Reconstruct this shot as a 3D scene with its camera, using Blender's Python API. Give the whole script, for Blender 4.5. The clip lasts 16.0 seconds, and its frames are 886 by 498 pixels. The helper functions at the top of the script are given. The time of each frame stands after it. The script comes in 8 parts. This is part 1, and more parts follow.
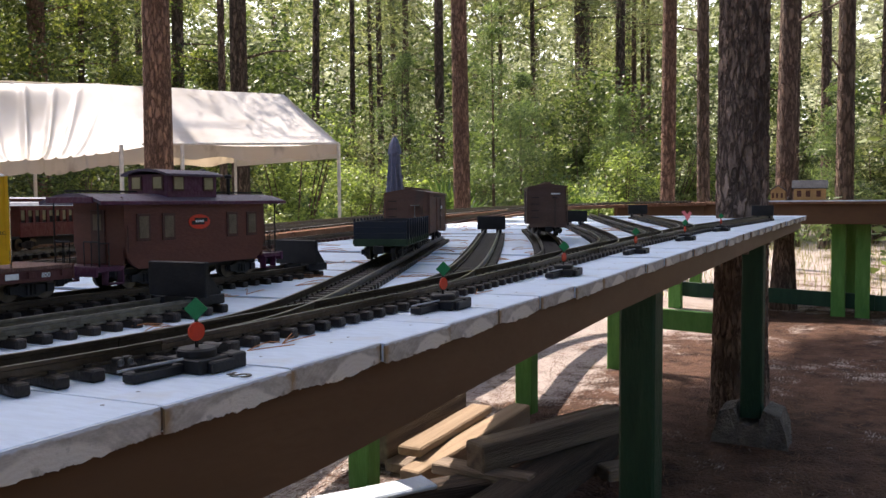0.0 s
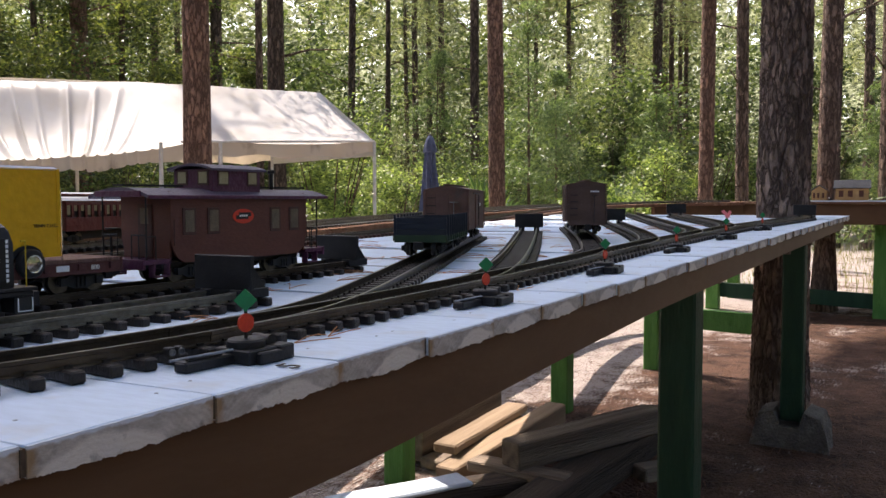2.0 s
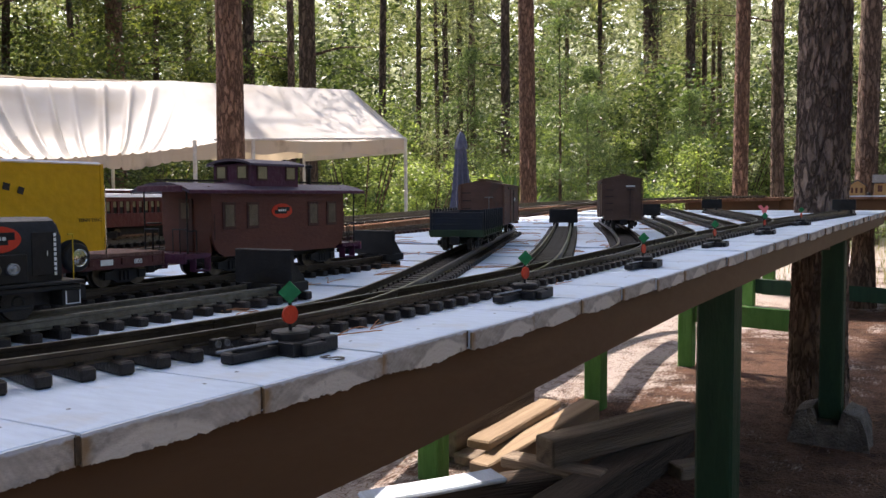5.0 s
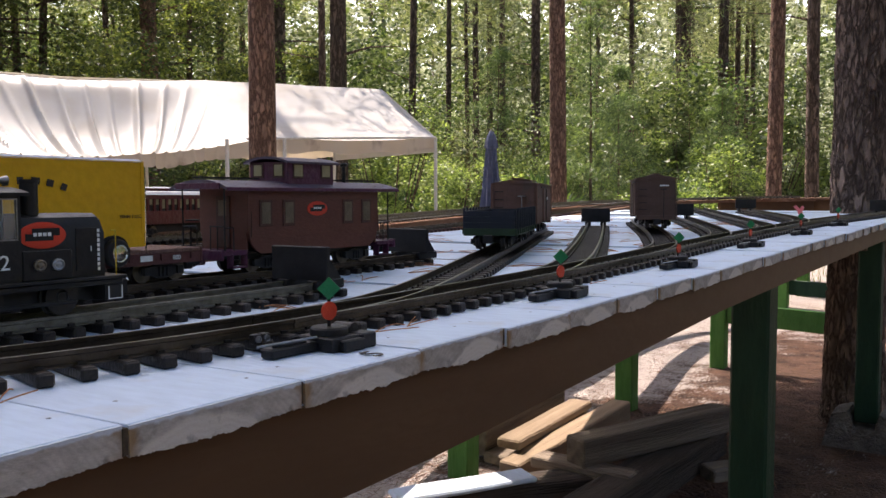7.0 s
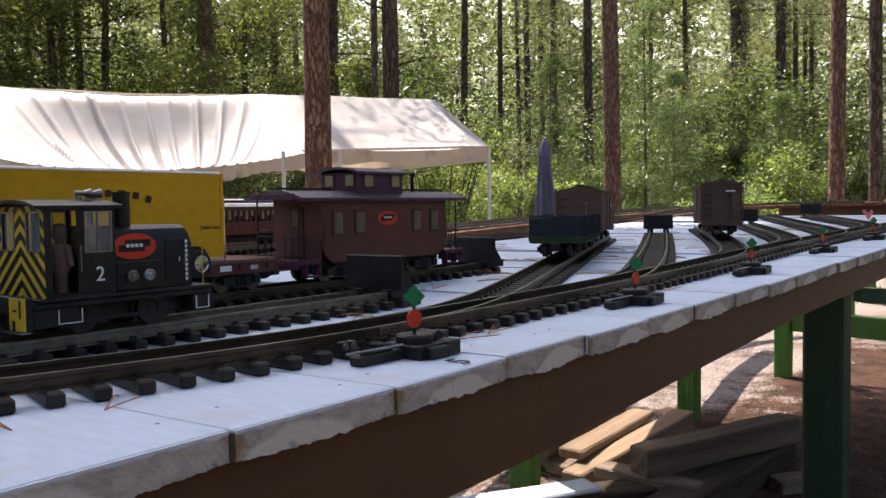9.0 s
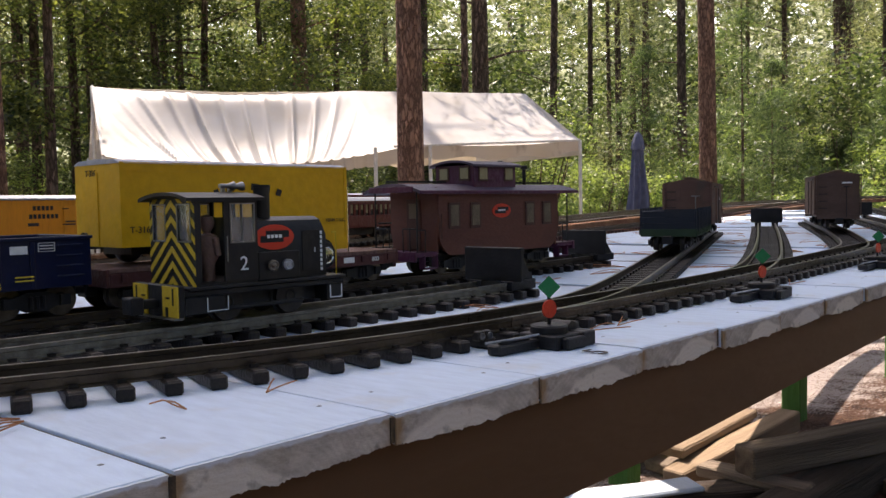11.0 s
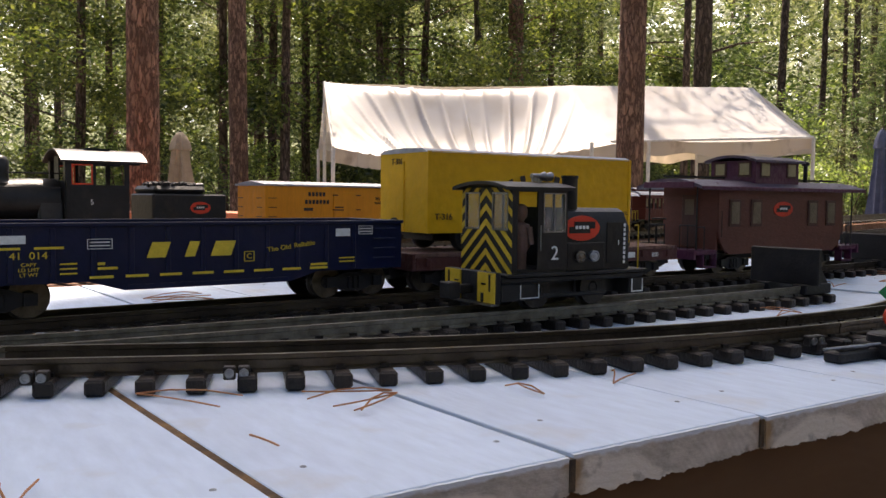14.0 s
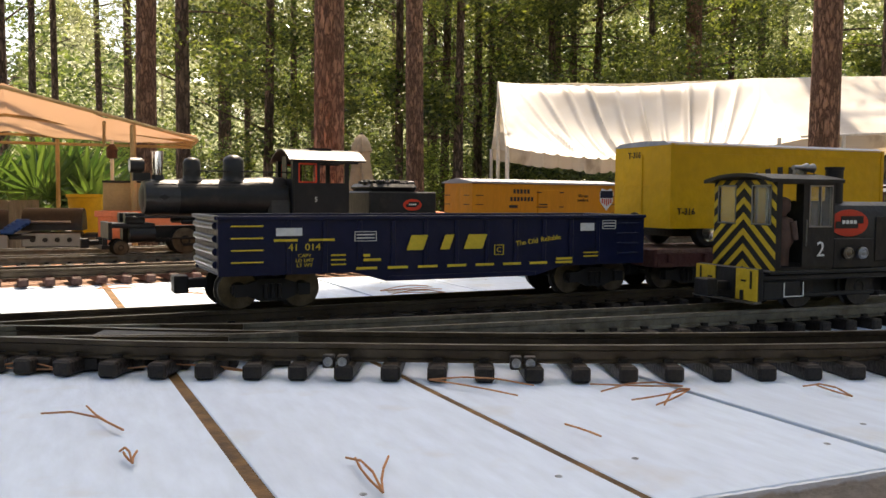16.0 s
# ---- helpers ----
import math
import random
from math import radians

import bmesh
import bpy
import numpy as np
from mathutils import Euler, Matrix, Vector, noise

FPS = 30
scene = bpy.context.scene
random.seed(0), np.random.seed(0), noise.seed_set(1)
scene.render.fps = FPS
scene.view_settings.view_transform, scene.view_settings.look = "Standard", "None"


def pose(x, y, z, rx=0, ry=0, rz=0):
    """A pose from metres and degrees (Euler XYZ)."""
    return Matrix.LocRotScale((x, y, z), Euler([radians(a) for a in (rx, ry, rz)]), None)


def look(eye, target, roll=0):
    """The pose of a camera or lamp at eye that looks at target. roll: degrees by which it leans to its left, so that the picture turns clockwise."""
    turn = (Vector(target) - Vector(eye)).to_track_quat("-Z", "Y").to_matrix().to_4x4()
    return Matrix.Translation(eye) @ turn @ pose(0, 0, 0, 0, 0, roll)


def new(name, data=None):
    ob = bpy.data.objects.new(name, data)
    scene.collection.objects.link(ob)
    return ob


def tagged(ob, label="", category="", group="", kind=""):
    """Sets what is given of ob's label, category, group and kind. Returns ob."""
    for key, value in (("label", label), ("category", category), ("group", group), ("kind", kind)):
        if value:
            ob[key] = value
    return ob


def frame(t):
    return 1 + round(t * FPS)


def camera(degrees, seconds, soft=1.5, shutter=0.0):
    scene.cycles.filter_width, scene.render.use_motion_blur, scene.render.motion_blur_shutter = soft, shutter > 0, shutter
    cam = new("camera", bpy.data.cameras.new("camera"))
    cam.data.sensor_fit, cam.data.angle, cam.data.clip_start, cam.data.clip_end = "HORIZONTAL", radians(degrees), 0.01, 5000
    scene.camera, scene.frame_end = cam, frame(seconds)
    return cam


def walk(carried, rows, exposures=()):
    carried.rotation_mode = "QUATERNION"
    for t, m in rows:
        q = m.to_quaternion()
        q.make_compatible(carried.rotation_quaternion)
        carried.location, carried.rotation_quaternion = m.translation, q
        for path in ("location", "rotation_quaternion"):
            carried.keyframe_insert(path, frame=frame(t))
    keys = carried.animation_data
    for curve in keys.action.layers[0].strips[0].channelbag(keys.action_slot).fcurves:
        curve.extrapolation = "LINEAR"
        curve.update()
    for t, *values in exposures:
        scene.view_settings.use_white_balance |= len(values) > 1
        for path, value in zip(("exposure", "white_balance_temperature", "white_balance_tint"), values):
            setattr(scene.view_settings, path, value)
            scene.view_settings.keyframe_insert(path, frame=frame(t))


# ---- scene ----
cam = camera(54.7, 16.0)
PATH = [
    (0, (-0.14, -0.445, 0.139), (1.632, 0.477, 0.029), -0.4),
    (0.5, (-0.14, -0.439, 0.137), (1.62, 0.504, 0.021), -0.4),
    (1, (-0.143, -0.436, 0.136), (1.606, 0.527, 0.019), -0.3),
    (1.5, (-0.141, -0.434, 0.134), (1.599, 0.546, 0.022), -0.2),
    (2, (-0.146, -0.435, 0.135), (1.588, 0.556, 0.022), -0.1),
    (2.5, (-0.145, -0.435, 0.135), (1.582, 0.569, 0.018), -0.2),
    (3, (-0.145, -0.433, 0.133), (1.571, 0.588, 0.01), -0.4),
    (3.5, (-0.144, -0.429, 0.134), (1.564, 0.604, 0.015), -0.6),
    (4, (-0.147, -0.428, 0.133), (1.561, 0.606, 0.016), -0.4),
    (6.5, (-0.152, -0.418, 0.129), (1.518, 0.676, 0.007), -0.2),
    (7, (-0.155, -0.418, 0.129), (1.505, 0.69, 0.008), -0.1),
    (7.5, (-0.156, -0.413, 0.127), (1.488, 0.718, 0.002), -0.3),
    (8, (-0.16, -0.407, 0.128), (1.464, 0.754, 0.013), -0.5),
    (10.3, (-0.192, -0.377, 0.126), (1.321, 0.927, 0.026), -1.4),
    (10.5, (-0.195, -0.373, 0.125), (1.298, 0.954, 0.023), -1.5),
    (11, (-0.204, -0.369, 0.125), (1.256, 0.994, 0.018), -1.0),
    (11.5, (-0.212, -0.354, 0.125), (1.214, 1.044, 0.013), -0.2),
    (12, (-0.225, -0.343, 0.125), (1.132, 1.121, 0.011), -0.2),
    (12.5, (-0.241, -0.33, 0.124), (1.042, 1.201, 0.015), 0.3),
    (13, (-0.254, -0.321, 0.123), (0.966, 1.26, 0.01), 0.5),
    (13.5, (-0.266, -0.31, 0.121), (0.892, 1.316, 0.001), 0.4),
    (14, (-0.276, -0.303, 0.122), (0.823, 1.364, 0.005), 0.6),
    (14.5, (-0.299, -0.293, 0.122), (0.68, 1.448, 0.016), 0.7),
    (15, (-0.323, -0.279, 0.12), (0.537, 1.524, 0.013), 0.5),
    (15.5, (-0.337, -0.268, 0.117), (0.446, 1.568, -0.002), 0.4),
    (16, (-0.341, -0.265, 0.116), (0.415, 1.583, -0.005), 0.4),
]
walk(cam, [(t, look(eye, target, roll)) for t, eye, target, roll in PATH], [(0, 1.05, 6900, 19), (9, 1.04, 6950, 20), (12, 1.0, 7250, 21), (14, 1.04, 7500, 20), (16, 1.25, 8300, 15)])

# ---- world, sun and light ----
SUN_ELEV, SUN_AZ = radians(58), radians(64)          # azimuth from +x towards +y
world = bpy.data.worlds.new("sky")
scene.world = world
world.use_nodes = True
wn = world.node_tree
sky = wn.nodes.new("ShaderNodeTexSky")
sky.sky_type, sky.sun_disc, sky.sun_elevation, sky.sun_rotation = "NISHITA", False, SUN_ELEV, radians(90) - SUN_AZ
wn.links.new(sky.outputs[0], wn.nodes["Background"].inputs[0])
wn.nodes["Background"].inputs[1].default_value = 0.14
sky.dust_density, sky.ozone_density = 2.2, 2.0
sun = new("sun", bpy.data.lights.new("sun", "SUN"))
sun.data.energy, sun.data.angle, sun.data.color = 4.8, radians(0.5), (1.0, 0.94, 0.84)
sun_from = Vector((math.cos(SUN_AZ) * math.cos(SUN_ELEV), math.sin(SUN_AZ) * math.cos(SUN_ELEV), math.sin(SUN_ELEV)))
sun.matrix_world = look(sun_from * 60, (0, 0, 0))
GROUND_Z = -0.93


# ---- materials ----
def surf(name, c1, c2, scale=20.0, rough=0.6, metal=0.0, bump=0.15, fine=6.0, stretch=(1, 1, 1), vary=0.0, grime=None):
    """Two-scale surface: c1 to c2 in patches, a finer grain over it, relief from both."""
    m = bpy.data.materials.new(name)
    m.use_nodes = True
    n, l = m.node_tree.nodes, m.node_tree.links
    b = n["Principled BSDF"]
    b.inputs["Specular IOR Level"].default_value = 0.3
    tc, mp = n.new("ShaderNodeTexCoord"), n.new("ShaderNodeMapping")
    mp.inputs["Scale"].default_value = stretch
    l.new(tc.outputs["Object"], mp.inputs["Vector"])
    big, small = n.new("ShaderNodeTexNoise"), n.new("ShaderNodeTexNoise")
    big.inputs["Scale"].default_value, big.inputs["Detail"].default_value = scale, 4
    small.inputs["Scale"].default_value, small.inputs["Detail"].default_value = scale * fine, 3
    for t in (big, small):
        l.new(mp.outputs[0], t.inputs["Vector"])
    mix = n.new("ShaderNodeMix")
    mix.data_type = "RGBA"
    ramp = n.new("ShaderNodeMapRange")
    ramp.inputs["From Min"].default_value, ramp.inputs["From Max"].default_value = 0.35, 0.65
    l.new(big.outputs["Fac"], ramp.inputs["Value"])
    l.new(ramp.outputs[0], mix.inputs["Factor"])
    mix.inputs["A"].default_value, mix.inputs["B"].default_value = (*c1, 1), (*c2, 1)
    hsv = n.new("ShaderNodeHueSaturation")
    mr = n.new("ShaderNodeMapRange")
    mr.inputs["To Min"].default_value, mr.inputs["To Max"].default_value = 0.82, 1.18
    l.new(small.outputs["Fac"], mr.inputs["Value"])
    val = mr.outputs[0]
    if vary:
        info, mv, mul = n.new("ShaderNodeObjectInfo"), n.new("ShaderNodeMapRange"), n.new("ShaderNodeMath")
        mv.inputs["To Min"].default_value, mv.inputs["To Max"].default_value = 1 - vary, 1 + vary
        l.new(info.outputs["Random"], mv.inputs["Value"])
        mul.operation = "MULTIPLY"
        l.new(val, mul.inputs[0])
        l.new(mv.outputs[0], mul.inputs[1])
        val = mul.outputs[0]
    l.new(val, hsv.inputs["Value"])
    l.new(mix.outputs["Result"], hsv.inputs["Color"])
    col = hsv.outputs[0]
    if grime:
        g, gr, gm = n.new("ShaderNodeTexNoise"), n.new("ShaderNodeMapRange"), n.new("ShaderNodeMix")
        g.inputs["Scale"].default_value, g.inputs["Detail"].default_value = grime[1], 6
        l.new(tc.outputs["Object"], g.inputs["Vector"])
        gr.inputs["From Min"].default_value, gr.inputs["From Max"].default_value = 0.56, 0.72
        l.new(g.outputs["Fac"], gr.inputs["Value"])
        gm.data_type = "RGBA"
        l.new(gr.outputs[0], gm.inputs["Factor"])
        l.new(col, gm.inputs["A"])
        gm.inputs["B"].default_value = (*grime[0], 1)
        col = gm.outputs["Result"]
    l.new(col, b.inputs["Base Color"])
    b.inputs["Roughness"].default_value, b.inputs["Metallic"].default_value = rough, metal
    if bump:
        bp = n.new("ShaderNodeBump")
        bp.inputs["Strength"].default_value, bp.inputs["Distance"].default_value = bump, 0.6 / scale
        add = n.new("ShaderNodeMath")
        l.new(big.outputs["Fac"], add.inputs[0])
        l.new(small.outputs["Fac"], add.inputs[1])
        l.new(add.outputs[0], bp.inputs["Height"])
        l.new(bp.outputs[0], b.inputs["Normal"])
    return m


def leaf_mat(name, c1, c2, glow=0.5, tint=(1.5, 1.5, 0.95)):
    """Leaves: each one its own green between c1 and c2, light passing through."""
    m = bpy.data.materials.new(name)
    m.use_nodes = True
    n, l = m.node_tree.nodes, m.node_tree.links
    n.remove(n["Principled BSDF"])
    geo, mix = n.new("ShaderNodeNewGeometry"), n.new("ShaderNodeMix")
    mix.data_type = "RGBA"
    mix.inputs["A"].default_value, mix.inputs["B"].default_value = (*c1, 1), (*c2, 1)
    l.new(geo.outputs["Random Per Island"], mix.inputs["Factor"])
    d, t, s = (n.new("ShaderNodeBsdf" + k) for k in ("Diffuse", "Translucent", "Glossy"))
    warm = n.new("ShaderNodeMix")
    warm.data_type, warm.blend_type = "RGBA", "MULTIPLY"
    warm.inputs["Factor"].default_value = 1.0
    warm.inputs["B"].default_value = (*tint, 1)
    l.new(mix.outputs["Result"], warm.inputs["A"])
    l.new(mix.outputs["Result"], d.inputs["Color"])
    l.new(warm.outputs["Result"], t.inputs["Color"])
    s.inputs["Roughness"].default_value = 0.45
    ms, ms2 = n.new("ShaderNodeMixShader"), n.new("ShaderNodeMixShader")
    ms.inputs[0].default_value = glow
    ms2.inputs[0].default_value = 0.06
    l.new(d.outputs[0], ms.inputs[1])
    l.new(t.outputs[0], ms.inputs[2])
    l.new(ms.outputs[0], ms2.inputs[1])
    l.new(s.outputs[0], ms2.inputs[2])
    l.new(ms2.outputs[0], n["Material Output"].inputs["Surface"])
    return m


def bark_mat(name, c1, c2, scale=9.0):
    """Pine bark: upright plates, each its own brown, with dark fissures between them."""
    m = surf(name, c1, c2, scale, 0.9, 0, 0.9, 5, (1, 1, 0.32))
    n, l = m.node_tree.nodes, m.node_tree.links
    tc, mp, warp, off = n.new("ShaderNodeTexCoord"), n.new("ShaderNodeMapping"), n.new("ShaderNodeTexNoise"), n.new("ShaderNodeVectorMath")
    mp.inputs["Scale"].default_value = (1, 1, 0.28)
    l.new(tc.outputs["Object"], mp.inputs["Vector"])
    warp.inputs["Scale"].default_value, warp.inputs["Detail"].default_value = scale * 1.6, 3
    l.new(mp.outputs[0], warp.inputs["Vector"])
    off.operation = "MULTIPLY_ADD"
    off.inputs[1].default_value = (1.5 / scale,) * 3
    l.new(warp.outputs["Color"], off.inputs[0])
    l.new(mp.outputs[0], off.inputs[2])
    edge, cell = n.new("ShaderNodeTexVoronoi"), n.new("ShaderNodeTexVoronoi")
    edge.feature = "DISTANCE_TO_EDGE"
    for v in (edge, cell):
        v.inputs["Scale"].default_value = scale
        l.new(off.outputs[0], v.inputs["Vector"])
    r = n.new("ShaderNodeMapRange")
    r.inputs["From Min"].default_value, r.inputs["From Max"].default_value = 0.0, 0.20
    l.new(edge.outputs["Distance"], r.inputs["Value"])
    bp = [k for k in n if k.type == "BUMP"][0]
    add = [k for k in n if k.type == "MATH"][0]
    mul = n.new("ShaderNodeMath")
    mul.operation = "MULTIPLY_ADD"
    mul.inputs[1].default_value = 1.6
    l.new(r.outputs[0], mul.inputs[0])
    l.new(add.outputs[0], mul.inputs[2])
    l.new(mul.outputs[0], bp.inputs["Height"])
    sep, tone, plate = n.new("ShaderNodeSeparateColor"), n.new("ShaderNodeMapRange"), n.new("ShaderNodeHueSaturation")
    l.new(cell.outputs["Color"], sep.inputs[0])
    l.new(sep.outputs[0], tone.inputs["Value"])
    tone.inputs["To Min"].default_value, tone.inputs["To Max"].default_value = 0.72, 1.25
    l.new(tone.outputs[0], plate.inputs["Value"])
    hs = [k for k in n if k.type == "HUE_SAT"][0]
    l.new(hs.outputs[0], plate.inputs["Color"])
    dark = n.new("ShaderNodeMix")
    dark.data_type = "RGBA"
    dark.inputs["A"].default_value = (c2[0] * 0.5, c2[1] * 0.47, c2[2] * 0.46, 1)
    l.new(r.outputs[0], dark.inputs["Factor"])
    l.new(plate.outputs[0], dark.inputs["B"])
    l.new(dark.outputs["Result"], n["Principled BSDF"].inputs["Base Color"])
    return m


def plain(name, c, rough=0.5, metal=0.0):
    return surf(name, c, tuple(x * 0.8 for x in c), 60, rough, metal, 0.05)


def glass(name, c, rough=0.05):
    m = bpy.data.materials.new(name)
    m.use_nodes = True
    b = m.node_tree.nodes["Principled BSDF"]
    b.inputs["Base Color"].default_value = (*c, 1)
    b.inputs["Roughness"].default_value = rough
    b.inputs["Transmission Weight"].default_value = 0.9
    b.inputs["IOR"].default_value = 1.3
    return m


def end_mat():
    """Sawn board end: pale heartwood arch with faint rings, grey weathered rim, brown stains towards the joints."""
    m = surf("weathered_board_end", (0.52, 0.48, 0.435), (0.38, 0.345, 0.305), 45, 0.8, 0, 0.12, 6, (1, 1, 2.0), 0.08)
    n, l = m.node_tree.nodes, m.node_tree.links
    b = n["Principled BSDF"]
    base = b.inputs["Base Color"].links[0].from_socket
    tc = [k for k in n if k.type == "TEX_COORD"][0]

    def ramp(src, lo, hi, a=0.0, z=1.0):
        r = n.new("ShaderNodeMapRange")
        r.inputs["From Min"].default_value, r.inputs["From Max"].default_value = lo, hi
        r.inputs["To Min"].default_value, r.inputs["To Max"].default_value = a, z
        l.new(src, r.inputs["Value"])
        return r.outputs[0]

    def math_(op, a, c):
        k = n.new("ShaderNodeMath")
        k.operation = op
        for q, v in zip(k.inputs, (a, c)):
            if isinstance(v, (int, float)):
                q.default_value = v
            else:
                l.new(v, q)
        return k.outputs[0]

    def blend(fac, a, bcol):
        mx = n.new("ShaderNodeMix")
        mx.data_type = "RGBA"
        l.new(fac, mx.inputs["Factor"])
        for key, val in (("A", a), ("B", bcol)):
            if isinstance(val, tuple):
                mx.inputs[key].default_value = (*val, 1)
            else:
                l.new(val, mx.inputs[key])
        return mx.outputs["Result"]

    def cloud(scale, detail):
        z = n.new("ShaderNodeTexNoise")
        z.inputs["Scale"].default_value, z.inputs["Detail"].default_value = scale, detail
        l.new(tc.outputs["Object"], z.inputs["Vector"])
        return z.outputs["Fac"]

    sep, info = n.new("ShaderNodeSeparateXYZ"), n.new("ShaderNodeObjectInfo")
    l.new(tc.outputs["Object"], sep.inputs[0])
    # pith below the board, a little to one side of its middle
    px = math_("ADD", sep.outputs["X"], ramp(info.outputs["Random"], 0, 1, -0.048, 0.048))
    pz = math_("ADD", sep.outputs["Z"], 0.082)
    dist = math_("SQRT", math_("ADD", math_("MULTIPLY", px, px), math_("MULTIPLY", pz, pz)), 0.0)
    dist = math_("ADD", dist, ramp(cloud(28, 5), 0, 1, -0.010, 0.010))
    rings = math_("SINE", math_("MULTIPLY", dist, 1500), 0.0)
    heart = blend(ramp(rings, -1, 1), (0.66, 0.62, 0.56), (0.63, 0.585, 0.52))
    rim = blend(ramp(rings, -1, 1, 0, 0.16), base, (0.24, 0.21, 0.18))
    col = blend(ramp(dist, 0.0785, 0.0765), rim, heart)
    col = blend(ramp(cloud(70, 7), 0.58, 0.68, 0, 0.7), col, (0.20, 0.185, 0.17))
    edge = math_("ADD", math_("ABSOLUTE", sep.outputs["X"], 0.0), ramp(cloud(55, 4), 0, 1, -0.022, 0.022))
    col = blend(ramp(edge, 0.060, 0.074, 0, 0.85), col, (0.30, 0.185, 0.085))
    # white paint drawn down over the top edge
    lip = math_("ADD", sep.outputs["Z"], ramp(cloud(90, 4), 0, 1, -0.003, 0.003))
    col = blend(ramp(lip, -0.0035, -0.0020), col, (0.62, 0.67, 0.74))
    l.new(col, b.inputs["Base Color"])
    return m


M_BOARD = surf("white_painted_board", (0.60, 0.71, 0.84), (0.565, 0.66, 0.78), 14, 0.55, 0, 0.06, 8, (1, 0.25, 1), 0.04, ((0.52, 0.55, 0.58), 16))
M_END = end_mat()
M_SCREW = surf("painted_over_screw", (0.16, 0.17, 0.18), (0.30, 0.34, 0.38), 300, 0.6)
M_JOINT = surf("dark_joint_fill", (0.14, 0.098, 0.062), (0.05, 0.040, 0.032), 80, 0.95)
M_RUST = surf("rusty_gap_filler", (0.22, 0.12, 0.05), (0.085, 0.052, 0.03), 60, 0.9)
M_FASCIA = surf("brown_painted_fascia", (0.112, 0.060, 0.029), (0.092, 0.049, 0.024), 3, 0.55, 0, 0.03, 7, (0.4, 1, 1.5))
# one green paint in two copies: shade in the dark one, sunlight in the light
M_GREEN = surf("shaded_green_timber", (0.007, 0.038, 0.020), (0.011, 0.050, 0.025), 12, 0.55, 0, 0.25, 6, (2, 2, 0.4), 0.1)
M_GREEN_LIT = surf("sunlit_green_timber", (0.07, 0.20, 0.04), (0.10, 0.25, 0.06), 9, 0.7, 0, 0.3, 6, (2, 2, 0.4), 0.1)
M_TIE = surf("dark_plastic_tie", (0.012, 0.009, 0.008), (0.022, 0.016, 0.013), 90, 0.42, 0, 0.2, 4, (1, 1, 1), 0.35)
M_TIE_RED = surf("reddish_brown_tie", (0.09, 0.035, 0.028), (0.06, 0.028, 0.022), 90, 0.6, 0, 0.2, 4, (1, 1, 1), 0.25)
M_RAIL = surf("weathered_brass_rail", (0.05, 0.036, 0.026), (0.085, 0.064, 0.044), 30, 0.34, 0.6, 0.1, 5)
M_RAILTOP = surf("worn_rail_head", (0.22, 0.20, 0.17), (0.12, 0.105, 0.085), 40, 0.3, 0.7, 0.05, 6)
M_RAIL_GREY = surf("dull_grey_rail", (0.20, 0.185, 0.15), (0.12, 0.105, 0.08), 90, 0.4, 0.45, 0.15, 5)
M_STEEL = surf("bare_steel", (0.32, 0.32, 0.32), (0.22, 0.22, 0.23), 200, 0.38, 0.9, 0.05)
M_BLACK = surf("black_plastic", (0.010, 0.009, 0.010), (0.017, 0.016, 0.017), 50, 0.5, 0, 0.08)
M_LOCO = surf("worn_black_enamel", (0.010, 0.010, 0.011), (0.016, 0.016, 0.017), 25, 0.42, 0.0, 0.06, 5, (1, 1, 1), 0, ((0.026, 0.023, 0.021), 40))
M_SMOKEBOX = surf("graphite_smokebox", (0.045, 0.047, 0.05), (0.034, 0.036, 0.039), 40, 0.4, 0.3, 0.05)
M_WHEEL = surf("dark_steel_wheel", (0.02, 0.017, 0.015), (0.04, 0.033, 0.028), 60, 0.45, 0.25)
M_TREAD = surf("worn_wheel_rim", (0.17, 0.14, 0.105), (0.10, 0.08, 0.06), 80, 0.3, 0.9)
M_BLUE = surf("dark_blue_enamel", (0.003, 0.008, 0.036), (0.005, 0.010, 0.043), 16, 0.34, 0, 0.05, 8, (1, 1, 1), 0, ((0.012, 0.015, 0.045), 30))
M_BLUE_IN = surf("grimy_blue_interior", (0.02, 0.03, 0.08), (0.05, 0.05, 0.07), 20, 0.6)
M_YELLOW = surf("yellow_van_enamel", (0.72, 0.385, 0.008), (0.66, 0.345, 0.008), 9, 0.42, 0, 0.05, 9)
M_VANROOF = surf("grey_van_roof", (0.42, 0.43, 0.46), (0.34, 0.35, 0.38), 20, 0.5)
M_CABOOSE = surf("caboose_brown_paint", (0.122, 0.039, 0.026), (0.10, 0.032, 0.022), 14, 0.5, 0, 0.08, 9, (1, 1, 3))
M_MAROON = surf("purple_maroon_trim", (0.088, 0.02, 0.052), (0.072, 0.017, 0.042), 20, 0.42)
M_ROOF = surf("slate_purple_roof", (0.10, 0.075, 0.105), (0.075, 0.055, 0.08), 22, 0.5)
M_PANE = surf("cream_window_shade", (0.34, 0.29, 0.155), (0.28, 0.235, 0.12), 60, 0.35)
M_PANE_DIM = surf("dim_window_shade", (0.15, 0.115, 0.075), (0.10, 0.078, 0.05), 60, 0.3)
M_FRAME = surf("dark_window_frame", (0.075, 0.03, 0.022), (0.06, 0.025, 0.02), 60, 0.5)
M_FLAT = surf("oxide_red_flatcar", (0.10, 0.03, 0.026), (0.075, 0.024, 0.022), 20, 0.55)
M_FLATTOP = surf("weathered_plank_floor", (0.20, 0.11, 0.09), (0.14, 0.075, 0.06), 30, 0.75, 0, 0.4, 5, (5, 1, 1))
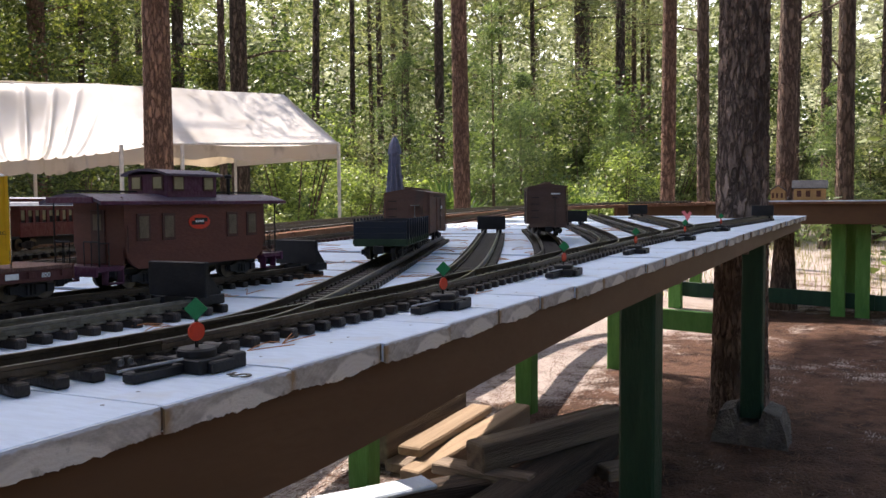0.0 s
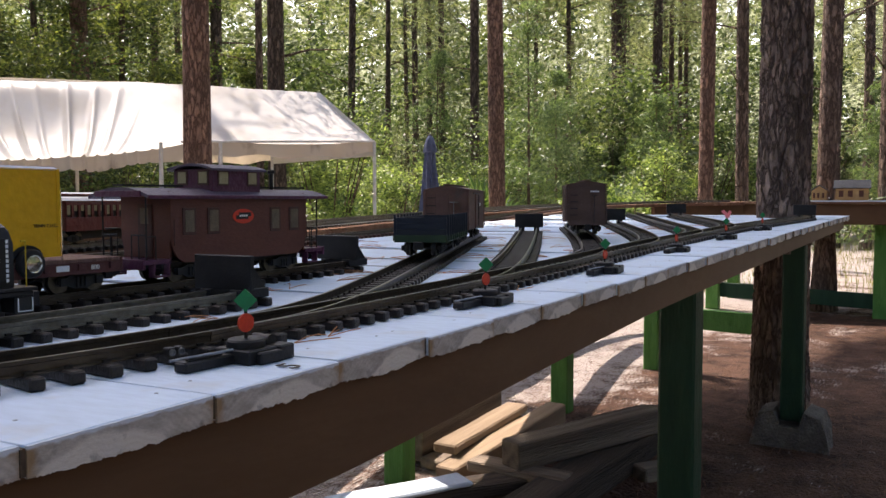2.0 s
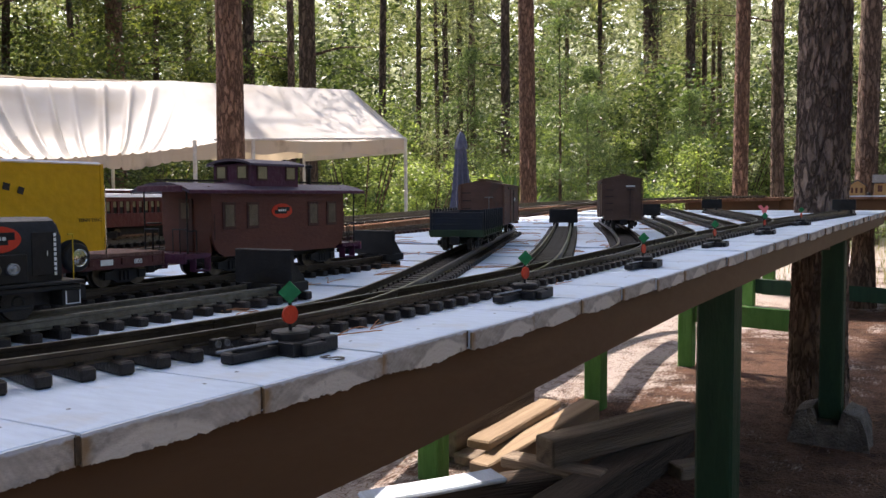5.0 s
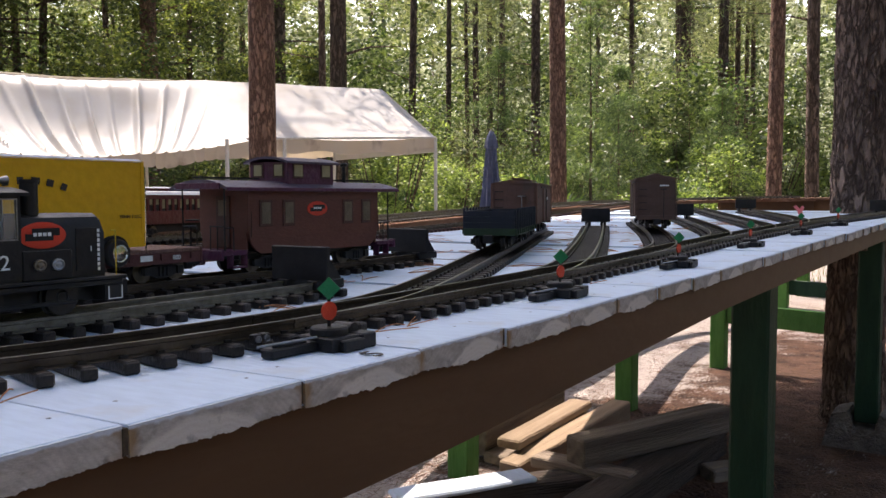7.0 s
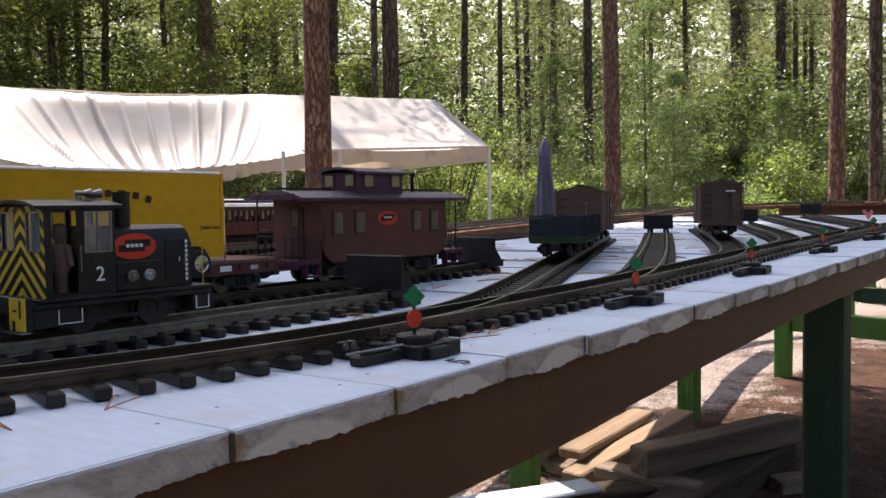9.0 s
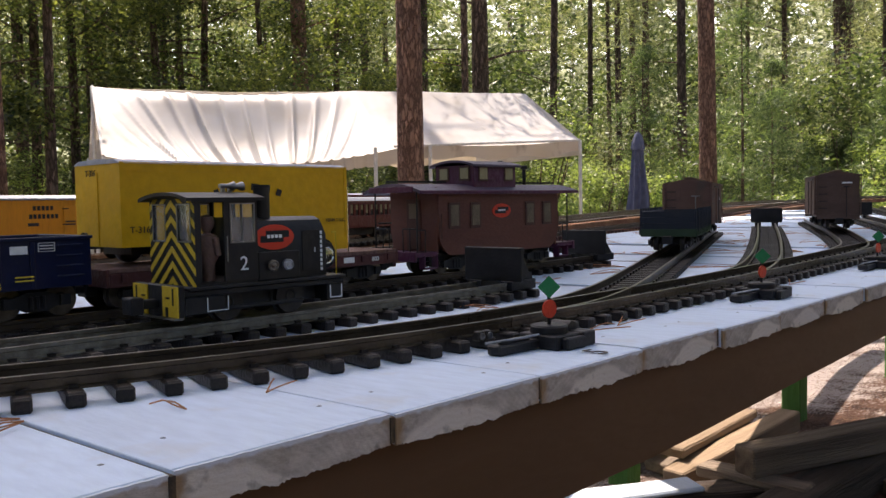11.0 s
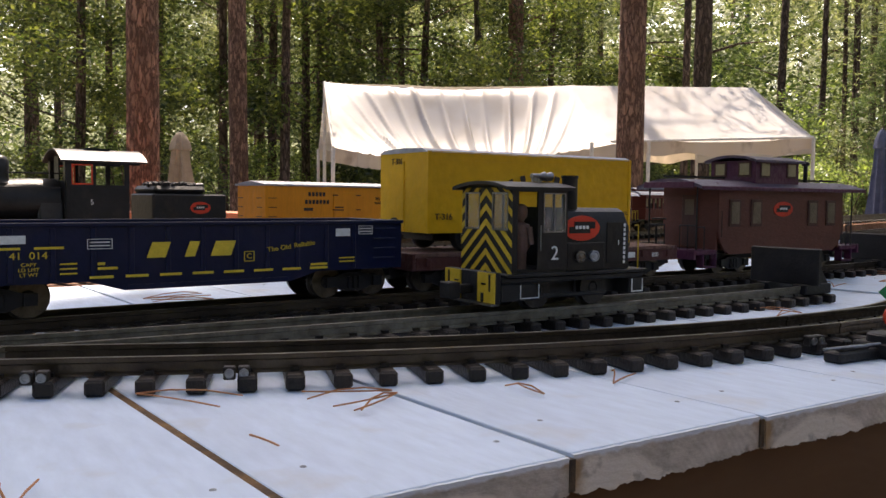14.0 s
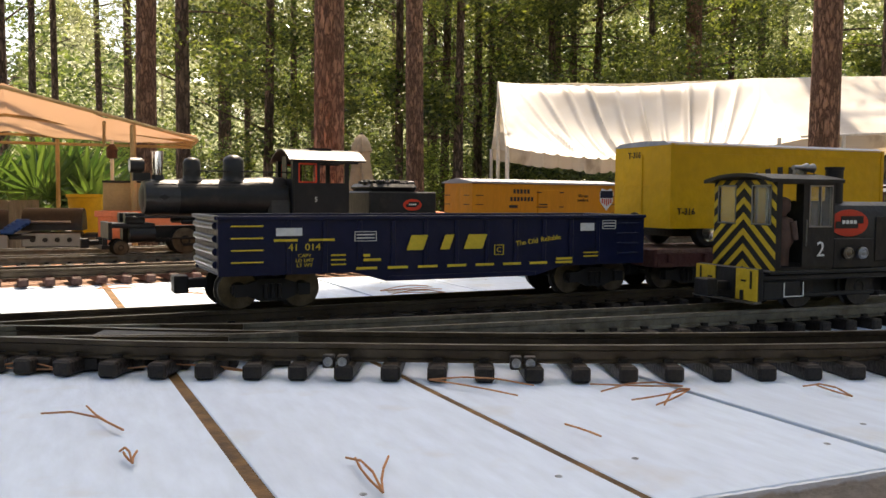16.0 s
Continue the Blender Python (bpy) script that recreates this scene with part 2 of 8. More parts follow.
M_BOXCAR = surf("freight_car_brown", (0.165, 0.086, 0.064), (0.13, 0.066, 0.05), 18, 0.6, 0, 0.1, 7, (1, 1, 3), 0, ((0.10, 0.075, 0.06), 25))
M_BOXDARK = surf("dark_freight_brown", (0.12, 0.07, 0.052), (0.095, 0.054, 0.041), 18, 0.6, 0, 0.1, 7, (1, 1, 3))
M_NAVYBOX = surf("blue_black_side_boards", (0.014, 0.018, 0.028), (0.02, 0.024, 0.034), 25, 0.5, 0, 0.1)
M_SILL = surf("dark_green_sill", (0.028, 0.055, 0.024), (0.02, 0.042, 0.02), 30, 0.5)
M_ORANGE = surf("reefer_orange_paint", (0.72, 0.27, 0.012), (0.66, 0.24, 0.012), 12, 0.48, 0, 0.08, 9, (6, 1, 0.6))
M_COACH = surf("tuscan_red_coach", (0.14, 0.026, 0.02), (0.11, 0.02, 0.017), 16, 0.4)
M_COACHROOF = surf("grey_coach_roof", (0.30, 0.31, 0.35), (0.24, 0.25, 0.29), 18, 0.45)
M_RED = surf("signal_red", (0.62, 0.055, 0.02), (0.55, 0.045, 0.018), 80, 0.45)
M_SIGREEN = surf("signal_green", (0.006, 0.20, 0.07), (0.008, 0.17, 0.06), 80, 0.45)
M_LOGO = surf("logo_red", (0.68, 0.055, 0.025), (0.6, 0.05, 0.02), 80, 0.45)
M_GOLD = surf("lettering_yellow", (0.78, 0.56, 0.06), (0.7, 0.5, 0.05), 120, 0.5)
M_WHITE = surf("lettering_white", (0.8, 0.8, 0.78), (0.7, 0.7, 0.68), 120, 0.5)
M_INK = surf("dark_lettering", (0.03, 0.022, 0.02), (0.04, 0.03, 0.025), 120, 0.5)
M_HAZ = surf("hazard_yellow", (0.66, 0.43, 0.03), (0.58, 0.38, 0.03), 50, 0.45)
M_SKIN = surf("painted_figure", (0.10, 0.065, 0.05), (0.16, 0.09, 0.07), 60, 0.6)
M_GLASS = glass("cab_glass", (0.85, 0.88, 0.86))
M_CHROME = surf("bright_metal", (0.75, 0.74, 0.70), (0.65, 0.64, 0.6), 100, 0.18, 1.0, 0.02)
M_WOOD = surf("grey_weathered_timber", (0.32, 0.255, 0.19), (0.17, 0.13, 0.10), 9, 0.85, 0, 0.5, 7, (0.12, 3, 3), 0.3)
M_WOOD_DARK = surf("dark_weathered_timber", (0.12, 0.09, 0.068), (0.055, 0.042, 0.034), 9, 0.88, 0, 0.6, 7, (0.12, 3, 3), 0.25)
M_WOOD_NEW = surf("tan_cut_timber", (0.34, 0.25, 0.165), (0.26, 0.185, 0.12), 9, 0.8, 0, 0.3, 7, (0.12, 3, 3), 0.2)
M_CONCRETE = surf("mossy_concrete", (0.20, 0.175, 0.15), (0.11, 0.095, 0.085), 14, 0.9, 0, 0.7)
M_BARK = bark_mat("grey_pine_bark", (0.33, 0.23, 0.18), (0.20, 0.14, 0.112), 26)
M_BARK_RED = bark_mat("reddish_pine_bark", (0.40, 0.235, 0.165), (0.25, 0.15, 0.11), 24)
M_BARK_FAR = bark_mat("distant_bark", (0.24, 0.165, 0.125), (0.15, 0.105, 0.08), 14)
# leaf ranges are widened: shadow in the dark end, sunlit spots in the bright
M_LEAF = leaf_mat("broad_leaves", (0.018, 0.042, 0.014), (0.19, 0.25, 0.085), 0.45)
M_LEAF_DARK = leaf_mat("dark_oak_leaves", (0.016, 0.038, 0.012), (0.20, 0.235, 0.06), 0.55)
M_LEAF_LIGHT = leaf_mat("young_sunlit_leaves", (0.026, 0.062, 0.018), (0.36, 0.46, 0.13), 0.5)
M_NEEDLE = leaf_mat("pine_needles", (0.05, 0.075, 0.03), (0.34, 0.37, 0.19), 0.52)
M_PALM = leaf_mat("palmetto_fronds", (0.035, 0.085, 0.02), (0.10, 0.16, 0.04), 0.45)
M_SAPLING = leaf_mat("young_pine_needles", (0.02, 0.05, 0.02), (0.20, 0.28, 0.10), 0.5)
M_STRAW = leaf_mat("fallen_pine_needles", (0.34, 0.12, 0.04), (0.50, 0.22, 0.09), 0.15)
M_BROWN_NEEDLE = leaf_mat("brown_needle_litter", (0.07, 0.03, 0.018), (0.20, 0.10, 0.055), 0.1)
M_GRASS = leaf_mat("dry_grass", (0.13, 0.15, 0.04), (0.34, 0.30, 0.12), 0.4)
M_TENT = leaf_mat("white_tarpaulin", (0.60, 0.585, 0.56), (0.62, 0.60, 0.575), 0.24, (1, 0.93, 0.80))
M_VALANCE = leaf_mat("stained_valance", (0.66, 0.61, 0.54), (0.68, 0.63, 0.555), 0.5, (1, 0.88, 0.70))


def weather(m, stain, scale, lo, hi, stretch=(1, 1, 1)):
    """Blotches of stain over a leaf or cloth material."""
    n, l = m.node_tree.nodes, m.node_tree.links
    tc, mp, z, r, mx = (n.new("ShaderNode" + k) for k in ("TexCoord", "Mapping", "TexNoise", "MapRange", "Mix"))
    mp.inputs["Scale"].default_value = stretch
    l.new(tc.outputs["Object"], mp.inputs["Vector"])
    l.new(mp.outputs[0], z.inputs["Vector"])
    z.inputs["Scale"].default_value, z.inputs["Detail"].default_value = scale, 8
    r.inputs["From Min"].default_value, r.inputs["From Max"].default_value = lo, hi
    l.new(z.outputs["Fac"], r.inputs["Value"])
    mx.data_type = "RGBA"
    mx.inputs["B"].default_value = (*stain, 1)
    l.new(r.outputs[0], mx.inputs["Factor"])
    old = n["Diffuse BSDF"].inputs["Color"].links[0].from_socket
    l.new(old, mx.inputs["A"])
    for k in [k.to_socket for k in old.links]:
        if k != mx.inputs["A"]:
            l.new(mx.outputs["Result"], k)


weather(M_VALANCE, (0.20, 0.125, 0.07), 2.6, 0.60, 0.74, (1, 1, 0.6))
weather(M_TENT, (0.54, 0.50, 0.45), 1.7, 0.50, 0.70)
M_POLE = surf("white_pole", (0.7, 0.68, 0.64), (0.6, 0.58, 0.54), 20, 0.5)
M_TABLE = surf("salmon_orange_paint", (0.66, 0.20, 0.095), (0.6, 0.17, 0.085), 8, 0.55)
M_NAVY = surf("navy_canvas", (0.10, 0.118, 0.19), (0.075, 0.09, 0.15), 14, 0.85, 0, 0.3)
M_BEIGE = surf("beige_canvas", (0.40, 0.32, 0.23), (0.33, 0.26, 0.19), 14, 0.85, 0, 0.3)
M_TAN = surf("tan_board", (0.44, 0.30, 0.14), (0.38, 0.26, 0.12), 8, 0.7)
M_FENCE = surf("grey_corrugated_panel", (0.30, 0.29, 0.26), (0.22, 0.21, 0.19), 6, 0.7, 0, 0.2, 5, (6, 1, 1))
M_HOUSE = surf("ochre_model_wall", (0.36, 0.25, 0.12), (0.30, 0.205, 0.10), 20, 0.75)
M_SHED = surf("grey_shed_roof", (0.12, 0.12, 0.125), (0.08, 0.08, 0.085), 20, 0.85, 0, 0.3)
M_SHINGLE = surf("blue_grey_shingle", (0.026, 0.030, 0.040), (0.016, 0.019, 0.026), 20, 0.9, 0, 0.4)


def ground_mat():
    """Pale sand showing through a brown carpet of fallen needles."""
    m = surf("sand_and_needle_litter", (0.045, 0.022, 0.014), (0.14, 0.075, 0.05), 7.0, 0.95, 0, 0.8, 9, (1, 1, 1), 0, None)
    n, l = m.node_tree.nodes, m.node_tree.links
    b = n["Principled BSDF"]
    hs = [k for k in n if k.type == "HUE_SAT"][0]
    tc = [k for k in n if k.type == "TEX_COORD"][0]
    nz, streak = n.new("ShaderNodeTexNoise"), n.new("ShaderNodeTexNoise")
    nz.inputs["Scale"].default_value, nz.inputs["Detail"].default_value, nz.inputs["Roughness"].default_value = 1.6, 10, 0.7
    mp = n.new("ShaderNodeMapping")
    mp.inputs["Scale"].default_value, mp.inputs["Rotation"].default_value = (1, 6, 1), (0, 0, 0.6)
    l.new(tc.outputs["Object"], nz.inputs["Vector"])
    l.new(tc.outputs["Object"], mp.inputs["Vector"])
    l.new(mp.outputs[0], streak.inputs["Vector"])
    streak.inputs["Scale"].default_value, streak.inputs["Detail"].default_value = 22, 4
    add = n.new("ShaderNodeMath")
    add.operation = "MULTIPLY_ADD"
    add.inputs[1].default_value = 0.35
    l.new(streak.outputs["Fac"], add.inputs[0])
    l.new(nz.outputs["Fac"], add.inputs[2])
    r = n.new("ShaderNodeMapRange")
    r.inputs["From Min"].default_value, r.inputs["From Max"].default_value = 0.64, 0.75
    # needles lie thick round the big pine, swept sand runs behind the deck
    # this bias also paints shade into the near ground and sun behind it
    sx, yr, bias = n.new("ShaderNodeSeparateXYZ"), n.new("ShaderNodeMapRange"), n.new("ShaderNodeMath")
    l.new(tc.outputs["Object"], sx.inputs[0])
    l.new(sx.outputs["Y"], yr.inputs["Value"])
    for key, val in (("From Min", 0.55), ("From Max", 1.35), ("To Min", -0.10), ("To Max", 0.10)):
        yr.inputs[key].default_value = val
    # extra sand past the far deck stands in for sunlit ground
    xr, lit = n.new("ShaderNodeMapRange"), n.new("ShaderNodeMath")
    for key, val in (("From Min", 8.0), ("From Max", 9.6), ("To Min", 0.0), ("To Max", 0.17)):
        xr.inputs[key].default_value = val
    l.new(sx.outputs["X"], xr.inputs["Value"])
    lit.operation = "ADD"
    l.new(add.outputs[0], lit.inputs[0])
    l.new(xr.outputs[0], lit.inputs[1])
    bias.operation = "ADD"
    l.new(lit.outputs[0], bias.inputs[0])
    l.new(yr.outputs[0], bias.inputs[1])
    l.new(bias.outputs[0], r.inputs["Value"])
    mx = n.new("ShaderNodeMix")
    mx.data_type = "RGBA"
    l.new(r.outputs[0], mx.inputs["Factor"])
    l.new(hs.outputs[0], mx.inputs["A"])
    mx.inputs["B"].default_value = (0.52, 0.45, 0.41, 1)
    l.new(mx.outputs["Result"], b.inputs["Base Color"])
    return m


M_GROUND = ground_mat()


# ---- building helpers ----
rng = random.Random(7)


def bx(bm, x0, x1, y0, y1, z0, z1, bev=0.0):
    vs = [bm.verts.new((x, y, z)) for x in (x0, x1) for y in (y0, y1) for z in (z0, z1)]
    fs = [bm.faces.new([vs[i] for i in q]) for q in ((0, 1, 3, 2), (4, 6, 7, 5), (0, 4, 5, 1), (2, 3, 7, 6), (0, 2, 6, 4), (1, 5, 7, 3))]
    if bev:
        es = list({e for f in fs for e in f.edges})
        bmesh.ops.bevel(bm, geom=es, offset=bev, segments=1, affect="EDGES")
    return vs


def tube(bm, p0, p1, r0, r1=None, n=10):
    p0, p1 = Vector(p0), Vector(p1)
    r1 = r0 if r1 is None else r1
    q = (p1 - p0).to_track_quat("Z", "Y")
    rings = [[bm.verts.new(p + q @ Vector((r * math.cos(a), r * math.sin(a), 0))) for a in (2 * math.pi * k / n for k in range(n))] for p, r in ((p0, r0), (p1, r1))]
    for k in range(n):
        bm.faces.new((rings[0][k], rings[0][(k + 1) % n], rings[1][(k + 1) % n], rings[1][k]))
    bm.faces.new(rings[0][::-1])
    bm.faces.new(rings[1])


def lathe(bm, prof, c=(0, 0, 0), axis="z", n=20):
    """Turns the (radius, height) profile about an axis through c."""
    rings = []
    for r, h in prof:
        ring = []
        for k in range(n):
            a = 2 * math.pi * k / n
            u, v = r * math.cos(a), r * math.sin(a)
            p = {"z": (u, v, h), "y": (u, h, v), "x": (h, u, v)}[axis]
            ring.append(bm.verts.new(Vector(p) + Vector(c)))
        rings.append(ring)
    for a, b in zip(rings, rings[1:]):
        for k in range(n):
            bm.faces.new((a[k], a[(k + 1) % n], b[(k + 1) % n], b[k]))
    bm.faces.new(rings[0][::-1])
    bm.faces.new(rings[-1])


def prism(bm, poly, axis, a, b):
    """Extrudes a polygon along an axis: 'y' takes (x, z), 'x' takes (y, z), 'z' takes (x, y)."""
    def at(p, h):
        return {"y": (p[0], h, p[1]), "x": (h, p[0], p[1]), "z": (p[0], p[1], h)}[axis]
    lo, hi = [bm.verts.new(at(p, a)) for p in poly], [bm.verts.new(at(p, b)) for p in poly]
    n = len(poly)
    for k in range(n):
        bm.faces.new((lo[k], lo[(k + 1) % n], hi[(k + 1) % n], hi[k]))
    bm.faces.new(lo[::-1])
    bm.faces.new(hi)


def done(bm, smooth_angle=0):
    bmesh.ops.recalc_face_normals(bm, faces=bm.faces[:])
    if smooth_angle:
        for f in bm.faces:
            f.smooth = True
        for e in bm.edges:
            e.smooth = len(e.link_faces) == 2 and e.calc_face_angle(0) < radians(smooth_angle)
    return bm


def part(name, bm, material, parent=None, label="", smooth_angle=0):
    done(bm, smooth_angle)
    me = bpy.data.meshes.new(name)
    bm.to_mesh(me)
    bm.free()
    me.materials.append(material)
    ob = new(name, me)
    ob.parent = parent
    if label:
        ob["label"] = label
    return ob


def thing(name, m, label, category, group="", kind=""):
    ob = new(name)
    ob.empty_display_size = 0.05
    ob.matrix_world = m
    return tagged(ob, label, category, group, kind)


def P(name, material, parent, *boxes, bev=0.0, label="", smooth_angle=0):
    """One part out of boxes (x0, x1, y0, y1, z0, z1)."""
    bm = bmesh.new()
    for b in boxes:
        bx(bm, *b, bev=bev)
    return part(name, bm, material, parent, label, smooth_angle)


def T(name, material, parent, *tubes, n=8, label=""):
    bm = bmesh.new()
    for t in tubes:
        tube(bm, *t, n=n)
    return part(name, bm, material, parent, label, 40)


def copy_part(ob, m, parent=None):
    o = ob.copy()
    scene.collection.objects.link(o)
    o.parent = ob.parent if parent is None else parent
    o.matrix_basis = m
    return o


def text(body, size, material, parent, m, label="", extrude=0.0003, name="lettering", squeeze=1.0):
    """Flat lettering as a mesh; centred, facing the +z of m."""
    cu = bpy.data.curves.new(name, "FONT")
    cu.body, cu.size, cu.extrude, cu.align_x, cu.align_y, cu.resolution_u = body, size, extrude, "CENTER", "CENTER", 3
    tmp = bpy.data.objects.new(name, cu)
    me = bpy.data.meshes.new_from_object(tmp)
    me.materials.clear()
    me.materials.append(material)
    bpy.data.objects.remove(tmp)
    ob = new(name, me)
    ob.parent, ob.matrix_basis = parent, m @ Matrix.Diagonal((squeeze, 1, 1, 1))
    if label:
        ob["label"] = label
    return ob


def face(x, y, z, turn=0.0):
    """The pose of lettering on a side that looks towards -y (turn 0), or on an end that looks towards -x (turn -90)."""
    return pose(x, y, z, 90, 0, turn)


def spline(pts, step=0.01):
    Q = [Vector((*p, 0)) if len(p) == 2 else Vector(p) for p in pts]
    Q = [2 * Q[0] - Q[1]] + Q + [2 * Q[-1] - Q[-2]]
    out = []
    for a, b, c, d in zip(Q, Q[1:], Q[2:], Q[3:]):
        n = max(2, int((c - b).length / step))
        for k in range(n):
            t = k / n
            out.append(0.5 * (2 * b + (c - a) * t + (2 * a - 5 * b + 4 * c - d) * t * t + (3 * b - a - 3 * c + d) * t ** 3))
    out.append(Q[-2])
    return out


def sweep(bm, line, prof, off=0.0):
    rows = []
    for i, p in enumerate(line):
        d = (line[min(i + 1, len(line) - 1)] - line[max(i - 1, 0)]).normalized()
        nn = Vector((-d.y, d.x, 0)).normalized()
        rows.append([bm.verts.new(p + nn * (off + u) + Vector((0, 0, z))) for u, z in prof])
    k = len(prof)
    for a, b in zip(rows, rows[1:]):
        for j in range(k):
            bm.faces.new((a[j], b[j], b[(j + 1) % k], a[(j + 1) % k]))
    bm.faces.new(rows[0])
    bm.faces.new(rows[-1][::-1])


RAIL_Z = 0.021
RAIL = [(-0.0035, 0.0095), (0.0035, 0.0095), (0.0035, 0.0108), (0.0009, 0.012), (0.0009, 0.0172), (0.0019, 0.018), (0.0019, RAIL_Z), (-0.0019, RAIL_Z), (-0.0019, 0.018), (-0.0009, 0.0172), (-0.0009, 0.012), (-0.0035, 0.0108)]


def tie_mesh(name, half, wide, material):
    bm = bmesh.new()
    bx(bm, -wide / 2, wide / 2, -half, half, 0, 0.0102, 0.0016)
    for s in (-1, 1):
        for u in (-1, 1):
            bx(bm, -0.003, 0.003, s * 0.0245 + u * 0.0042 - 0.0014, s * 0.0245 + u * 0.0042 + 0.0014, 0.0095, 0.0128)
    done(bm)
    me = bpy.data.meshes.new(name)
    bm.to_mesh(me)
    bm.free()
    me.materials.append(material)
    return me


TIE, TIE_RED = tie_mesh("tie", 0.044, 0.0122, M_TIE), tie_mesh("tie", 0.044, 0.0125, M_TIE_RED)


def track(label, pts, tie=TIE, z=0.0, skip=0.0, spacing=0.0295, rail=M_RAIL):
    """A track: two rails and its ties along a line; the first `skip` metres carry rails but no ties (they lie in a turnout)."""
    ob = thing("track", pose(0, 0, z), label, "track", "tracks on the layout")
    line = spline(pts)
    for o in (-0.0245, 0.0245):
        bm = bmesh.new()
        sweep(bm, line, RAIL, o)
        r = part("rail", bm, rail, ob)
        bm = bmesh.new()
        sweep(bm, line, [(-0.0015, RAIL_Z), (0.0015, RAIL_Z), (0.0012, RAIL_Z + 0.00025), (-0.0012, RAIL_Z + 0.00025)], o)
        part("rail_head", bm, M_RAILTOP, r, "worn bright running surface")
    gone, due = 0.0, spacing / 2 + skip
    for p, q in zip(line, line[1:]):
        d = q - p
        gone += d.length
        if gone >= due:
            t = new("tie", tie)
            t.parent = ob
            at = q - d.normalized() * (gone - due)
            due += spacing
            t.matrix_basis = Matrix.Translation(at) @ Matrix.Rotation(math.atan2(d.y, d.x) + rng.uniform(-0.015, 0.015), 4, "Z")
    return line


def on_line(line, x, z=RAIL_Z):
    """The pose of a car on a track's line at the plan's x."""
    i = min(range(1, len(line) - 1), key=lambda k: abs(line[k].x - x))
    a, b = line[max(0, i - 12)], line[min(len(line) - 1, i + 12)]
    return Matrix.Translation((line[i].x, line[i].y, z)) @ Matrix.Rotation(math.atan2(b.y - a.y, b.x - a.x), 4, "Z")


def leaf_mesh(name, blobs, size, seed, parent=None, material=None, slim=0.5, flat=0.5, label=""):
    """Many small leaves scattered through ellipsoids (cx, cy, cz, rx, ry, rz, count)."""
    g = np.random.default_rng(seed)
    V = []
    for cx, cy, cz, rx, ry, rz, n in blobs:
        d = g.normal(size=(n, 3))
        d /= np.linalg.norm(d, axis=1, keepdims=True)
        p = d * (g.random((n, 1)) ** 0.42) * [rx, ry, rz] + [cx, cy, cz]
        u = g.normal(size=(n, 3)) * [1, 1, flat]
        u /= np.linalg.norm(u, axis=1, keepdims=True)
        w = np.cross(u, g.normal(size=(n, 3)) * [1, 1, 1 / max(flat, 0.2)])
        w /= np.linalg.norm(w, axis=1, keepdims=True)
        s = size * g.uniform(0.6, 1.4, (n, 1))
        u, w = u * s * 0.5, w * s * 0.5 * slim
        V.append(np.stack([p - u, p + w * 0.9, p + u, p - w * 0.9], 1).reshape(-1, 3))
    V = np.concatenate(V)
    n = len(V) // 4
    me = bpy.data.meshes.new(name)
    me.vertices.add(len(V))
    me.vertices.foreach_set("co", V.astype(np.float32).ravel())
    me.loops.add(n * 4)
    me.loops.foreach_set("vertex_index", np.arange(n * 4, dtype=np.int32))
    me.polygons.add(n)
    me.polygons.foreach_set("loop_start", np.arange(0, n * 4, 4, dtype=np.int32))
    me.polygons.foreach_set("loop_total", np.full(n, 4, dtype=np.int32))
    me.update(calc_edges=True)
    me.materials.append(material)
    ob = new(name, me)
    ob.parent = parent
    if label:
        ob["label"] = label
    return ob


# ---- the deck's gentle rise towards its far end ----
def rise(x):
    return 0.0083 * (x - 0.9 + math.hypot(x - 0.9, 0.25)) - 0.0006


def main_rise(x):
    return 0.045 * max(0.0, (x - 1) / 3.4) ** 1.3


def drift(x):
    return -0.075 * max(0.0, (x - 1) / 3.4) ** 1.3


def lift(line, up=rise):
    return [Vector((p[0], p[1], up(p[0]))) for p in line]


def ground_z(x, y):
    d = math.hypot(x - 2, y - 1)
    amp = min(1.0, max(0.15, (d - 3) / 12))
    return GROUND_Z + amp * 0.22 * (noise.noise((x * 0.13, y * 0.13, 3.1)) + 0.2) + 0.022 * noise.noise((x * 1.3, y * 1.3, 0.4))


# ---- ground: one sheet, fine near the deck, to the horizon ----
def axis(c, n=130):
    k = np.linspace(-1, 1, n)
    return c + 2.2 * np.sinh(k * 5.2) * (140 / (2.2 * np.sinh(5.2)))


gx, gy = axis(3.0), axis(1.0)
verts = [(x, y, ground_z(x, y)) for y in gy for x in gx]
nx = len(gx)
quads = [(j * nx + i, j * nx + i + 1, (j + 1) * nx + i + 1, (j + 1) * nx + i) for j in range(len(gy) - 1) for i in range(nx - 1)]
gm = bpy.data.meshes.new("ground")
gm.from_pydata(verts, [], quads)
gm.materials.append(M_GROUND)
for p in gm.polygons:
    p.use_smooth = True
tagged(new("ground", gm), "sandy forest floor strewn with brown pine needles", "ground", kind="structure")

# ---- deck of white boards ----
PITCH, SKEW = 0.145, 0.055
deck = thing("deck", pose(0, 0, 0), "raised deck of white-painted boards with worn, ragged ends", "deck", kind="structure")
BACK = [(-2.0, 0.93), (0.3, 0.95), (1.45, 0.88), (1.8, 0.97), (2.1, 1.09), (2.5, 1.13), (3.2, 1.26), (3.6, 1.33), (4.6, 1.35)]


def back_y(x):
    return float(np.interp(x, [b[0] for b in BACK], [b[1] for b in BACK]))


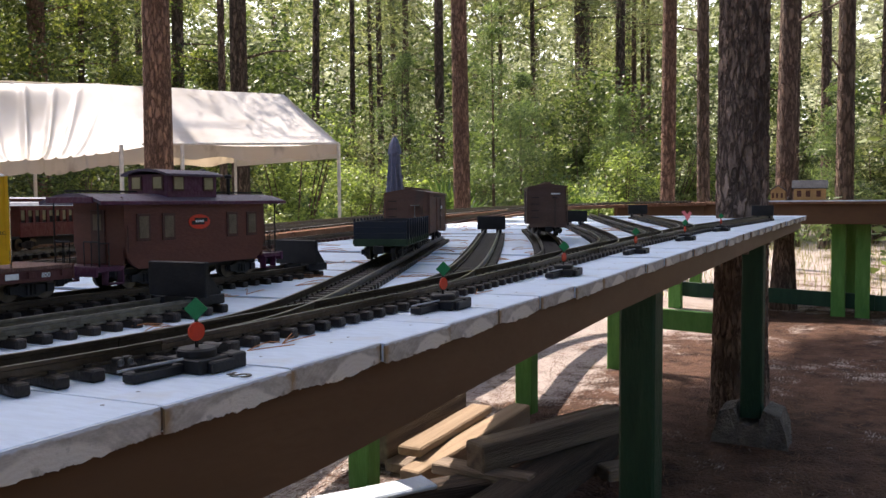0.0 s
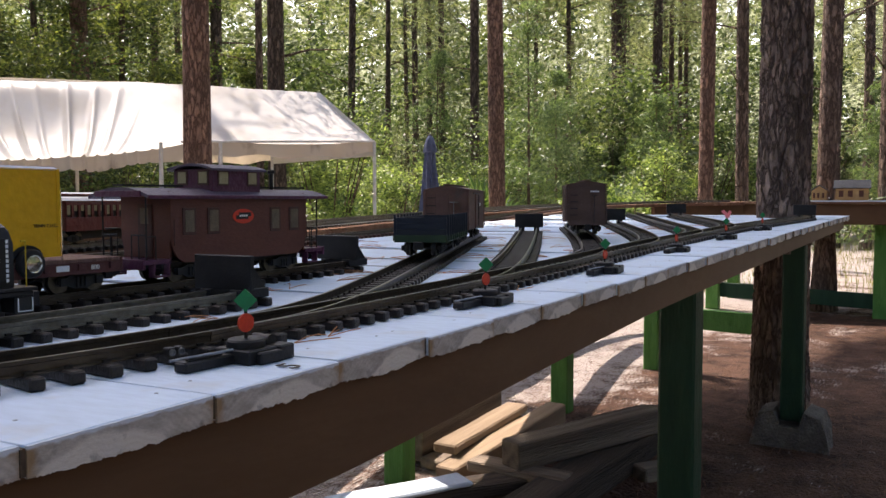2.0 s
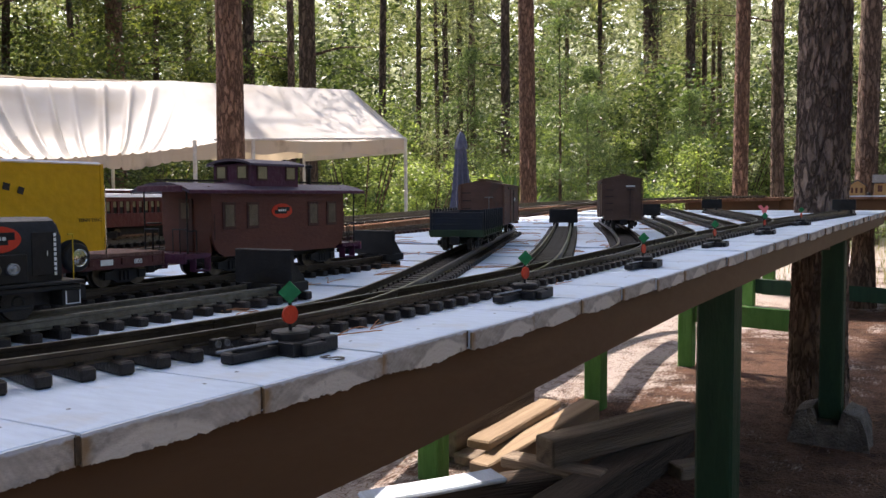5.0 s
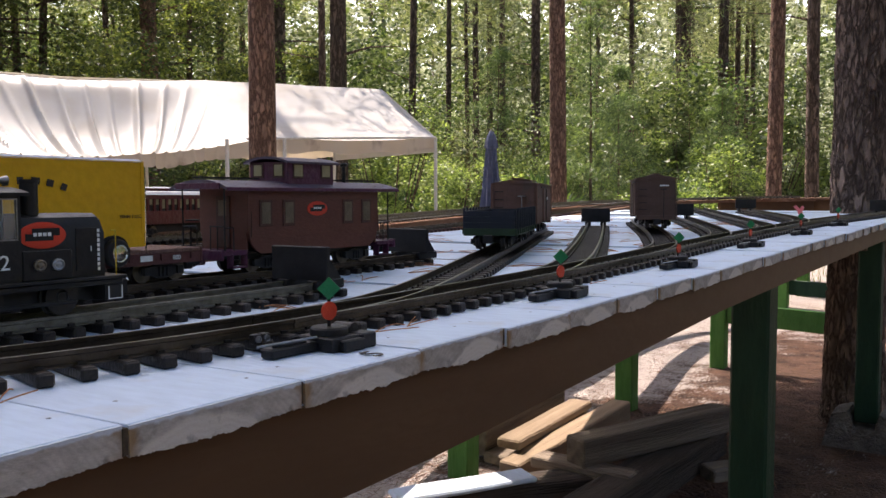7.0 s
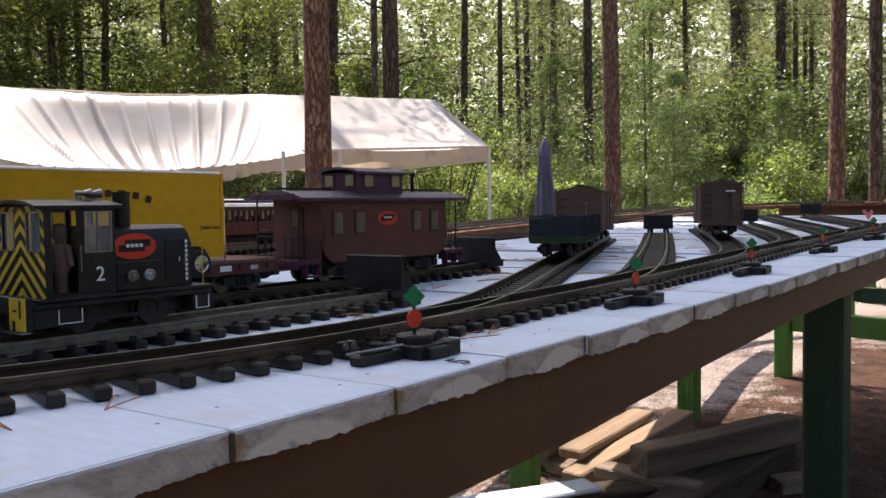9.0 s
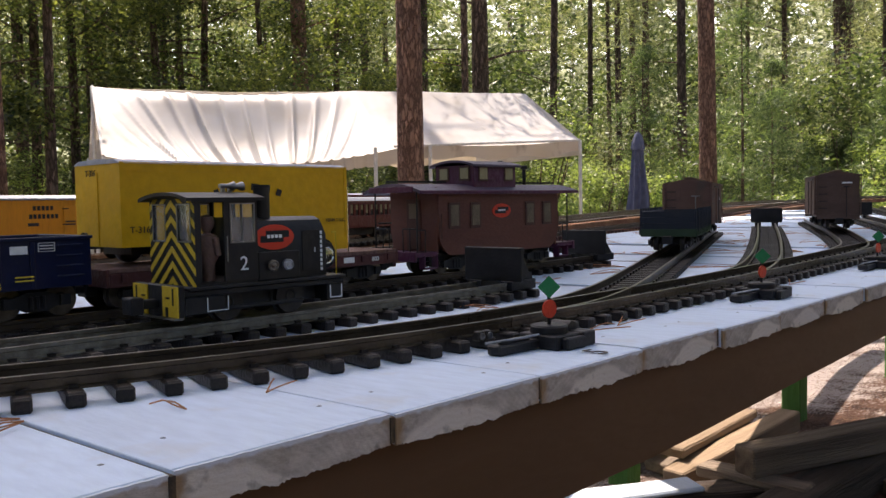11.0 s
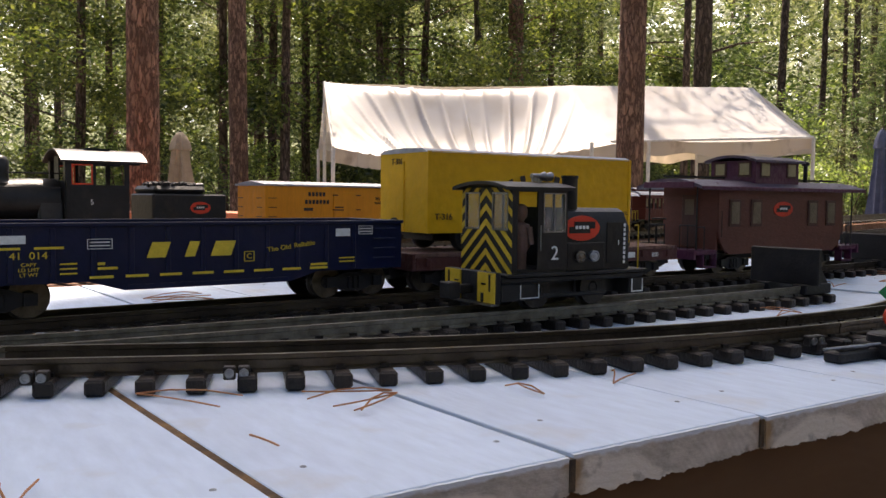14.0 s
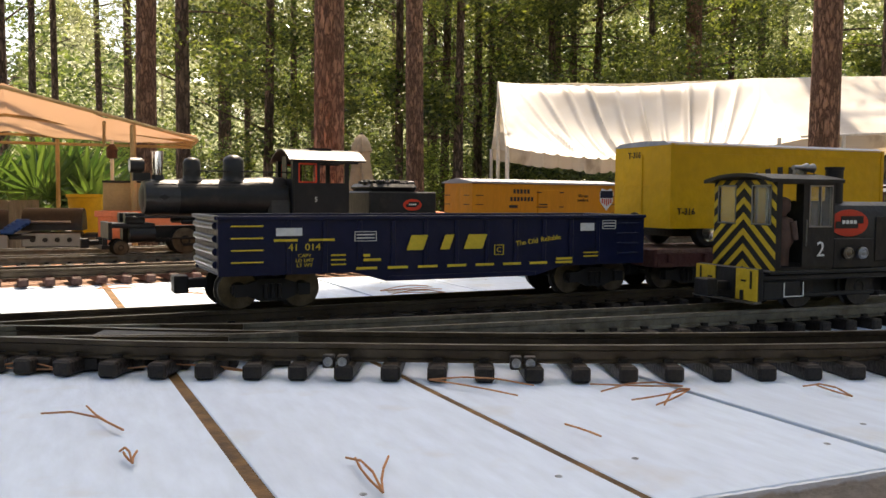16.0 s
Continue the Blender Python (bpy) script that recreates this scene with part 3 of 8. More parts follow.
JOINT = {-2: -0.275, -1: -0.140}
for k in range(-9, 31):
    x0, x1 = (JOINT.get(q, q * PITCH) for q in (k, k + 1))
    x0, x1 = x0 + 0.0015, x1 - 0.0015
    if k == -2:
        x1 -= 0.0022
    if k == -3:
        x1 -= 0.004
    xm, dz, y0 = (x0 + x1) / 2, rng.uniform(-0.0012, 0.0006), drift((x0 + x1) / 2) + rng.uniform(-0.003, 0.0035)
    bm = bmesh.new()
    bx(bm, x0 - xm, x1 - xm, 0, back_y(xm) - y0 + rng.uniform(-0.02, 0.02), -0.019, 0, 0.0005)
    for v in bm.verts:                               # the boards lie slightly askew
        v.co.x -= SKEW * v.co.y
    plank = part("plank", bm, M_BOARD, deck)
    tilt = math.atan((rise(xm + 0.05) - rise(xm - 0.05)) / 0.1)
    plank.matrix_basis = Matrix.Translation((xm, y0, rise(xm) + dz)) @ Matrix.Rotation(-tilt, 4, "Y") @ Matrix.Rotation(rng.uniform(-0.004, 0.004), 4, "X")
    # ragged sawn end, paint dragged over its lower edge
    bm, w, n = bmesh.new(), x1 - x0, 120
    top = [(-w / 2 + w * i / n, -0.0006 + 0.0003 * noise.noise((i * 0.2, k * 1.7, 4))) for i in range(n + 1)]
    sag = rng.uniform(0.0, 0.004)
    low = []
    for i in range(n, -1, -1):
        low.append((-w / 2 + w * i / n, -0.0185 - sag * math.sin(math.pi * i / n) - abs(noise.noise((i * 0.07, k * 3.1, 0))) * 0.004 - rng.random() ** 2 * 0.0012))
    prism(bm, top + low, "y", -0.0022, 0.0)
    part("board_end", bm, M_END, plank)
    # screw heads and small dents
    bm = bmesh.new()
    for sx in (-0.045, 0.045):
        for sy in (0.045, 0.46, back_y(xm) - 0.12):
            c = (sx + rng.uniform(-0.012, 0.012), sy + rng.uniform(-0.01, 0.01), 0)
            lathe(bm, [(0.0017, 0.0001), (0.0016, 0.0003), (0.0007, 0.0003), (0.0006, 0.0001)], c, "z", 8)
    part("screw", bm, M_SCREW, plank)
bm = bmesh.new()
for x, w in ((-0.277, 0.0036), (-0.1415, 0.0031)):
    for v in bx(bm, x - w, x + w, -0.001, 0.93, -0.018, -0.0016):
        v.co.x -= SKEW * v.co.y
part("gap_filler", bm, M_RUST, deck, "rusty brown grit packed in the gap between boards")
# dark strips stand for dirt and gap shade in the other joints
bm = bmesh.new()
for k in [*range(-8, -2), *range(0, 30)]:
    x = k * PITCH
    z = rise(x) - 0.0022
    for v in bx(bm, x - 0.0019, x + 0.0019, drift(x) + 0.0002, back_y(x) - 0.03, z - 0.016, z):
        v.co.x -= SKEW * (v.co.y - drift(x))
part("joint_dirt", bm, M_JOINT, deck, "dark brown fill for dirt and shade in the narrow joints")

FASCIA = ((-2.0, 0.5, 0.8, 1.0, 1.4, 3.0, 4.4), (-0.108, -0.106, -0.095, -0.087, -0.072, -0.036, -0.004))
rows = spline([(-2.0, 0), (0, 0), (1, 0), (2, drift(2)), (3, drift(3)), (4.4, drift(4.4))], 0.1)
bm = bmesh.new()
sweep(bm, lift(rows), [(0.012, -0.108), (0.05, -0.108), (0.05, -0.0195), (0.012, -0.0195)])
for v in bm.verts:
    low = rise(v.co.x) - 0.108
    if v.co.z < low + 0.01:
        v.co.z = float(np.interp(v.co.x, FASCIA[0], FASCIA[1]))
tagged(part("fascia", bm, M_FASCIA), "brown-painted timber fascia under the white boards", "fascia", kind="structure")
bm = bmesh.new()
sweep(bm, lift(rows), [(0.80, -0.108), (0.838, -0.108), (0.838, -0.0195), (0.80, -0.0195)])
tagged(part("rear_beam", bm, M_FASCIA), "brown timber beam carrying the rear of the deck", "beam", kind="structure")
bm = bmesh.new()
for k in range(12):
    x = -1.6 + k * 0.53
    bx(bm, x, x + 0.038, 0.055 + drift(x), 0.795 + drift(x), rise(x) - 0.1, rise(x) - 0.0205)
tagged(part("joists", bm, M_WOOD), "row of joists under the deck boards", "joists", kind="structure")


# ---- posts and braces ----
def post(x, y, top, half=0.0445, material=M_GREEN, bottom=None, label="dark green square timber post under the deck"):
    z0 = ground_z(x, y) - 0.03 if bottom is None else bottom
    ob = thing("post", pose(x, y, z0), label, "post", "posts of the layout")
    P("shaft", material, ob, (-half, half, -half, half, 0, top - z0), bev=0.006)
    return ob


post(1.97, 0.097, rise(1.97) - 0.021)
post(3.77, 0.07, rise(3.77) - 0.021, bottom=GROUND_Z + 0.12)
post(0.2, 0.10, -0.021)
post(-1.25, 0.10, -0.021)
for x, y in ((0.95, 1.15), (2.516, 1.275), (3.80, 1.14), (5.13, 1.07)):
    post(x, y, -0.055, material=M_GREEN_LIT, label="sunlit light green timber post under the rear shelf")


def brace(p0, p1, h=0.045, material=M_GREEN):
    d = Vector(p1) - Vector(p0)
    ob = thing("brace", Matrix.Translation(p0) @ d.to_track_quat("X", "Z").to_matrix().to_4x4(), "green horizontal timber brace between posts", "brace", "braces of the layout")
    P("rail", material, ob, (0, d.length, -0.019, 0.019, -h, h), bev=0.004)


brace((5.13, 1.02, -0.580), (5.10, 0.42, -0.595), 0.062, M_GREEN_LIT)

# concrete footing under the post by the big pine
foot = thing("concrete_footing", pose(3.77, 0.07, GROUND_Z - 0.03), "weathered mossy concrete pier block under a post", "footing")
bm = bmesh.new()
for s in (-1, 1):
    prism(bm, [(s * 0.045, 0.0), (s * 0.17, 0.0), (s * 0.125, 0.185), (s * 0.06, 0.205), (s * 0.045, 0.15)], "x", -0.11, 0.11)
prism(bm, [(-0.045, 0.0), (0.045, 0.0), (0.045, 0.135), (-0.045, 0.135)], "x", -0.11, 0.11)
bmesh.ops.subdivide_edges(bm, edges=bm.edges[:], cuts=2, use_grid_fill=True)
for v in bm.verts:
    v.co += Vector([noise.noise(v.co * 14 + Vector((k * 9, 0, 0))) * 0.012 for k in range(3)])
part("pier", bm, M_CONCRETE, foot)


# ---- tracks ----
LA = lift(spline([(-1.1, 0.64), (-0.7, 0.53), (-0.41, 0.405), (-0.3, 0.345), (-0.18, 0.293), (-0.05, 0.238), (0.12, 0.183), (0.3, 0.147), (0.5, 0.137), (0.9, 0.141), (1.3, 0.148), (1.83, 0.158), (2.35, 0.15), (2.9, 0.13), (3.82, 0.035)], 0.02))
LINES = {"A": track("long yard lead track along the deck edge", [tuple(p) for p in LA])}


def branch(key, label, pts, skip=0.0, tie=TIE, spacing=0.0295, lower=0.0004, rail=M_RAIL):
    pts = [tuple(p) for p in lift(spline(pts, 0.03), main_rise if key[0] == "M" else rise)]
    LINES[key] = track(label, pts, tie, -lower, skip, spacing, rail)


branch("B", "short stub track ending at a black bumper", [(-0.55, 0.44), (-0.3, 0.375), (-0.2, 0.355), (0.1, 0.343), (0.35, 0.338), (0.55, 0.34), (0.70, 0.348)], 0.12, rail=M_RAIL_GREY)
branch("C", "straight siding holding a string of freight cars", [(-0.9, 0.455), (-0.6, 0.465), (-0.25, 0.485), (-0.04, 0.499), (0.2, 0.512), (0.4, 0.52), (0.85, 0.523), (1.17, 0.52)])
branch("D", "siding curving away from the lead track", [(0.40, 0.138), (0.54, 0.147), (0.66, 0.178), (0.78, 0.222), (1.0, 0.311), (1.34, 0.448), (1.91, 0.674), (2.1, 0.748)], 0.26)
branch("E", "empty siding ending at a black bumper", [(0.86, 0.141), (1.0, 0.152), (1.19, 0.208), (1.49, 0.322), (1.95, 0.51), (2.46, 0.725)], 0.26)
branch("F", "siding holding a dark brown boxcar", [(1.3, 0.148), (1.45, 0.16), (1.62, 0.20), (1.9, 0.31), (2.215, 0.445), (2.74, 0.685)], 0.26)
branch("G", "siding curving away from the lead track", [(1.72, 0.156), (1.85, 0.164), (2.02, 0.195), (2.35, 0.32), (3.1, 0.655)], 0.24)
branch("H", "siding curving away from the lead track", [(2.2, 0.152), (2.4, 0.172), (2.62, 0.25), (3.2, 0.5), (4.15, 0.905)], 0.24)
branch("I", "siding curving away from the lead track", [(2.62, 0.142), (2.8, 0.158), (3.05, 0.23), (3.5, 0.42), (4.02, 0.65)], 0.22)
MAIN = [(-1.6, 1.16), (-0.9, 1.17), (-0.4, 1.20), (0.2, 1.29), (1.0, 1.45), (2.0, 1.68), (3.2, 1.93), (4.6, 2.14), (5.8, 2.2), (6.8, 2.05), (7.6, 1.7), (8.1, 1.1)]


INNER = [(-1.6, 0.925), (-0.9, 0.935), (-0.4, 0.967), (0.2, 1.045), (1.0, 1.12), (2.1, 1.20), (3.2, 1.39), (4.4, 1.66), (5.4, 1.84), (6.2, 1.90)]


def side(off):
    ln = spline(MAIN, 0.1)
    return [(p.x - (b.y - a.y) / (b - a).length * off, p.y + (b.x - a.x) / (b - a).length * off) for a, p, b in zip(ln, ln[1:], ln[2:])]


branch("M1", "reddish-brown main line track on the rear shelf", INNER, 0, TIE_RED, 0.0305)
branch("M2", "grey weathered main line track on the rear shelf", side(0.0), 0, TIE, 0.0325, rail=M_RAIL_GREY)
branch("M3", "grey weathered outer track on the rear shelf", [p for p in side(0.19) if p[0] < 6.6], 0, TIE, 0.0325, rail=M_RAIL_GREY)

# dark cast frog where the stub track leaves the lead
frog = thing("turnout_frog", pose(-0.285, 0.366, 0, 0, 0, -19), "black cast turnout frog between converging rails", "turnout frog")
bm = bmesh.new()
prism(bm, [(-0.055, -0.016), (0.0, -0.012), (0.055, -0.004), (0.055, 0.004), (0.0, 0.013), (-0.055, 0.02)], "z", 0.010, 0.0195)
part("casting", bm, M_BLACK, frog)
P("guard_rail", M_RAIL, frog, (-0.05, 0.04, 0.026, 0.0285, 0.010, 0.0205), (-0.05, 0.04, -0.031, -0.0285, 0.010, 0.0205))

# rail clamps with hex screws
for x, y, a in ((-0.199, 0.2605, -24), (-0.0895, 0.2145, -23), (0.350, 0.104, -6)):
    ob = thing("rail_clamp", pose(x, y, 0.0095, 0, 0, a) @ Matrix.Scale(0.72, 4), "silver two-screw rail clamp on the lead track", "rail clamp", "rail clamps")
    for s in (-1, 1):
        P("jaw", M_WHEEL, ob, (s * 0.0062 - 0.0052, s * 0.0062 + 0.0052, -0.006, 0.004, -0.003, 0.0085), bev=0.001)
        bm = bmesh.new()
        lathe(bm, [(0.0042, -0.0062), (0.0042, -0.0078), (0.0026, -0.0080), (0.0024, -0.0066)], (s * 0.0062, 0, 0.003), "y", 12)
        part("screw", bm, M_STEEL, ob, "", 30)


# ---- turnout stands ----
def stand(x, y, turn, first=False):
    ob = thing("switch_stand", pose(x, y, rise(x), 0, 0, turn), "black turnout stand with a green diamond and red disc target", "switch stand", "switch stands along the lead track")
    P("base", M_BLACK, ob, (-0.062, 0.0, -0.008, 0.007, 0, 0.0085), (-0.056, -0.02, -0.005, 0.001, 0.0085, 0.0105), bev=0.0015)
    P("motor_housing", M_BLACK, ob, (-0.012, 0.030, -0.026, 0.016, 0, 0.012), (0.020, 0.038, -0.030, -0.012, 0, 0.013), (0.022, 0.040, -0.004, 0.014, 0, 0.011), (-0.004, 0.022, -0.032, 0.0, 0, 0.010), bev=0.0012)
    bm = bmesh.new()
    lathe(bm, [(0.0165, 0.011), (0.0165, 0.0175), (0.0150, 0.019), (0.006, 0.019)], (0.006, -0.004, 0), "z", 18)
    part("turret", bm, M_BLACK, ob, "", 35)
    bm = bmesh.new()
    lathe(bm, [(0.006, -0.010), (0.006, 0.010)], (0.026, -0.004, 0.0145), "y", 12)
    part("weight", bm, M_BLACK, ob, "", 35)
    T("throw_rod", M_STEEL, ob, ((-0.072, -0.001, 0.0112), (-0.014, -0.009, 0.0125), 0.0012), n=6, label="bright steel throw rod")
    T("mast", M_BLACK, ob, ((0.006, -0.004, 0.017), (0.006, -0.004, 0.056), 0.0015), n=8)
    bm = bmesh.new()
    lathe(bm, [(0.0, -0.0009), (0.0079, -0.0009), (0.0079, 0.0009), (0.0, 0.0009)], (0, 0, 0), "x", 22)
    d = part("disc", bm, M_RED, ob, "flat red disc target")
    d.matrix_basis = pose(0.0042, -0.0058, 0.0325, 0, 0, 82)
    bm = bmesh.new()
    prism(bm, [(-0.0098, 0), (0, -0.0098), (0.0098, 0), (0, 0.0098)], "x", -0.0009, 0.0009)
    d = part("diamond", bm, M_SIGREEN, ob, "flat green diamond target")
    d.matrix_basis = pose(0.0042, -0.0058, 0.0515, 0, 0, 38)
    return ob


for i, (x, y) in enumerate(((0.391, 0.072), (0.835, 0.070), (1.305, 0.072), (1.83, 0.082), (2.35, 0.077), (2.90, 0.07))):
    stand(x, y, (-3, 0, 1, 0, -1, -4)[i])
text("5", 0.032, M_INK, deck, pose(0.392, 0.016, 0.0008, 0, 0, -5), "hand-painted black number on a board", name="number_mark")


# ---- bumpers ----
def bumper(m, label="black end-of-track bumper with sloping braces"):
    ob = thing("track_bumper", m, label, "track bumper", "bumpers at the track ends")
    P("face_plate", M_BLACK, ob, (-0.004, 0.004, -0.046, 0.046, 0.012, 0.056), bev=0.0012)
    for s in (-1, 1):
        bm = bmesh.new()
        prism(bm, [(0.004, 0.05), (0.012, 0.05), (0.044, 0.014), (0.044, 0.0), (0.030, 0.0), (0.004, 0.03)], "y", s * 0.0245 - 0.006, s * 0.0245 + 0.006)
        part("brace", bm, M_BLACK, ob)
        P("foot", M_BLACK, ob, (-0.008, 0.048, s * 0.0245 - 0.009, s * 0.0245 + 0.009, 0.0, 0.0125), bev=0.001)
    return ob


for key in "BCEGIA":
    line = LINES[key]
    p, q = line[-1], line[-14]
    bumper(Matrix.Translation((p.x - (p.x - q.x) * 0.25, p.y - (p.y - q.y) * 0.25, p.z + 0.0102)) @ Matrix.Rotation(math.atan2(p.y - q.y, p.x - q.x), 4, "Z"))


# ---- rolling stock ----
def wheel(parent, x, y, r=0.0155, face_mat=M_WHEEL, rim_mat=M_TREAD):
    s = 1 if y > 0 else -1
    bm = bmesh.new()
    lathe(bm, [(r * 0.25, -0.0035), (r * 0.3, -0.0045), (r * 0.62, -0.002), (r * 0.84, -0.0035), (r, -0.0035), (r, 0.0025), (r + 0.0022, 0.0035), (r + 0.0022, 0.0048), (r * 0.3, 0.0048)], (0, 0, 0), "y", 20)
    if s > 0:
        bmesh.ops.scale(bm, vec=(1, -1, 1), verts=bm.verts)
    w = part("wheel", bm, face_mat, parent, "", 35)
    w.location = (x, y, r)
    bm = bmesh.new()
    lathe(bm, [(r * 0.88, 0), (r * 0.995, 0), (r * 0.995, 0.0006), (r * 0.88, 0.0006)], (0, 0, 0), "y", 20)
    rim = part("rim", bm, rim_mat, w)
    rim.location = (0, s * 0.0037, 0)
    return w


def truck(parent, x, wb=0.052, r=0.0155, material=M_BLACK):
    """A two-axle truck: bolster, two side frames with journals and springs, four wheels."""
    for s in (-1, 1):
        for u in (-1, 1):
            wheel(parent, x + u * wb / 2, s * 0.0245, r)
        bm = bmesh.new()
        prism(bm, [(-wb / 2 - 0.006, r - 0.003), (-wb / 2 + 0.004, r - 0.004), (-0.010, r - 0.0095), (0.010, r - 0.0095), (wb / 2 - 0.004, r - 0.004), (wb / 2 + 0.006, r - 0.003),
                   (wb / 2 + 0.006, r + 0.004), (wb / 2 - 0.004, r + 0.0045), (0.010, r + 0.009), (-0.010, r + 0.009), (-wb / 2 + 0.004, r + 0.0045), (-wb / 2 - 0.006, r + 0.004)], "y", s * 0.0345 - 0.002, s * 0.0345 + 0.002)
        for u in (-1, 1):
            bx(bm, u * wb / 2 - 0.005, u * wb / 2 + 0.005, s * 0.0372 - 0.002, s * 0.0372 + 0.002, r - 0.005, r + 0.005)
        for u in (-0.006, 0, 0.006):
            tube(bm, (u, s * 0.037, r - 0.007), (u, s * 0.037, r + 0.005), 0.0022, n=6)
        f = part("side_frame", bm, material, parent)
        f.location.x = x
    P("bolster", material, parent, (x - 0.008, x + 0.008, -0.034, 0.034, r - 0.002, r + 0.009), (x - wb / 2 - 0.002, x - wb / 2 + 0.002, -0.022, 0.022, r - 0.002, r + 0.002), (x + wb / 2 - 0.002, x + wb / 2 + 0.002, -0.022, 0.022, r - 0.002, r + 0.002))


def coupler(parent, x, s, z=0.021):
    P("coupler", M_BLACK, parent, *(((min(x, x + s * 0.02), max(x, x + s * 0.02), -0.005, 0.005, z - 0.004, z + 0.004)), (min(x + s * 0.016, x + s * 0.028), max(x + s * 0.016, x + s * 0.028), -0.009, 0.009, z - 0.008, z + 0.007)), bev=0.001)


def bars(parent, material, m, *rects, name="lettering", label=""):
    """Unreadable or trade lettering as plain bars (x0, x1, y0, y1) in the plane of m."""
    bm = bmesh.new()
    for x0, x1, y0, y1 in rects:
        bx(bm, x0, x1, y0, y1, -0.0002, 0.0004)
    o = part(name, bm, material, parent, label)
    o.matrix_basis = m
    return o


def logo(parent, m, w, h):
    """Red oval with a dark plain emblem."""
    bm = bmesh.new()
    lathe(bm, [(0.0, 0.0), (0.5, 0.0), (0.5, 1.0), (0.0, 1.0)], (0, 0, 0), "z", 28)
    o = part("logo_oval", bm, M_LOGO, parent, "plain red oval emblem")
    o.matrix_basis = m @ Matrix.Diagonal((w, h, 0.0006, 1))
    bm = bmesh.new()
    prism(bm, [(-0.36 * w, -0.20 * h), (0.22 * w, -0.20 * h), (0.22 * w, -0.02 * h), (0.36 * w, -0.02 * h), (0.36 * w, 0.26 * h), (-0.22 * w, 0.26 * h), (-0.22 * w, 0.06 * h), (-0.36 * w, 0.06 * h)], "z", 0.0006, 0.0012)
    o = part("logo_emblem", bm, M_LOCO, parent)
    o.matrix_basis = m
    bars(parent, M_WHITE, m @ Matrix.Translation((0, 0, 0.0012)), *[(-0.20 * w + k * 0.1 * w, -0.13 * w + k * 0.1 * w, -0.03 * h, 0.10 * h) for k in range(4)], name="logo_bar")


def gondola():
    ob = thing("gondola_car", on_line(LINES["C"], -0.041), "dark blue gondola car with yellow lettering standing on the siding", "gondola car")
    L, W, Z0, Z1 = 0.2125, 0.052, 0.030, 0.0765
    for s in (-1, 1):
        bm = bmesh.new()
        prism(bm, [(-L, Z0), (-0.098, Z0), (-0.068, 0.0215), (0.085, 0.0215), (0.115, Z0), (L, Z0), (L, Z1), (-L, Z1)], "y", s * W - (0.0025 if s > 0 else 0), s * W + (0 if s > 0 else 0.0025))
        side_ = part("side", bm, M_BLUE, ob)
        for k in range(13):
            x = -0.186 + k * 0.031
            if k in (0, 12):
                continue
            P("rib", M_BLUE, side_, (x - 0.0022, x + 0.0022, min(s * W, s * (W + 0.0016)), max(s * W, s * (W + 0.0016)), 0.031, Z1 - 0.002), bev=0.0005)
        P("gunwale", M_BLUE, ob, (-L - 0.001, L + 0.001, min(s * (W - 0.004), s * (W + 0.0028)), max(s * (W - 0.004), s * (W + 0.0028)), Z1 - 0.001, Z1 + 0.0022), bev=0.0006)
        P("side_sill", M_BLUE, ob, (-0.066, 0.084, min(s * W, s * (W + 0.0014)), max(s * W, s * (W + 0.0014)), 0.0215, 0.026), bev=0.0004)
    P("floor", M_BLUE_IN, ob, (-L + 0.002, L - 0.002, -W + 0.003, W - 0.003, 0.030, 0.036))
    for s in (-1, 1):
        e = P("end", M_BLUE, ob, (min(s * L, s * (L - 0.003)), max(s * L, s * (L - 0.003)), -W + 0.003, W - 0.003, 0.033, Z1), bev=0.0004)
        for k in range(4):
            z = 0.039 + k * 0.0105
            bm = bmesh.new()
            tube(bm, (s * (L + 0.0005), -W + 0.008, z), (s * (L + 0.0005), W - 0.008, z), 0.0030, n=10)
            part("corrugation", bm, M_BLUE, e, "", 40)
        P("end_rail", M_BLUE, ob, (min(s * (L - 0.004), s * (L + 0.003)), max(s * (L - 0.004), s * (L + 0.003)), -W, W, Z1 - 0.001, Z1 + 0.0022), bev=0.0006)
    bm = bmesh.new()
    lathe(bm, [(0.0075, -0.0012), (0.0092, -0.0012), (0.0092, 0.0012), (0.0075, 0.0012)], (L + 0.007, -0.028, 0.0715), "x", 16)
    part("brake_wheel", bm, M_BLACK, ob)
    for x in (-0.190, 0.190):
        for k in range(4):
            z = 0.041 + k * 0.0098
            T("grab_iron", M_GOLD if x < 0 else M_BLUE, ob, ((x - 0.013, -W - 0.003, z), (x + 0.013, -W - 0.003, z), 0.0007), n=6)
    for x in (-0.165, 0.165):
        truck(ob, x, 0.054, 0.0165)
    coupler(ob, -L, -1), coupler(ob, L, 1)
    F = -W - 0.0018
    # big italic initials as plain slanted blocks
    for x, w in ((-0.0025, 0.017), (0.027, 0.010), (0.0556, 0.020)):
        bm = bmesh.new()
        prism(bm, [(-w / 2 - 0.002, -0.0075), (w / 2 - 0.003, -0.0075), (w / 2 + 0.002, 0.0075), (-w / 2 + 0.003, 0.0075)], "z", 0, 0.0006)
        o = part("initial_block", bm, M_GOLD, ob, "slanted yellow block of lettering")
        o.matrix_basis = face(x - 0.037, F, 0.0605)
    for k in range(8):
        x = -0.087 + 0.0289 * k
        bars(ob, M_GOLD, face(x, F, 0.0335), (-0.0095, 0.0095, -0.0011, 0.0011), name="yellow_dash")
    text("41  014", 0.0092, M_GOLD, ob, face(-0.142, F, 0.0575), "yellow car number", name="car_number")
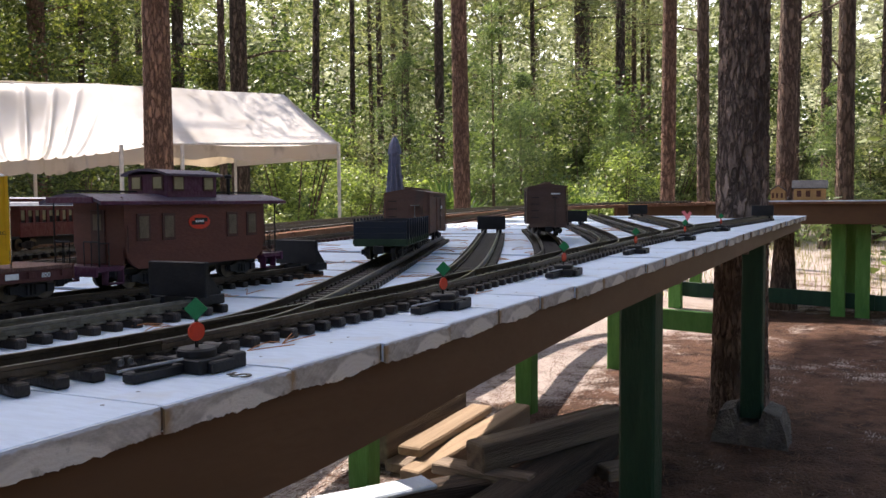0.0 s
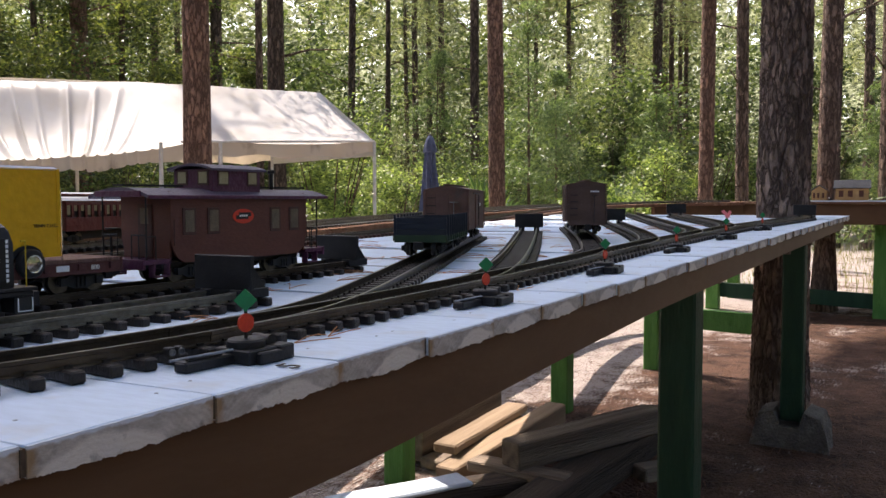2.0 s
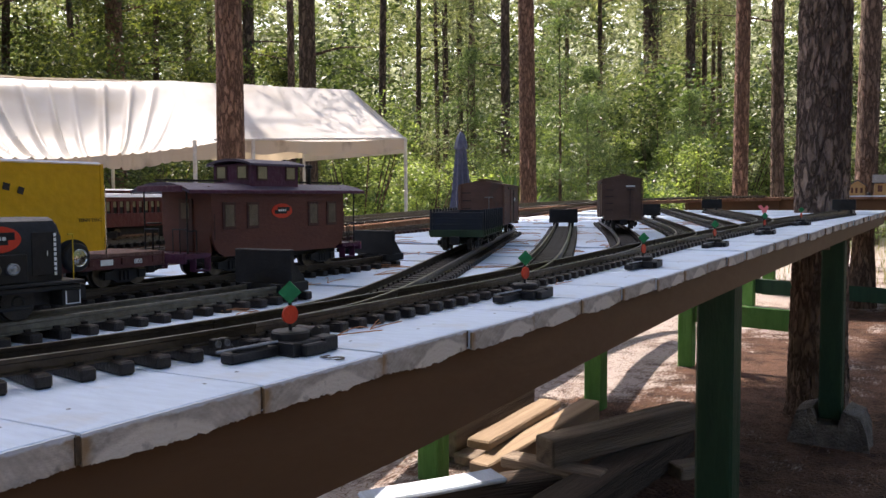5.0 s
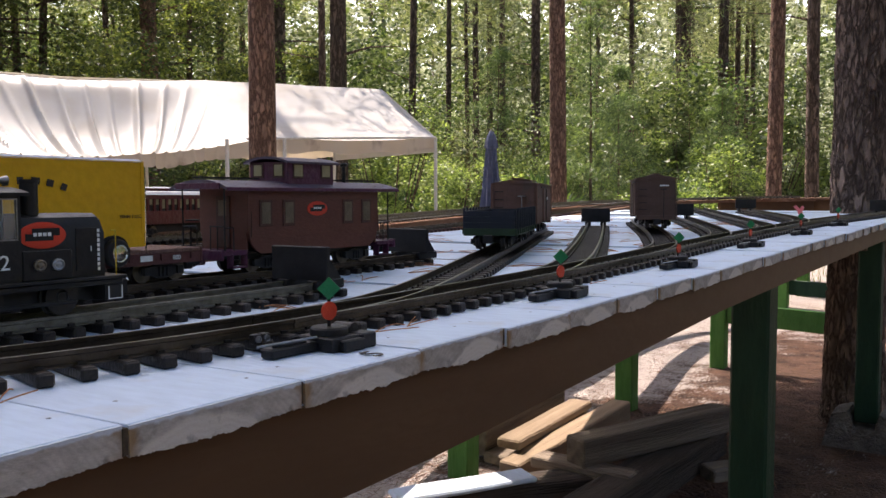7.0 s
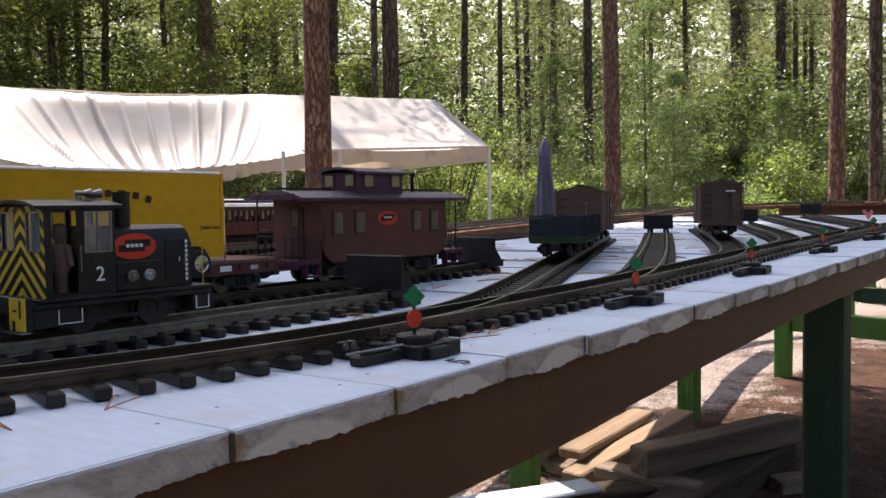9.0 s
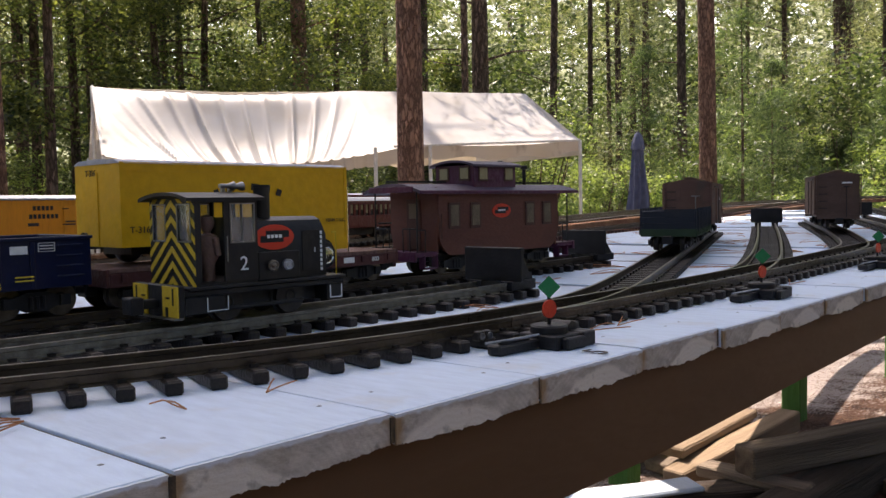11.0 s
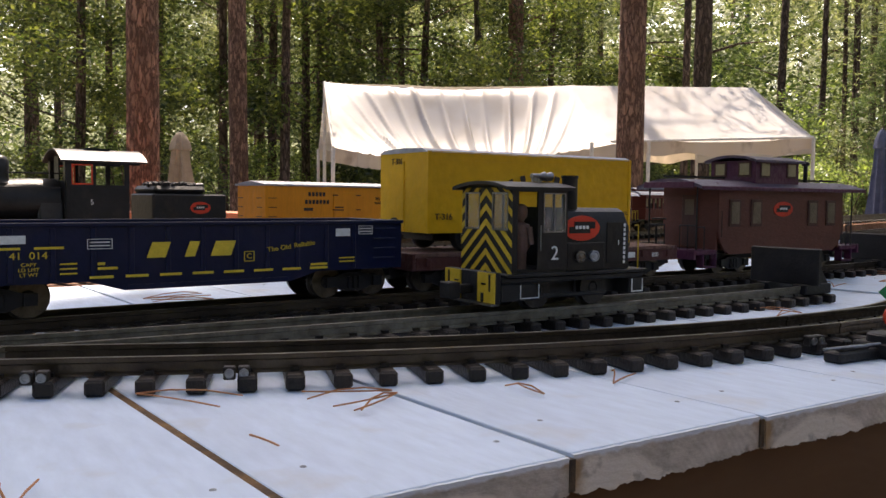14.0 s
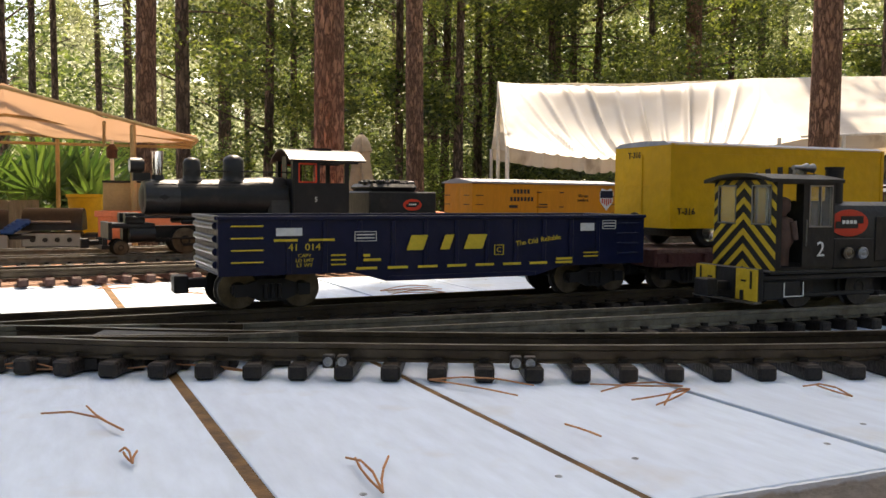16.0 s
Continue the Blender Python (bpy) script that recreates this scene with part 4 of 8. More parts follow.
    bars(ob, M_GOLD, face(-0.142, F, 0.0650), (-0.026, -0.006, -0.0011, 0.0011), (0.004, 0.026, -0.0011, 0.0011), name="road_name")
    text("CAPY\nLD LMT\nLT WT", 0.0046, M_GOLD, ob, face(-0.142, F, 0.044), "small yellow data lettering", name="data_lettering")
    bars(ob, M_GOLD, face(-0.112, F, 0.044), *[(-0.007, 0.006, z - 0.0007, z + 0.0007) for z in (0.0045, 0, -0.0045)], name="data_bar")
    bars(ob, M_GOLD, face(-0.083, F, 0.0455), (-0.007, -0.001, 0.001, 0.0035), (-0.007, 0.009, -0.0035, -0.001), name="data_bar")
    text("The Old", 0.0072, M_GOLD, ob, face(0.0735, F, 0.0585) @ pose(0, 0, 0, 0, 0, 6), "yellow script slogan", name="slogan")
    text("Reliable", 0.0072, M_GOLD, ob, face(0.1000, F, 0.0625) @ pose(0, 0, 0, 0, 0, 6), "yellow script slogan", name="slogan")
    text("C", 0.0075, M_GOLD, ob, face(0.0434, F, 0.0505), name="data_lettering")
    bars(ob, M_GOLD, face(0.0434, F, 0.0505), (-0.005, 0.005, 0.0046, 0.0053), (-0.005, 0.005, -0.0053, -0.0046), (-0.005, -0.0043, -0.005, 0.005), (0.0043, 0.005, -0.005, 0.005), name="data_box")
    bars(ob, M_GOLD, face(0.1155, F, 0.0385), (-0.009, 0.009, -0.0012, 0.0012), name="data_bar")
    bars(ob, M_GOLD, face(0.146, F, 0.0415), (-0.008, 0.009, 0.0024, 0.0038), (-0.008, 0.009, -0.0016, -0.0002), name="data_bar")
    for x, z, w, h in ((-0.155, 0.0735, 0.022, 0.0075), (0.142, 0.0755, 0.016, 0.0085)):
        bars(ob, M_WHITE, face(x, F, z), (-w / 2, w / 2, -h / 2, h / 2), name="label_plate", label="small white metal label plate")
    for x, z, w in ((-0.088, 0.068, 0.020), (0.168, 0.078, 0.016)):
        bars(ob, M_WHITE, face(x, F, z), (-w / 2, w / 2, 0.0042, 0.0048), (-w / 2, w / 2, -0.0048, -0.0042), (-w / 2, -w / 2 + 0.0006, -0.0045, 0.0045), (w / 2 - 0.0006, w / 2, -0.0045, 0.0045), (-w * 0.4, w * 0.4, 0.001, 0.0022), (-w * 0.4, w * 0.4, -0.0022, -0.001), name="label_frame")
    for o in ob.children:
        if o.location.z > 0.034 and abs(o.location.y + W) < 0.004:
            o.location.z = 0.030 + (o.location.z - 0.030) * 0.815
            o.scale.y = 0.88


def flatcar_and_van():
    m = on_line(LINES["C"], 0.405)
    ob = thing("flatcar", m, "oxide red flatcar carrying a yellow van body", "flatcar")
    L, W = 0.205, 0.05
    P("deck_planks", M_FLATTOP, ob, (-L, L, -W, W, 0.0385, 0.043), bev=0.0006)
    for s in (-1, 1):
        P("side_sill", M_FLAT, ob, (-L, L, min(s * (W - 0.004), s * W), max(s * (W - 0.004), s * W), 0.024, 0.0384), bev=0.0008)
        for k in range(9):
            x = -0.19 + k * 0.0475
            P("stake_pocket", M_FLAT, ob, (x - 0.003, x + 0.003, min(s * W, s * (W + 0.0025)), max(s * W, s * (W + 0.0025)), 0.029, 0.0375), bev=0.0004)
        P("end_sill", M_FLAT, ob, (min(s * L, s * (L + 0.004)), max(s * L, s * (L + 0.004)), -W, W, 0.024, 0.0428), bev=0.0008)
        T("truss_rod", M_BLACK, ob, ((-0.13, s * 0.03, 0.026), (-0.05, s * 0.03, 0.012), 0.0012), ((-0.05, s * 0.03, 0.012), (0.05, s * 0.03, 0.012), 0.0012), ((0.05, s * 0.03, 0.012), (0.13, s * 0.03, 0.026), 0.0012), n=6)
        coupler(ob, s * L, s)
    for x in (-0.155, 0.155):
        truck(ob, x, 0.052, 0.0150)
    text("800", 0.0085, M_WHITE, ob, face(0.165, -W - 0.0008, 0.0315), "white car number", name="car_number")
    bars(ob, M_WHITE, face(0.118, -W - 0.0008, 0.0325), (-0.009, 0.009, -0.0035, 0.0035), name="label_plate", label="small white label plate")

    van = thing("road_van_body", m @ pose(0, 0, 0.043), "yellow box van body lashed on the flatcar", "van body")
    X0, X1, V, H0, H1 = -0.190, 0.117, 0.049, 0.021, 0.109
    bm = bmesh.new()
    prism(bm, [(X0, H0), (X0 + 0.15, H0), (X0 + 0.17, 0.005), (X1, 0.005), (X1, H1), (X0, H1)], "y", -V, V)
    part("box", bm, M_YELLOW, van, "smooth yellow box sides")
    bm = bmesh.new()
    prism(bm, [(-V - 0.001, H1 - 0.0012), (V + 0.001, H1 - 0.0012), (V * 0.8, H1 + 0.003), (0, H1 + 0.0045), (-V * 0.8, H1 + 0.003)], "x", X0 - 0.001, X1 + 0.001)
    part("roof", bm, M_VANROOF, van, "grey rounded roof")
    P("belt_rail", M_YELLOW, van, (X0 - 0.0008, X1 + 0.0008, -V - 0.0008, -V, 0.0655, 0.0668), (X0 - 0.0008, X0, -V, V, 0.0655, 0.0668), (X0 - 0.0008, X1, -V - 0.0008, -V, 0.0995, 0.1005), (X1 - 0.004, X1 + 0.0006, -V - 0.0008, -V, H0, H1), (X0 - 0.0006, X0 + 0.004, -V - 0.0008, -V, H0, H1), (X0 - 0.001, X0, -0.002, 0.002, H0, H1 - 0.01))
    P("underframe", M_BLACK, van, (X0 + 0.02, X1 - 0.02, -0.03, 0.03, 0.012, H0 - 0.0005))
    for x, up, out in ((X0 + 0.055, 0.0172, 0.040), (X1 - 0.045, -0.001, 0.0555)):
        for s in (-1, 1):
            bm = bmesh.new()
            lathe(bm, [(0.006, -0.005), (0.010, -0.0055), (0.0155, -0.0045), (0.0172, -0.002), (0.0172, 0.004), (0.006, 0.004)], (0, 0, 0), "y", 22)
            w = part("tyre", bm, M_BLACK, van, "black road tyre", 35)
            w.location = (x, s * out, up)
            bm = bmesh.new()
            lathe(bm, [(0.002, -0.0015), (0.0095, 0.0), (0.0105, -0.0012), (0.0095, 0.001), (0.002, 0.001)], (0, 0, 0), "y", 18)
            h = part("hub", bm, M_CHROME if s < 0 else M_BLACK, w, "", 30)
            h.location = (0, -0.0055 * (1 if s < 0 else -1), 0)
    bm = bmesh.new()
    ring = [(X1 - 0.045 + 0.0205 * math.cos(a), 0.0052 + 0.0150 * math.sin(a)) for a in [math.pi * k / 10 for k in range(11)]]
    prism(bm, ring, "y", -V - 0.0012, -V + 0.0)
    part("wheel_arch", bm, M_BLACK, van)
    P("landing_leg", M_CHROME, van, (X1 + 0.004, X1 + 0.0055, -0.046, -0.0445, 0.0, 0.085), (X1 + 0.004, X1 + 0.0055, -0.046, -0.0445, 0.0, 0.001))
    E = X0 - 0.0010
    text("T-316", 0.0095, M_INK, van, face(E, 0.012, 0.0985, -90), "dark van number", name="van_number")
    text("T-316", 0.0095, M_INK, van, face(X0 + 0.020, -V - 0.0012, 0.0385), "dark van number", name="van_number")
    # arched trade lettering as a row of plain dark blocks
    for k, w in enumerate((0.006, 0.007, 0.007, 0.010, 0.008, 0.007)):
        a = (k - 2.5) * 0.14
        bars(van, M_INK, face(-0.034 + 0.125 * math.sin(a), -V - 0.0012, 0.0838 - 0.125 * (1 - math.cos(a)) * 0.9) @ pose(0, 0, 0, 0, 0, -math.degrees(a)), (-w / 2, w / 2, -0.0038, 0.0038), name="arched_lettering")
    text("TENN T.U.C.", 0.0058, M_INK, van, face(X1 - 0.020, -V - 0.0012, 0.042), "small dark lettering", name="small_lettering")


def caboose():
    ob = thing("caboose", on_line(LINES["C"], 0.835), "brown wooden caboose with a purple roof and cupola", "caboose")
    L, W, Z0, Z1 = 0.146, 0.050, 0.028, 0.121
    for s in (-1, 1):
        bm = bmesh.new()
        lip = [(-L, Z0 + 0.032), (-L + 0.004, Z0 + 0.018), (-L + 0.012, Z0 + 0.007), (-L + 0.024, Z0), (L - 0.024, Z0), (L - 0.012, Z0 + 0.007), (L - 0.004, Z0 + 0.018), (L, Z0 + 0.032), (L, Z1), (-L, Z1)]
        prism(bm, lip, "y", min(s * (W - 0.004), s * W), max(s * (W - 0.004), s * W))
        wall = part("side_wall", bm, M_CABOOSE, ob, "brown tongue-and-groove side")
        for x in (-0.113, -0.066, 0.068, 0.114):
            f = P("window_frame", M_FRAME, wall, (x - 0.0125, x + 0.0125, min(s * W, s * (W + 0.0016)), max(s * W, s * (W + 0.0016)), 0.0665, 0.1045), bev=0.0006)
            P("window_shade", M_PANE_DIM, wall, (x - 0.0085, x + 0.0085, min(s * (W + 0.0017), s * (W + 0.0021)), max(s * (W + 0.0017), s * (W + 0.0021)), 0.0705, 0.101))
    for s in (-1, 1):
        e = P("end_wall", M_CABOOSE, ob, (min(s * L, s * (L - 0.003)), max(s * L, s * (L - 0.003)), -W + 0.0042, W - 0.0042, Z0 + 0.004, Z1 + 0.006))
        P("door", M_FRAME, e, (min(s * L, s * (L + 0.002)), max(s * L, s * (L + 0.002)), -0.014, 0.014, Z0 + 0.008, 0.110), bev=0.0008)
        P("door_window", M_PANE_DIM, e, (min(s * (L + 0.0021), s * (L + 0.0026)), max(s * (L + 0.0021), s * (L + 0.0026)), -0.008, 0.008, 0.082, 0.104))
        P("platform", M_MAROON, ob, (min(s * L, s * (L + 0.045)), max(s * L, s * (L + 0.045)), -W + 0.002, W - 0.002, 0.028, 0.0345), (min(s * (L + 0.0445), s * (L + 0.049)), max(s * (L + 0.0445), s * (L + 0.049)), -W, W, 0.022, 0.036), bev=0.0007)
        for u in (-1, 1):
            P("step", M_MAROON, ob, (min(s * (L + 0.002), s * (L + 0.030)), max(s * (L + 0.002), s * (L + 0.030)), min(u * (W - 0.012), u * W), max(u * (W - 0.012), u * W), 0.010, 0.0125), (min(s * (L + 0.002), s * (L + 0.004)), max(s * (L + 0.002), s * (L + 0.004)), min(u * (W - 0.012), u * W), max(u * (W - 0.012), u * W), 0.010, 0.03), (min(s * (L + 0.028), s * (L + 0.030)), max(s * (L + 0.028), s * (L + 0.030)), min(u * (W - 0.012), u * W), max(u * (W - 0.012), u * W), 0.010, 0.03), bev=0.0004)
            T("corner_post", M_BLACK, ob, ((s * (L + 0.037), u * 0.043, 0.034), (s * (L + 0.037), u * 0.043, 0.121), 0.0012), n=6)
        rails = []
        for k in range(7):
            y = -0.042 + 0.014 * k
            if k not in (3,):
                rails.append(((s * (L + 0.037), y, 0.034), (s * (L + 0.037), y, 0.068), 0.0008))
        for u in (-1, 1):
            rails.append(((s * (L + 0.037), u * 0.014, 0.068), (s * (L + 0.037), u * 0.042, 0.068), 0.0010))
            rails.append(((s * (L + 0.037), u * 0.043, 0.066), (s * (L + 0.022), u * 0.044, 0.066), 0.0009))
            rails.append(((s * (L + 0.022), u * 0.044, 0.066), (s * (L + 0.022), u * 0.044, 0.034), 0.0009))
        T("end_railing", M_BLACK, ob, *rails, n=6, label="thin black iron railing")
        bm = bmesh.new()
        lathe(bm, [(0.0085, -0.001), (0.0102, -0.001), (0.0102, 0.001), (0.0085, 0.001)], (s * (L + 0.031), 0.03, 0.076), "z", 16)
        part("brake_wheel", bm, M_BLACK, ob)
        coupler(ob, s * (L + 0.048), s, 0.019)
    # arched roof over body and platforms
    bm = bmesh.new()
    arc = [(W + 0.010) * math.sin(a) / math.sin(0.62) for a in [(-0.62 + 1.24 * k / 12) for k in range(13)]]
    top = [(y, 0.1215 + 0.0115 * (1 - (y / (W + 0.010)) ** 2)) for y in arc]
    prism(bm, top + [(y, z - 0.0045) for y, z in top[::-1]], "x", -L - 0.046, L + 0.046)
    part("roof", bm, M_ROOF, ob, "slate purple arched roof", 30)
    bm = bmesh.new()
    lathe(bm, [(0.0032, 0.128), (0.0032, 0.158), (0.0060, 0.1585), (0.0060, 0.163), (0.0045, 0.1645), (0.001, 0.1645)], (0.104, -0.012, 0), "z", 12)
    part("smokejack", bm, M_LOCO, ob, "thin black stove pipe with a cap", 30)
    P("eave_trim", M_MAROON, ob, *[(-L - 0.0465, L + 0.0465, min(s * (W + 0.0085), s * (W + 0.0108)), max(s * (W + 0.0085), s * (W + 0.0108)), 0.1172, 0.1222) for s in (-1, 1)], *[(min(s * (L + 0.045), s * (L + 0.048)), max(s * (L + 0.045), s * (L + 0.048)), -0.045, 0.045, 0.1195, 0.128) for s in (-1, 1)], bev=0.0006)
    for u0, u1 in ((-L - 0.046, -0.085), (0.06, L + 0.046)):
        P("roof_walk", M_BLACK, ob, (u0, u1, -0.010, 0.010, 0.1345, 0.137))
    # cupola
    c0, c1, cw = -0.056, 0.046, 0.040
    cup = P("cupola", M_MAROON, ob, (c0, c1, -cw, cw, 0.124, 0.1615), bev=0.0008, label="purple cupola with cream window shades")
    for x in (c0 + 0.021, c1 - 0.019):
        for s in (-1, 1):
            P("cupola_frame", M_FRAME, cup, (x - 0.0115, x + 0.0115, min(s * cw, s * (cw + 0.0013)), max(s * cw, s * (cw + 0.0013)), 0.1365, 0.1595), bev=0.0004)
            P("cupola_pane", M_PANE, cup, (x - 0.0088, x + 0.0088, min(s * (cw + 0.0014), s * (cw + 0.0018)), max(s * (cw + 0.0014), s * (cw + 0.0018)), 0.1395, 0.157))
    for y in (-0.0215, 0.0215):
        P("cupola_frame", M_FRAME, cup, (c0 - 0.0013, c0, y - 0.011, y + 0.011, 0.1375, 0.1595))
        P("cupola_pane", M_PANE, cup, (c0 - 0.0018, c0 - 0.0014, y - 0.008, y + 0.008, 0.1405, 0.157))
    bm = bmesh.new()
    top = [(y, 0.1620 + 0.0075 * (1 - (y / (cw + 0.006)) ** 2)) for y in [(cw + 0.006) * (k / 6 - 1) for k in range(13)]]
    prism(bm, top + [(y, z - 0.0035) for y, z in top[::-1]], "x", c0 - 0.008, c1 + 0.008)
    part("cupola_roof", bm, M_ROOF, ob, "", 30)
    bm = bmesh.new()
    lathe(bm, [(0.0028, 0.128), (0.0028, 0.165), (0.0055, 0.166), (0.0055, 0.171), (0.003, 0.173)], (0.078, 0.018, 0), "z", 12)
    part("stove_pipe", bm, M_BLACK, ob, "black stove pipe", 30)
    for x in (-0.095, 0.105):
        truck(ob, x, 0.050, 0.0150)
    P("underframe", M_BLACK, ob, (-L, L, -0.03, 0.03, 0.020, 0.0275))
    logo(ob, face(-0.004, -W - 0.0004, 0.091), 0.045, 0.022)
    T("grab_rail", M_FRAME, ob, *[((s * (L - 0.003), -W - 0.003, 0.052), (s * (L - 0.003), -W - 0.003, 0.088), 0.0008) for s in (-1, 1)], n=6)


def clip_poly(poly, k, v, keep):
    out = []
    for a, b in zip(poly, poly[1:] + poly[:1]):
        ia, ib = (a[k] - v) * keep >= 0, (b[k] - v) * keep >= 0
        if ia:
            out.append(a)
        if ia != ib:
            t = (v - a[k]) / (b[k] - a[k])
            out.append((a[0] + (b[0] - a[0]) * t, a[1] + (b[1] - a[1]) * t))
    return out


def close_up(ob):
    """Short front platform and cab: ease the lengths of all parts along x."""
    for c in ob.children:
        x = c.matrix_basis.translation.x
        if abs(x) > 1e-6:
            c.location.x = float(np.interp(x, CAB_FROM, CAB_TO))
        else:
            for v in c.data.vertices:
                v.co.x = float(np.interp(v.co.x, CAB_FROM, CAB_TO))
            close_up(c)


CAB_FROM, CAB_TO = (-0.13, -0.0705, 0.0, 0.077, 0.0985, 0.13), (-0.13, -0.0705, -0.012, 0.0725, 0.083, 0.1145)


def critter():
    m = on_line(LINES["B"], 0.268)
    ob = thing("small_diesel_locomotive", m, "small black diesel switcher with yellow hazard chevrons on its cab", "locomotive")
    W = 0.040
    P("frame", M_LOCO, ob, (-0.088, 0.104, -0.019, 0.019, 0.010, 0.031), (-0.088, 0.104, -W, W, 0.0255, 0.031), bev=0.0012)
    for u0, u1 in ((-0.088, -0.043), (0.074, 0.104)):
        P("step_block", M_LOCO, ob, (u0, u1, -W, W, 0.0095, 0.0254), bev=0.0012)
    P("running_board", M_LOCO, ob, (-0.084, 0.106, -W - 0.003, W + 0.003, 0.0312, 0.0342), bev=0.0006)
    # hood with rounded shoulders
    bm = bmesh.new()
    w = 0.034
    prism(bm, [(-w, 0.0345), (w, 0.0345), (w, 0.083), (w - 0.004, 0.090), (w - 0.012, 0.0935), (-w + 0.012, 0.0935), (-w + 0.004, 0.090), (-w, 0.083)], "x", 0.0, 0.077)
    es = [e for e in bm.edges if abs(e.verts[0].co.x - 0.077) < 1e-5 and abs(e.verts[1].co.x - 0.077) < 1e-5 and e.verts[0].co.z > 0.08]
    bmesh.ops.bevel(bm, geom=es, offset=0.004, segments=2, affect="EDGES")
    part("hood", bm, M_LOCO, ob, "rounded black engine hood", 35)
    P("side_box", M_LOCO, ob, (0.001, 0.044, -w - 0.005, -w, 0.0345, 0.061), bev=0.0008)
    P("hood_panel", M_LOCO, ob, (0.050, 0.073, -w - 0.0008, -w, 0.040, 0.080), bev=0.0003)
    for x in (0.0145, 0.0300):
        bm = bmesh.new()
        lathe(bm, [(0.0055, -0.0002), (0.0055, -0.003), (0.0042, -0.0042), (0.0030, -0.0035), (0.0012, -0.0045)], (x, -w - 0.005, 0.048), "y", 16)
        part("filler_cap", bm, M_TREAD if x < 0.02 else M_STEEL, ob, "metal filler cap", 30)
    # cab: floor, walls with door and window openings, roof
    P("cab_floor", M_LOCO, ob, (-0.074, 0.0, -W + 0.001, W - 0.001, 0.0343, 0.037))
    for s in (-1, 1):
        y0, y1 = min(s * (W - 0.002), s * W), max(s * (W - 0.002), s * W)
        P("cab_side", M_LOCO, ob, (-0.074, -0.0705, y0, y1, 0.037, 0.111), (-0.0705, -0.0425, y0, y1, 0.108, 0.111), (-0.0425, -0.035, y0, y1, 0.037, 0.111), (-0.035, 0.0, y0, y1, 0.037, 0.071), (-0.035, 0.0, y0, y1, 0.1075, 0.111), (-0.0035, 0.0, y0, y1, 0.071, 0.1075))
        P("window_frame", M_STEEL, ob, (-0.035, -0.0338, y0 - 0.0006, y1 + 0.0006, 0.071, 0.1075), (-0.0047, -0.0035, y0 - 0.0006, y1 + 0.0006, 0.071, 0.1075), (-0.0338, -0.0047, y0 - 0.0006, y1 + 0.0006, 0.071, 0.0722), (-0.0338, -0.0047, y0 - 0.0006, y1 + 0.0006, 0.1063, 0.1075), (-0.0200, -0.0190, y0 - 0.0006, y1 + 0.0006, 0.0722, 0.1063), label="thin silver window frame")
        P("window_glass", M_GLASS, ob, (-0.0338, -0.0047, s * (W - 0.0012), s * (W - 0.0008), 0.0722, 0.1063))
        T("handrail", M_STEEL, ob, ((-0.041, s * (W + 0.003), 0.055), (-0.041, s * (W + 0.003), 0.078), 0.0007), n=6)
    P("cab_front", M_LOCO, ob, (-0.002, 0.0, -W + 0.002, W - 0.002, 0.0343, 0.094), (-0.002, 0.0, -0.004, 0.004, 0.094, 0.111), (-0.002, 0.0, -W + 0.002, -0.034, 0.094, 0.111), (-0.002, 0.0, 0.034, W - 0.002, 0.094, 0.111))
    X = -0.0765
    rear = P("cab_rear", M_LOCO, ob, (X, X + 0.0024, -W, W, 0.034, 0.073), (X, X + 0.0024, -W, -0.034, 0.073, 0.1075), (X, X + 0.0024, -0.010, 0.010, 0.073, 0.1075), (X, X + 0.0024, 0.034, W, 0.073, 0.1075), (X, X + 0.0024, -W, W, 0.1075, 0.112))
    for y in (-0.022, 0.022):
        P("rear_frame", M_STEEL, ob, (X - 0.001, X, y - 0.012, y - 0.011, 0.073, 0.1075), (X - 0.001, X, y + 0.011, y + 0.012, 0.073, 0.1075), (X - 0.001, X, y - 0.011, y + 0.011, 0.073, 0.0742), (X - 0.001, X, y - 0.011, y + 0.011, 0.1063, 0.1075), label="thin silver window frame")
        P("rear_glass", M_GLASS, ob, (X + 0.001, X + 0.0014, y - 0.012, y + 0.012, 0.073, 0.1075))
    for k in range(9):
        z = 0.042 + k * 0.0138
        for s in (-1, 1):
            arm = [(0, z), (s * 0.045, z - 0.038), (s * 0.045, z - 0.0438), (0, z - 0.0058)]
            for panel in ((0, W, 0.034, 0.0725), (0, 0.0098, 0.0725, 0.112), (0.0345, W, 0.0725, 0.112), (0.0098, 0.0345, 0.1078, 0.112)):
                q = clip_poly(clip_poly(arm, 1, panel[2], 1), 1, panel[3], -1)
                if len(q) > 2:
                    q = clip_poly(q, 0, s * panel[0] if panel[0] else 0.0, s)
                if len(q) > 2:
                    q = clip_poly(q, 0, s * panel[1], -s)
                if len(q) > 2:
                    bm = bmesh.new()
                    prism(bm, q, "x", X - 0.0007, X - 0.0001)
                    part("chevron", bm, M_HAZ, rear)
    bm = bmesh.new()
    top = [(y, 0.1125 + 0.0055 * (1 - (y / (W + 0.004)) ** 2)) for y in [(W + 0.004) * (k / 6 - 1) for k in range(13)]]
    prism(bm, top + [(y, z - 0.003) for y, z in top[::-1]], "x", -0.086, 0.006)
    part("cab_roof", bm, M_LOCO, ob, "", 30)
    bm = bmesh.new()
    lathe(bm, [(0.0072, 0.090), (0.0072, 0.1215), (0.0079, 0.122), (0.0079, 0.1245), (0.005, 0.1245)], (0.018, -0.019, 0), "z", 16)
    part("exhaust_pipe", bm, M_LOCO, ob, "", 30)
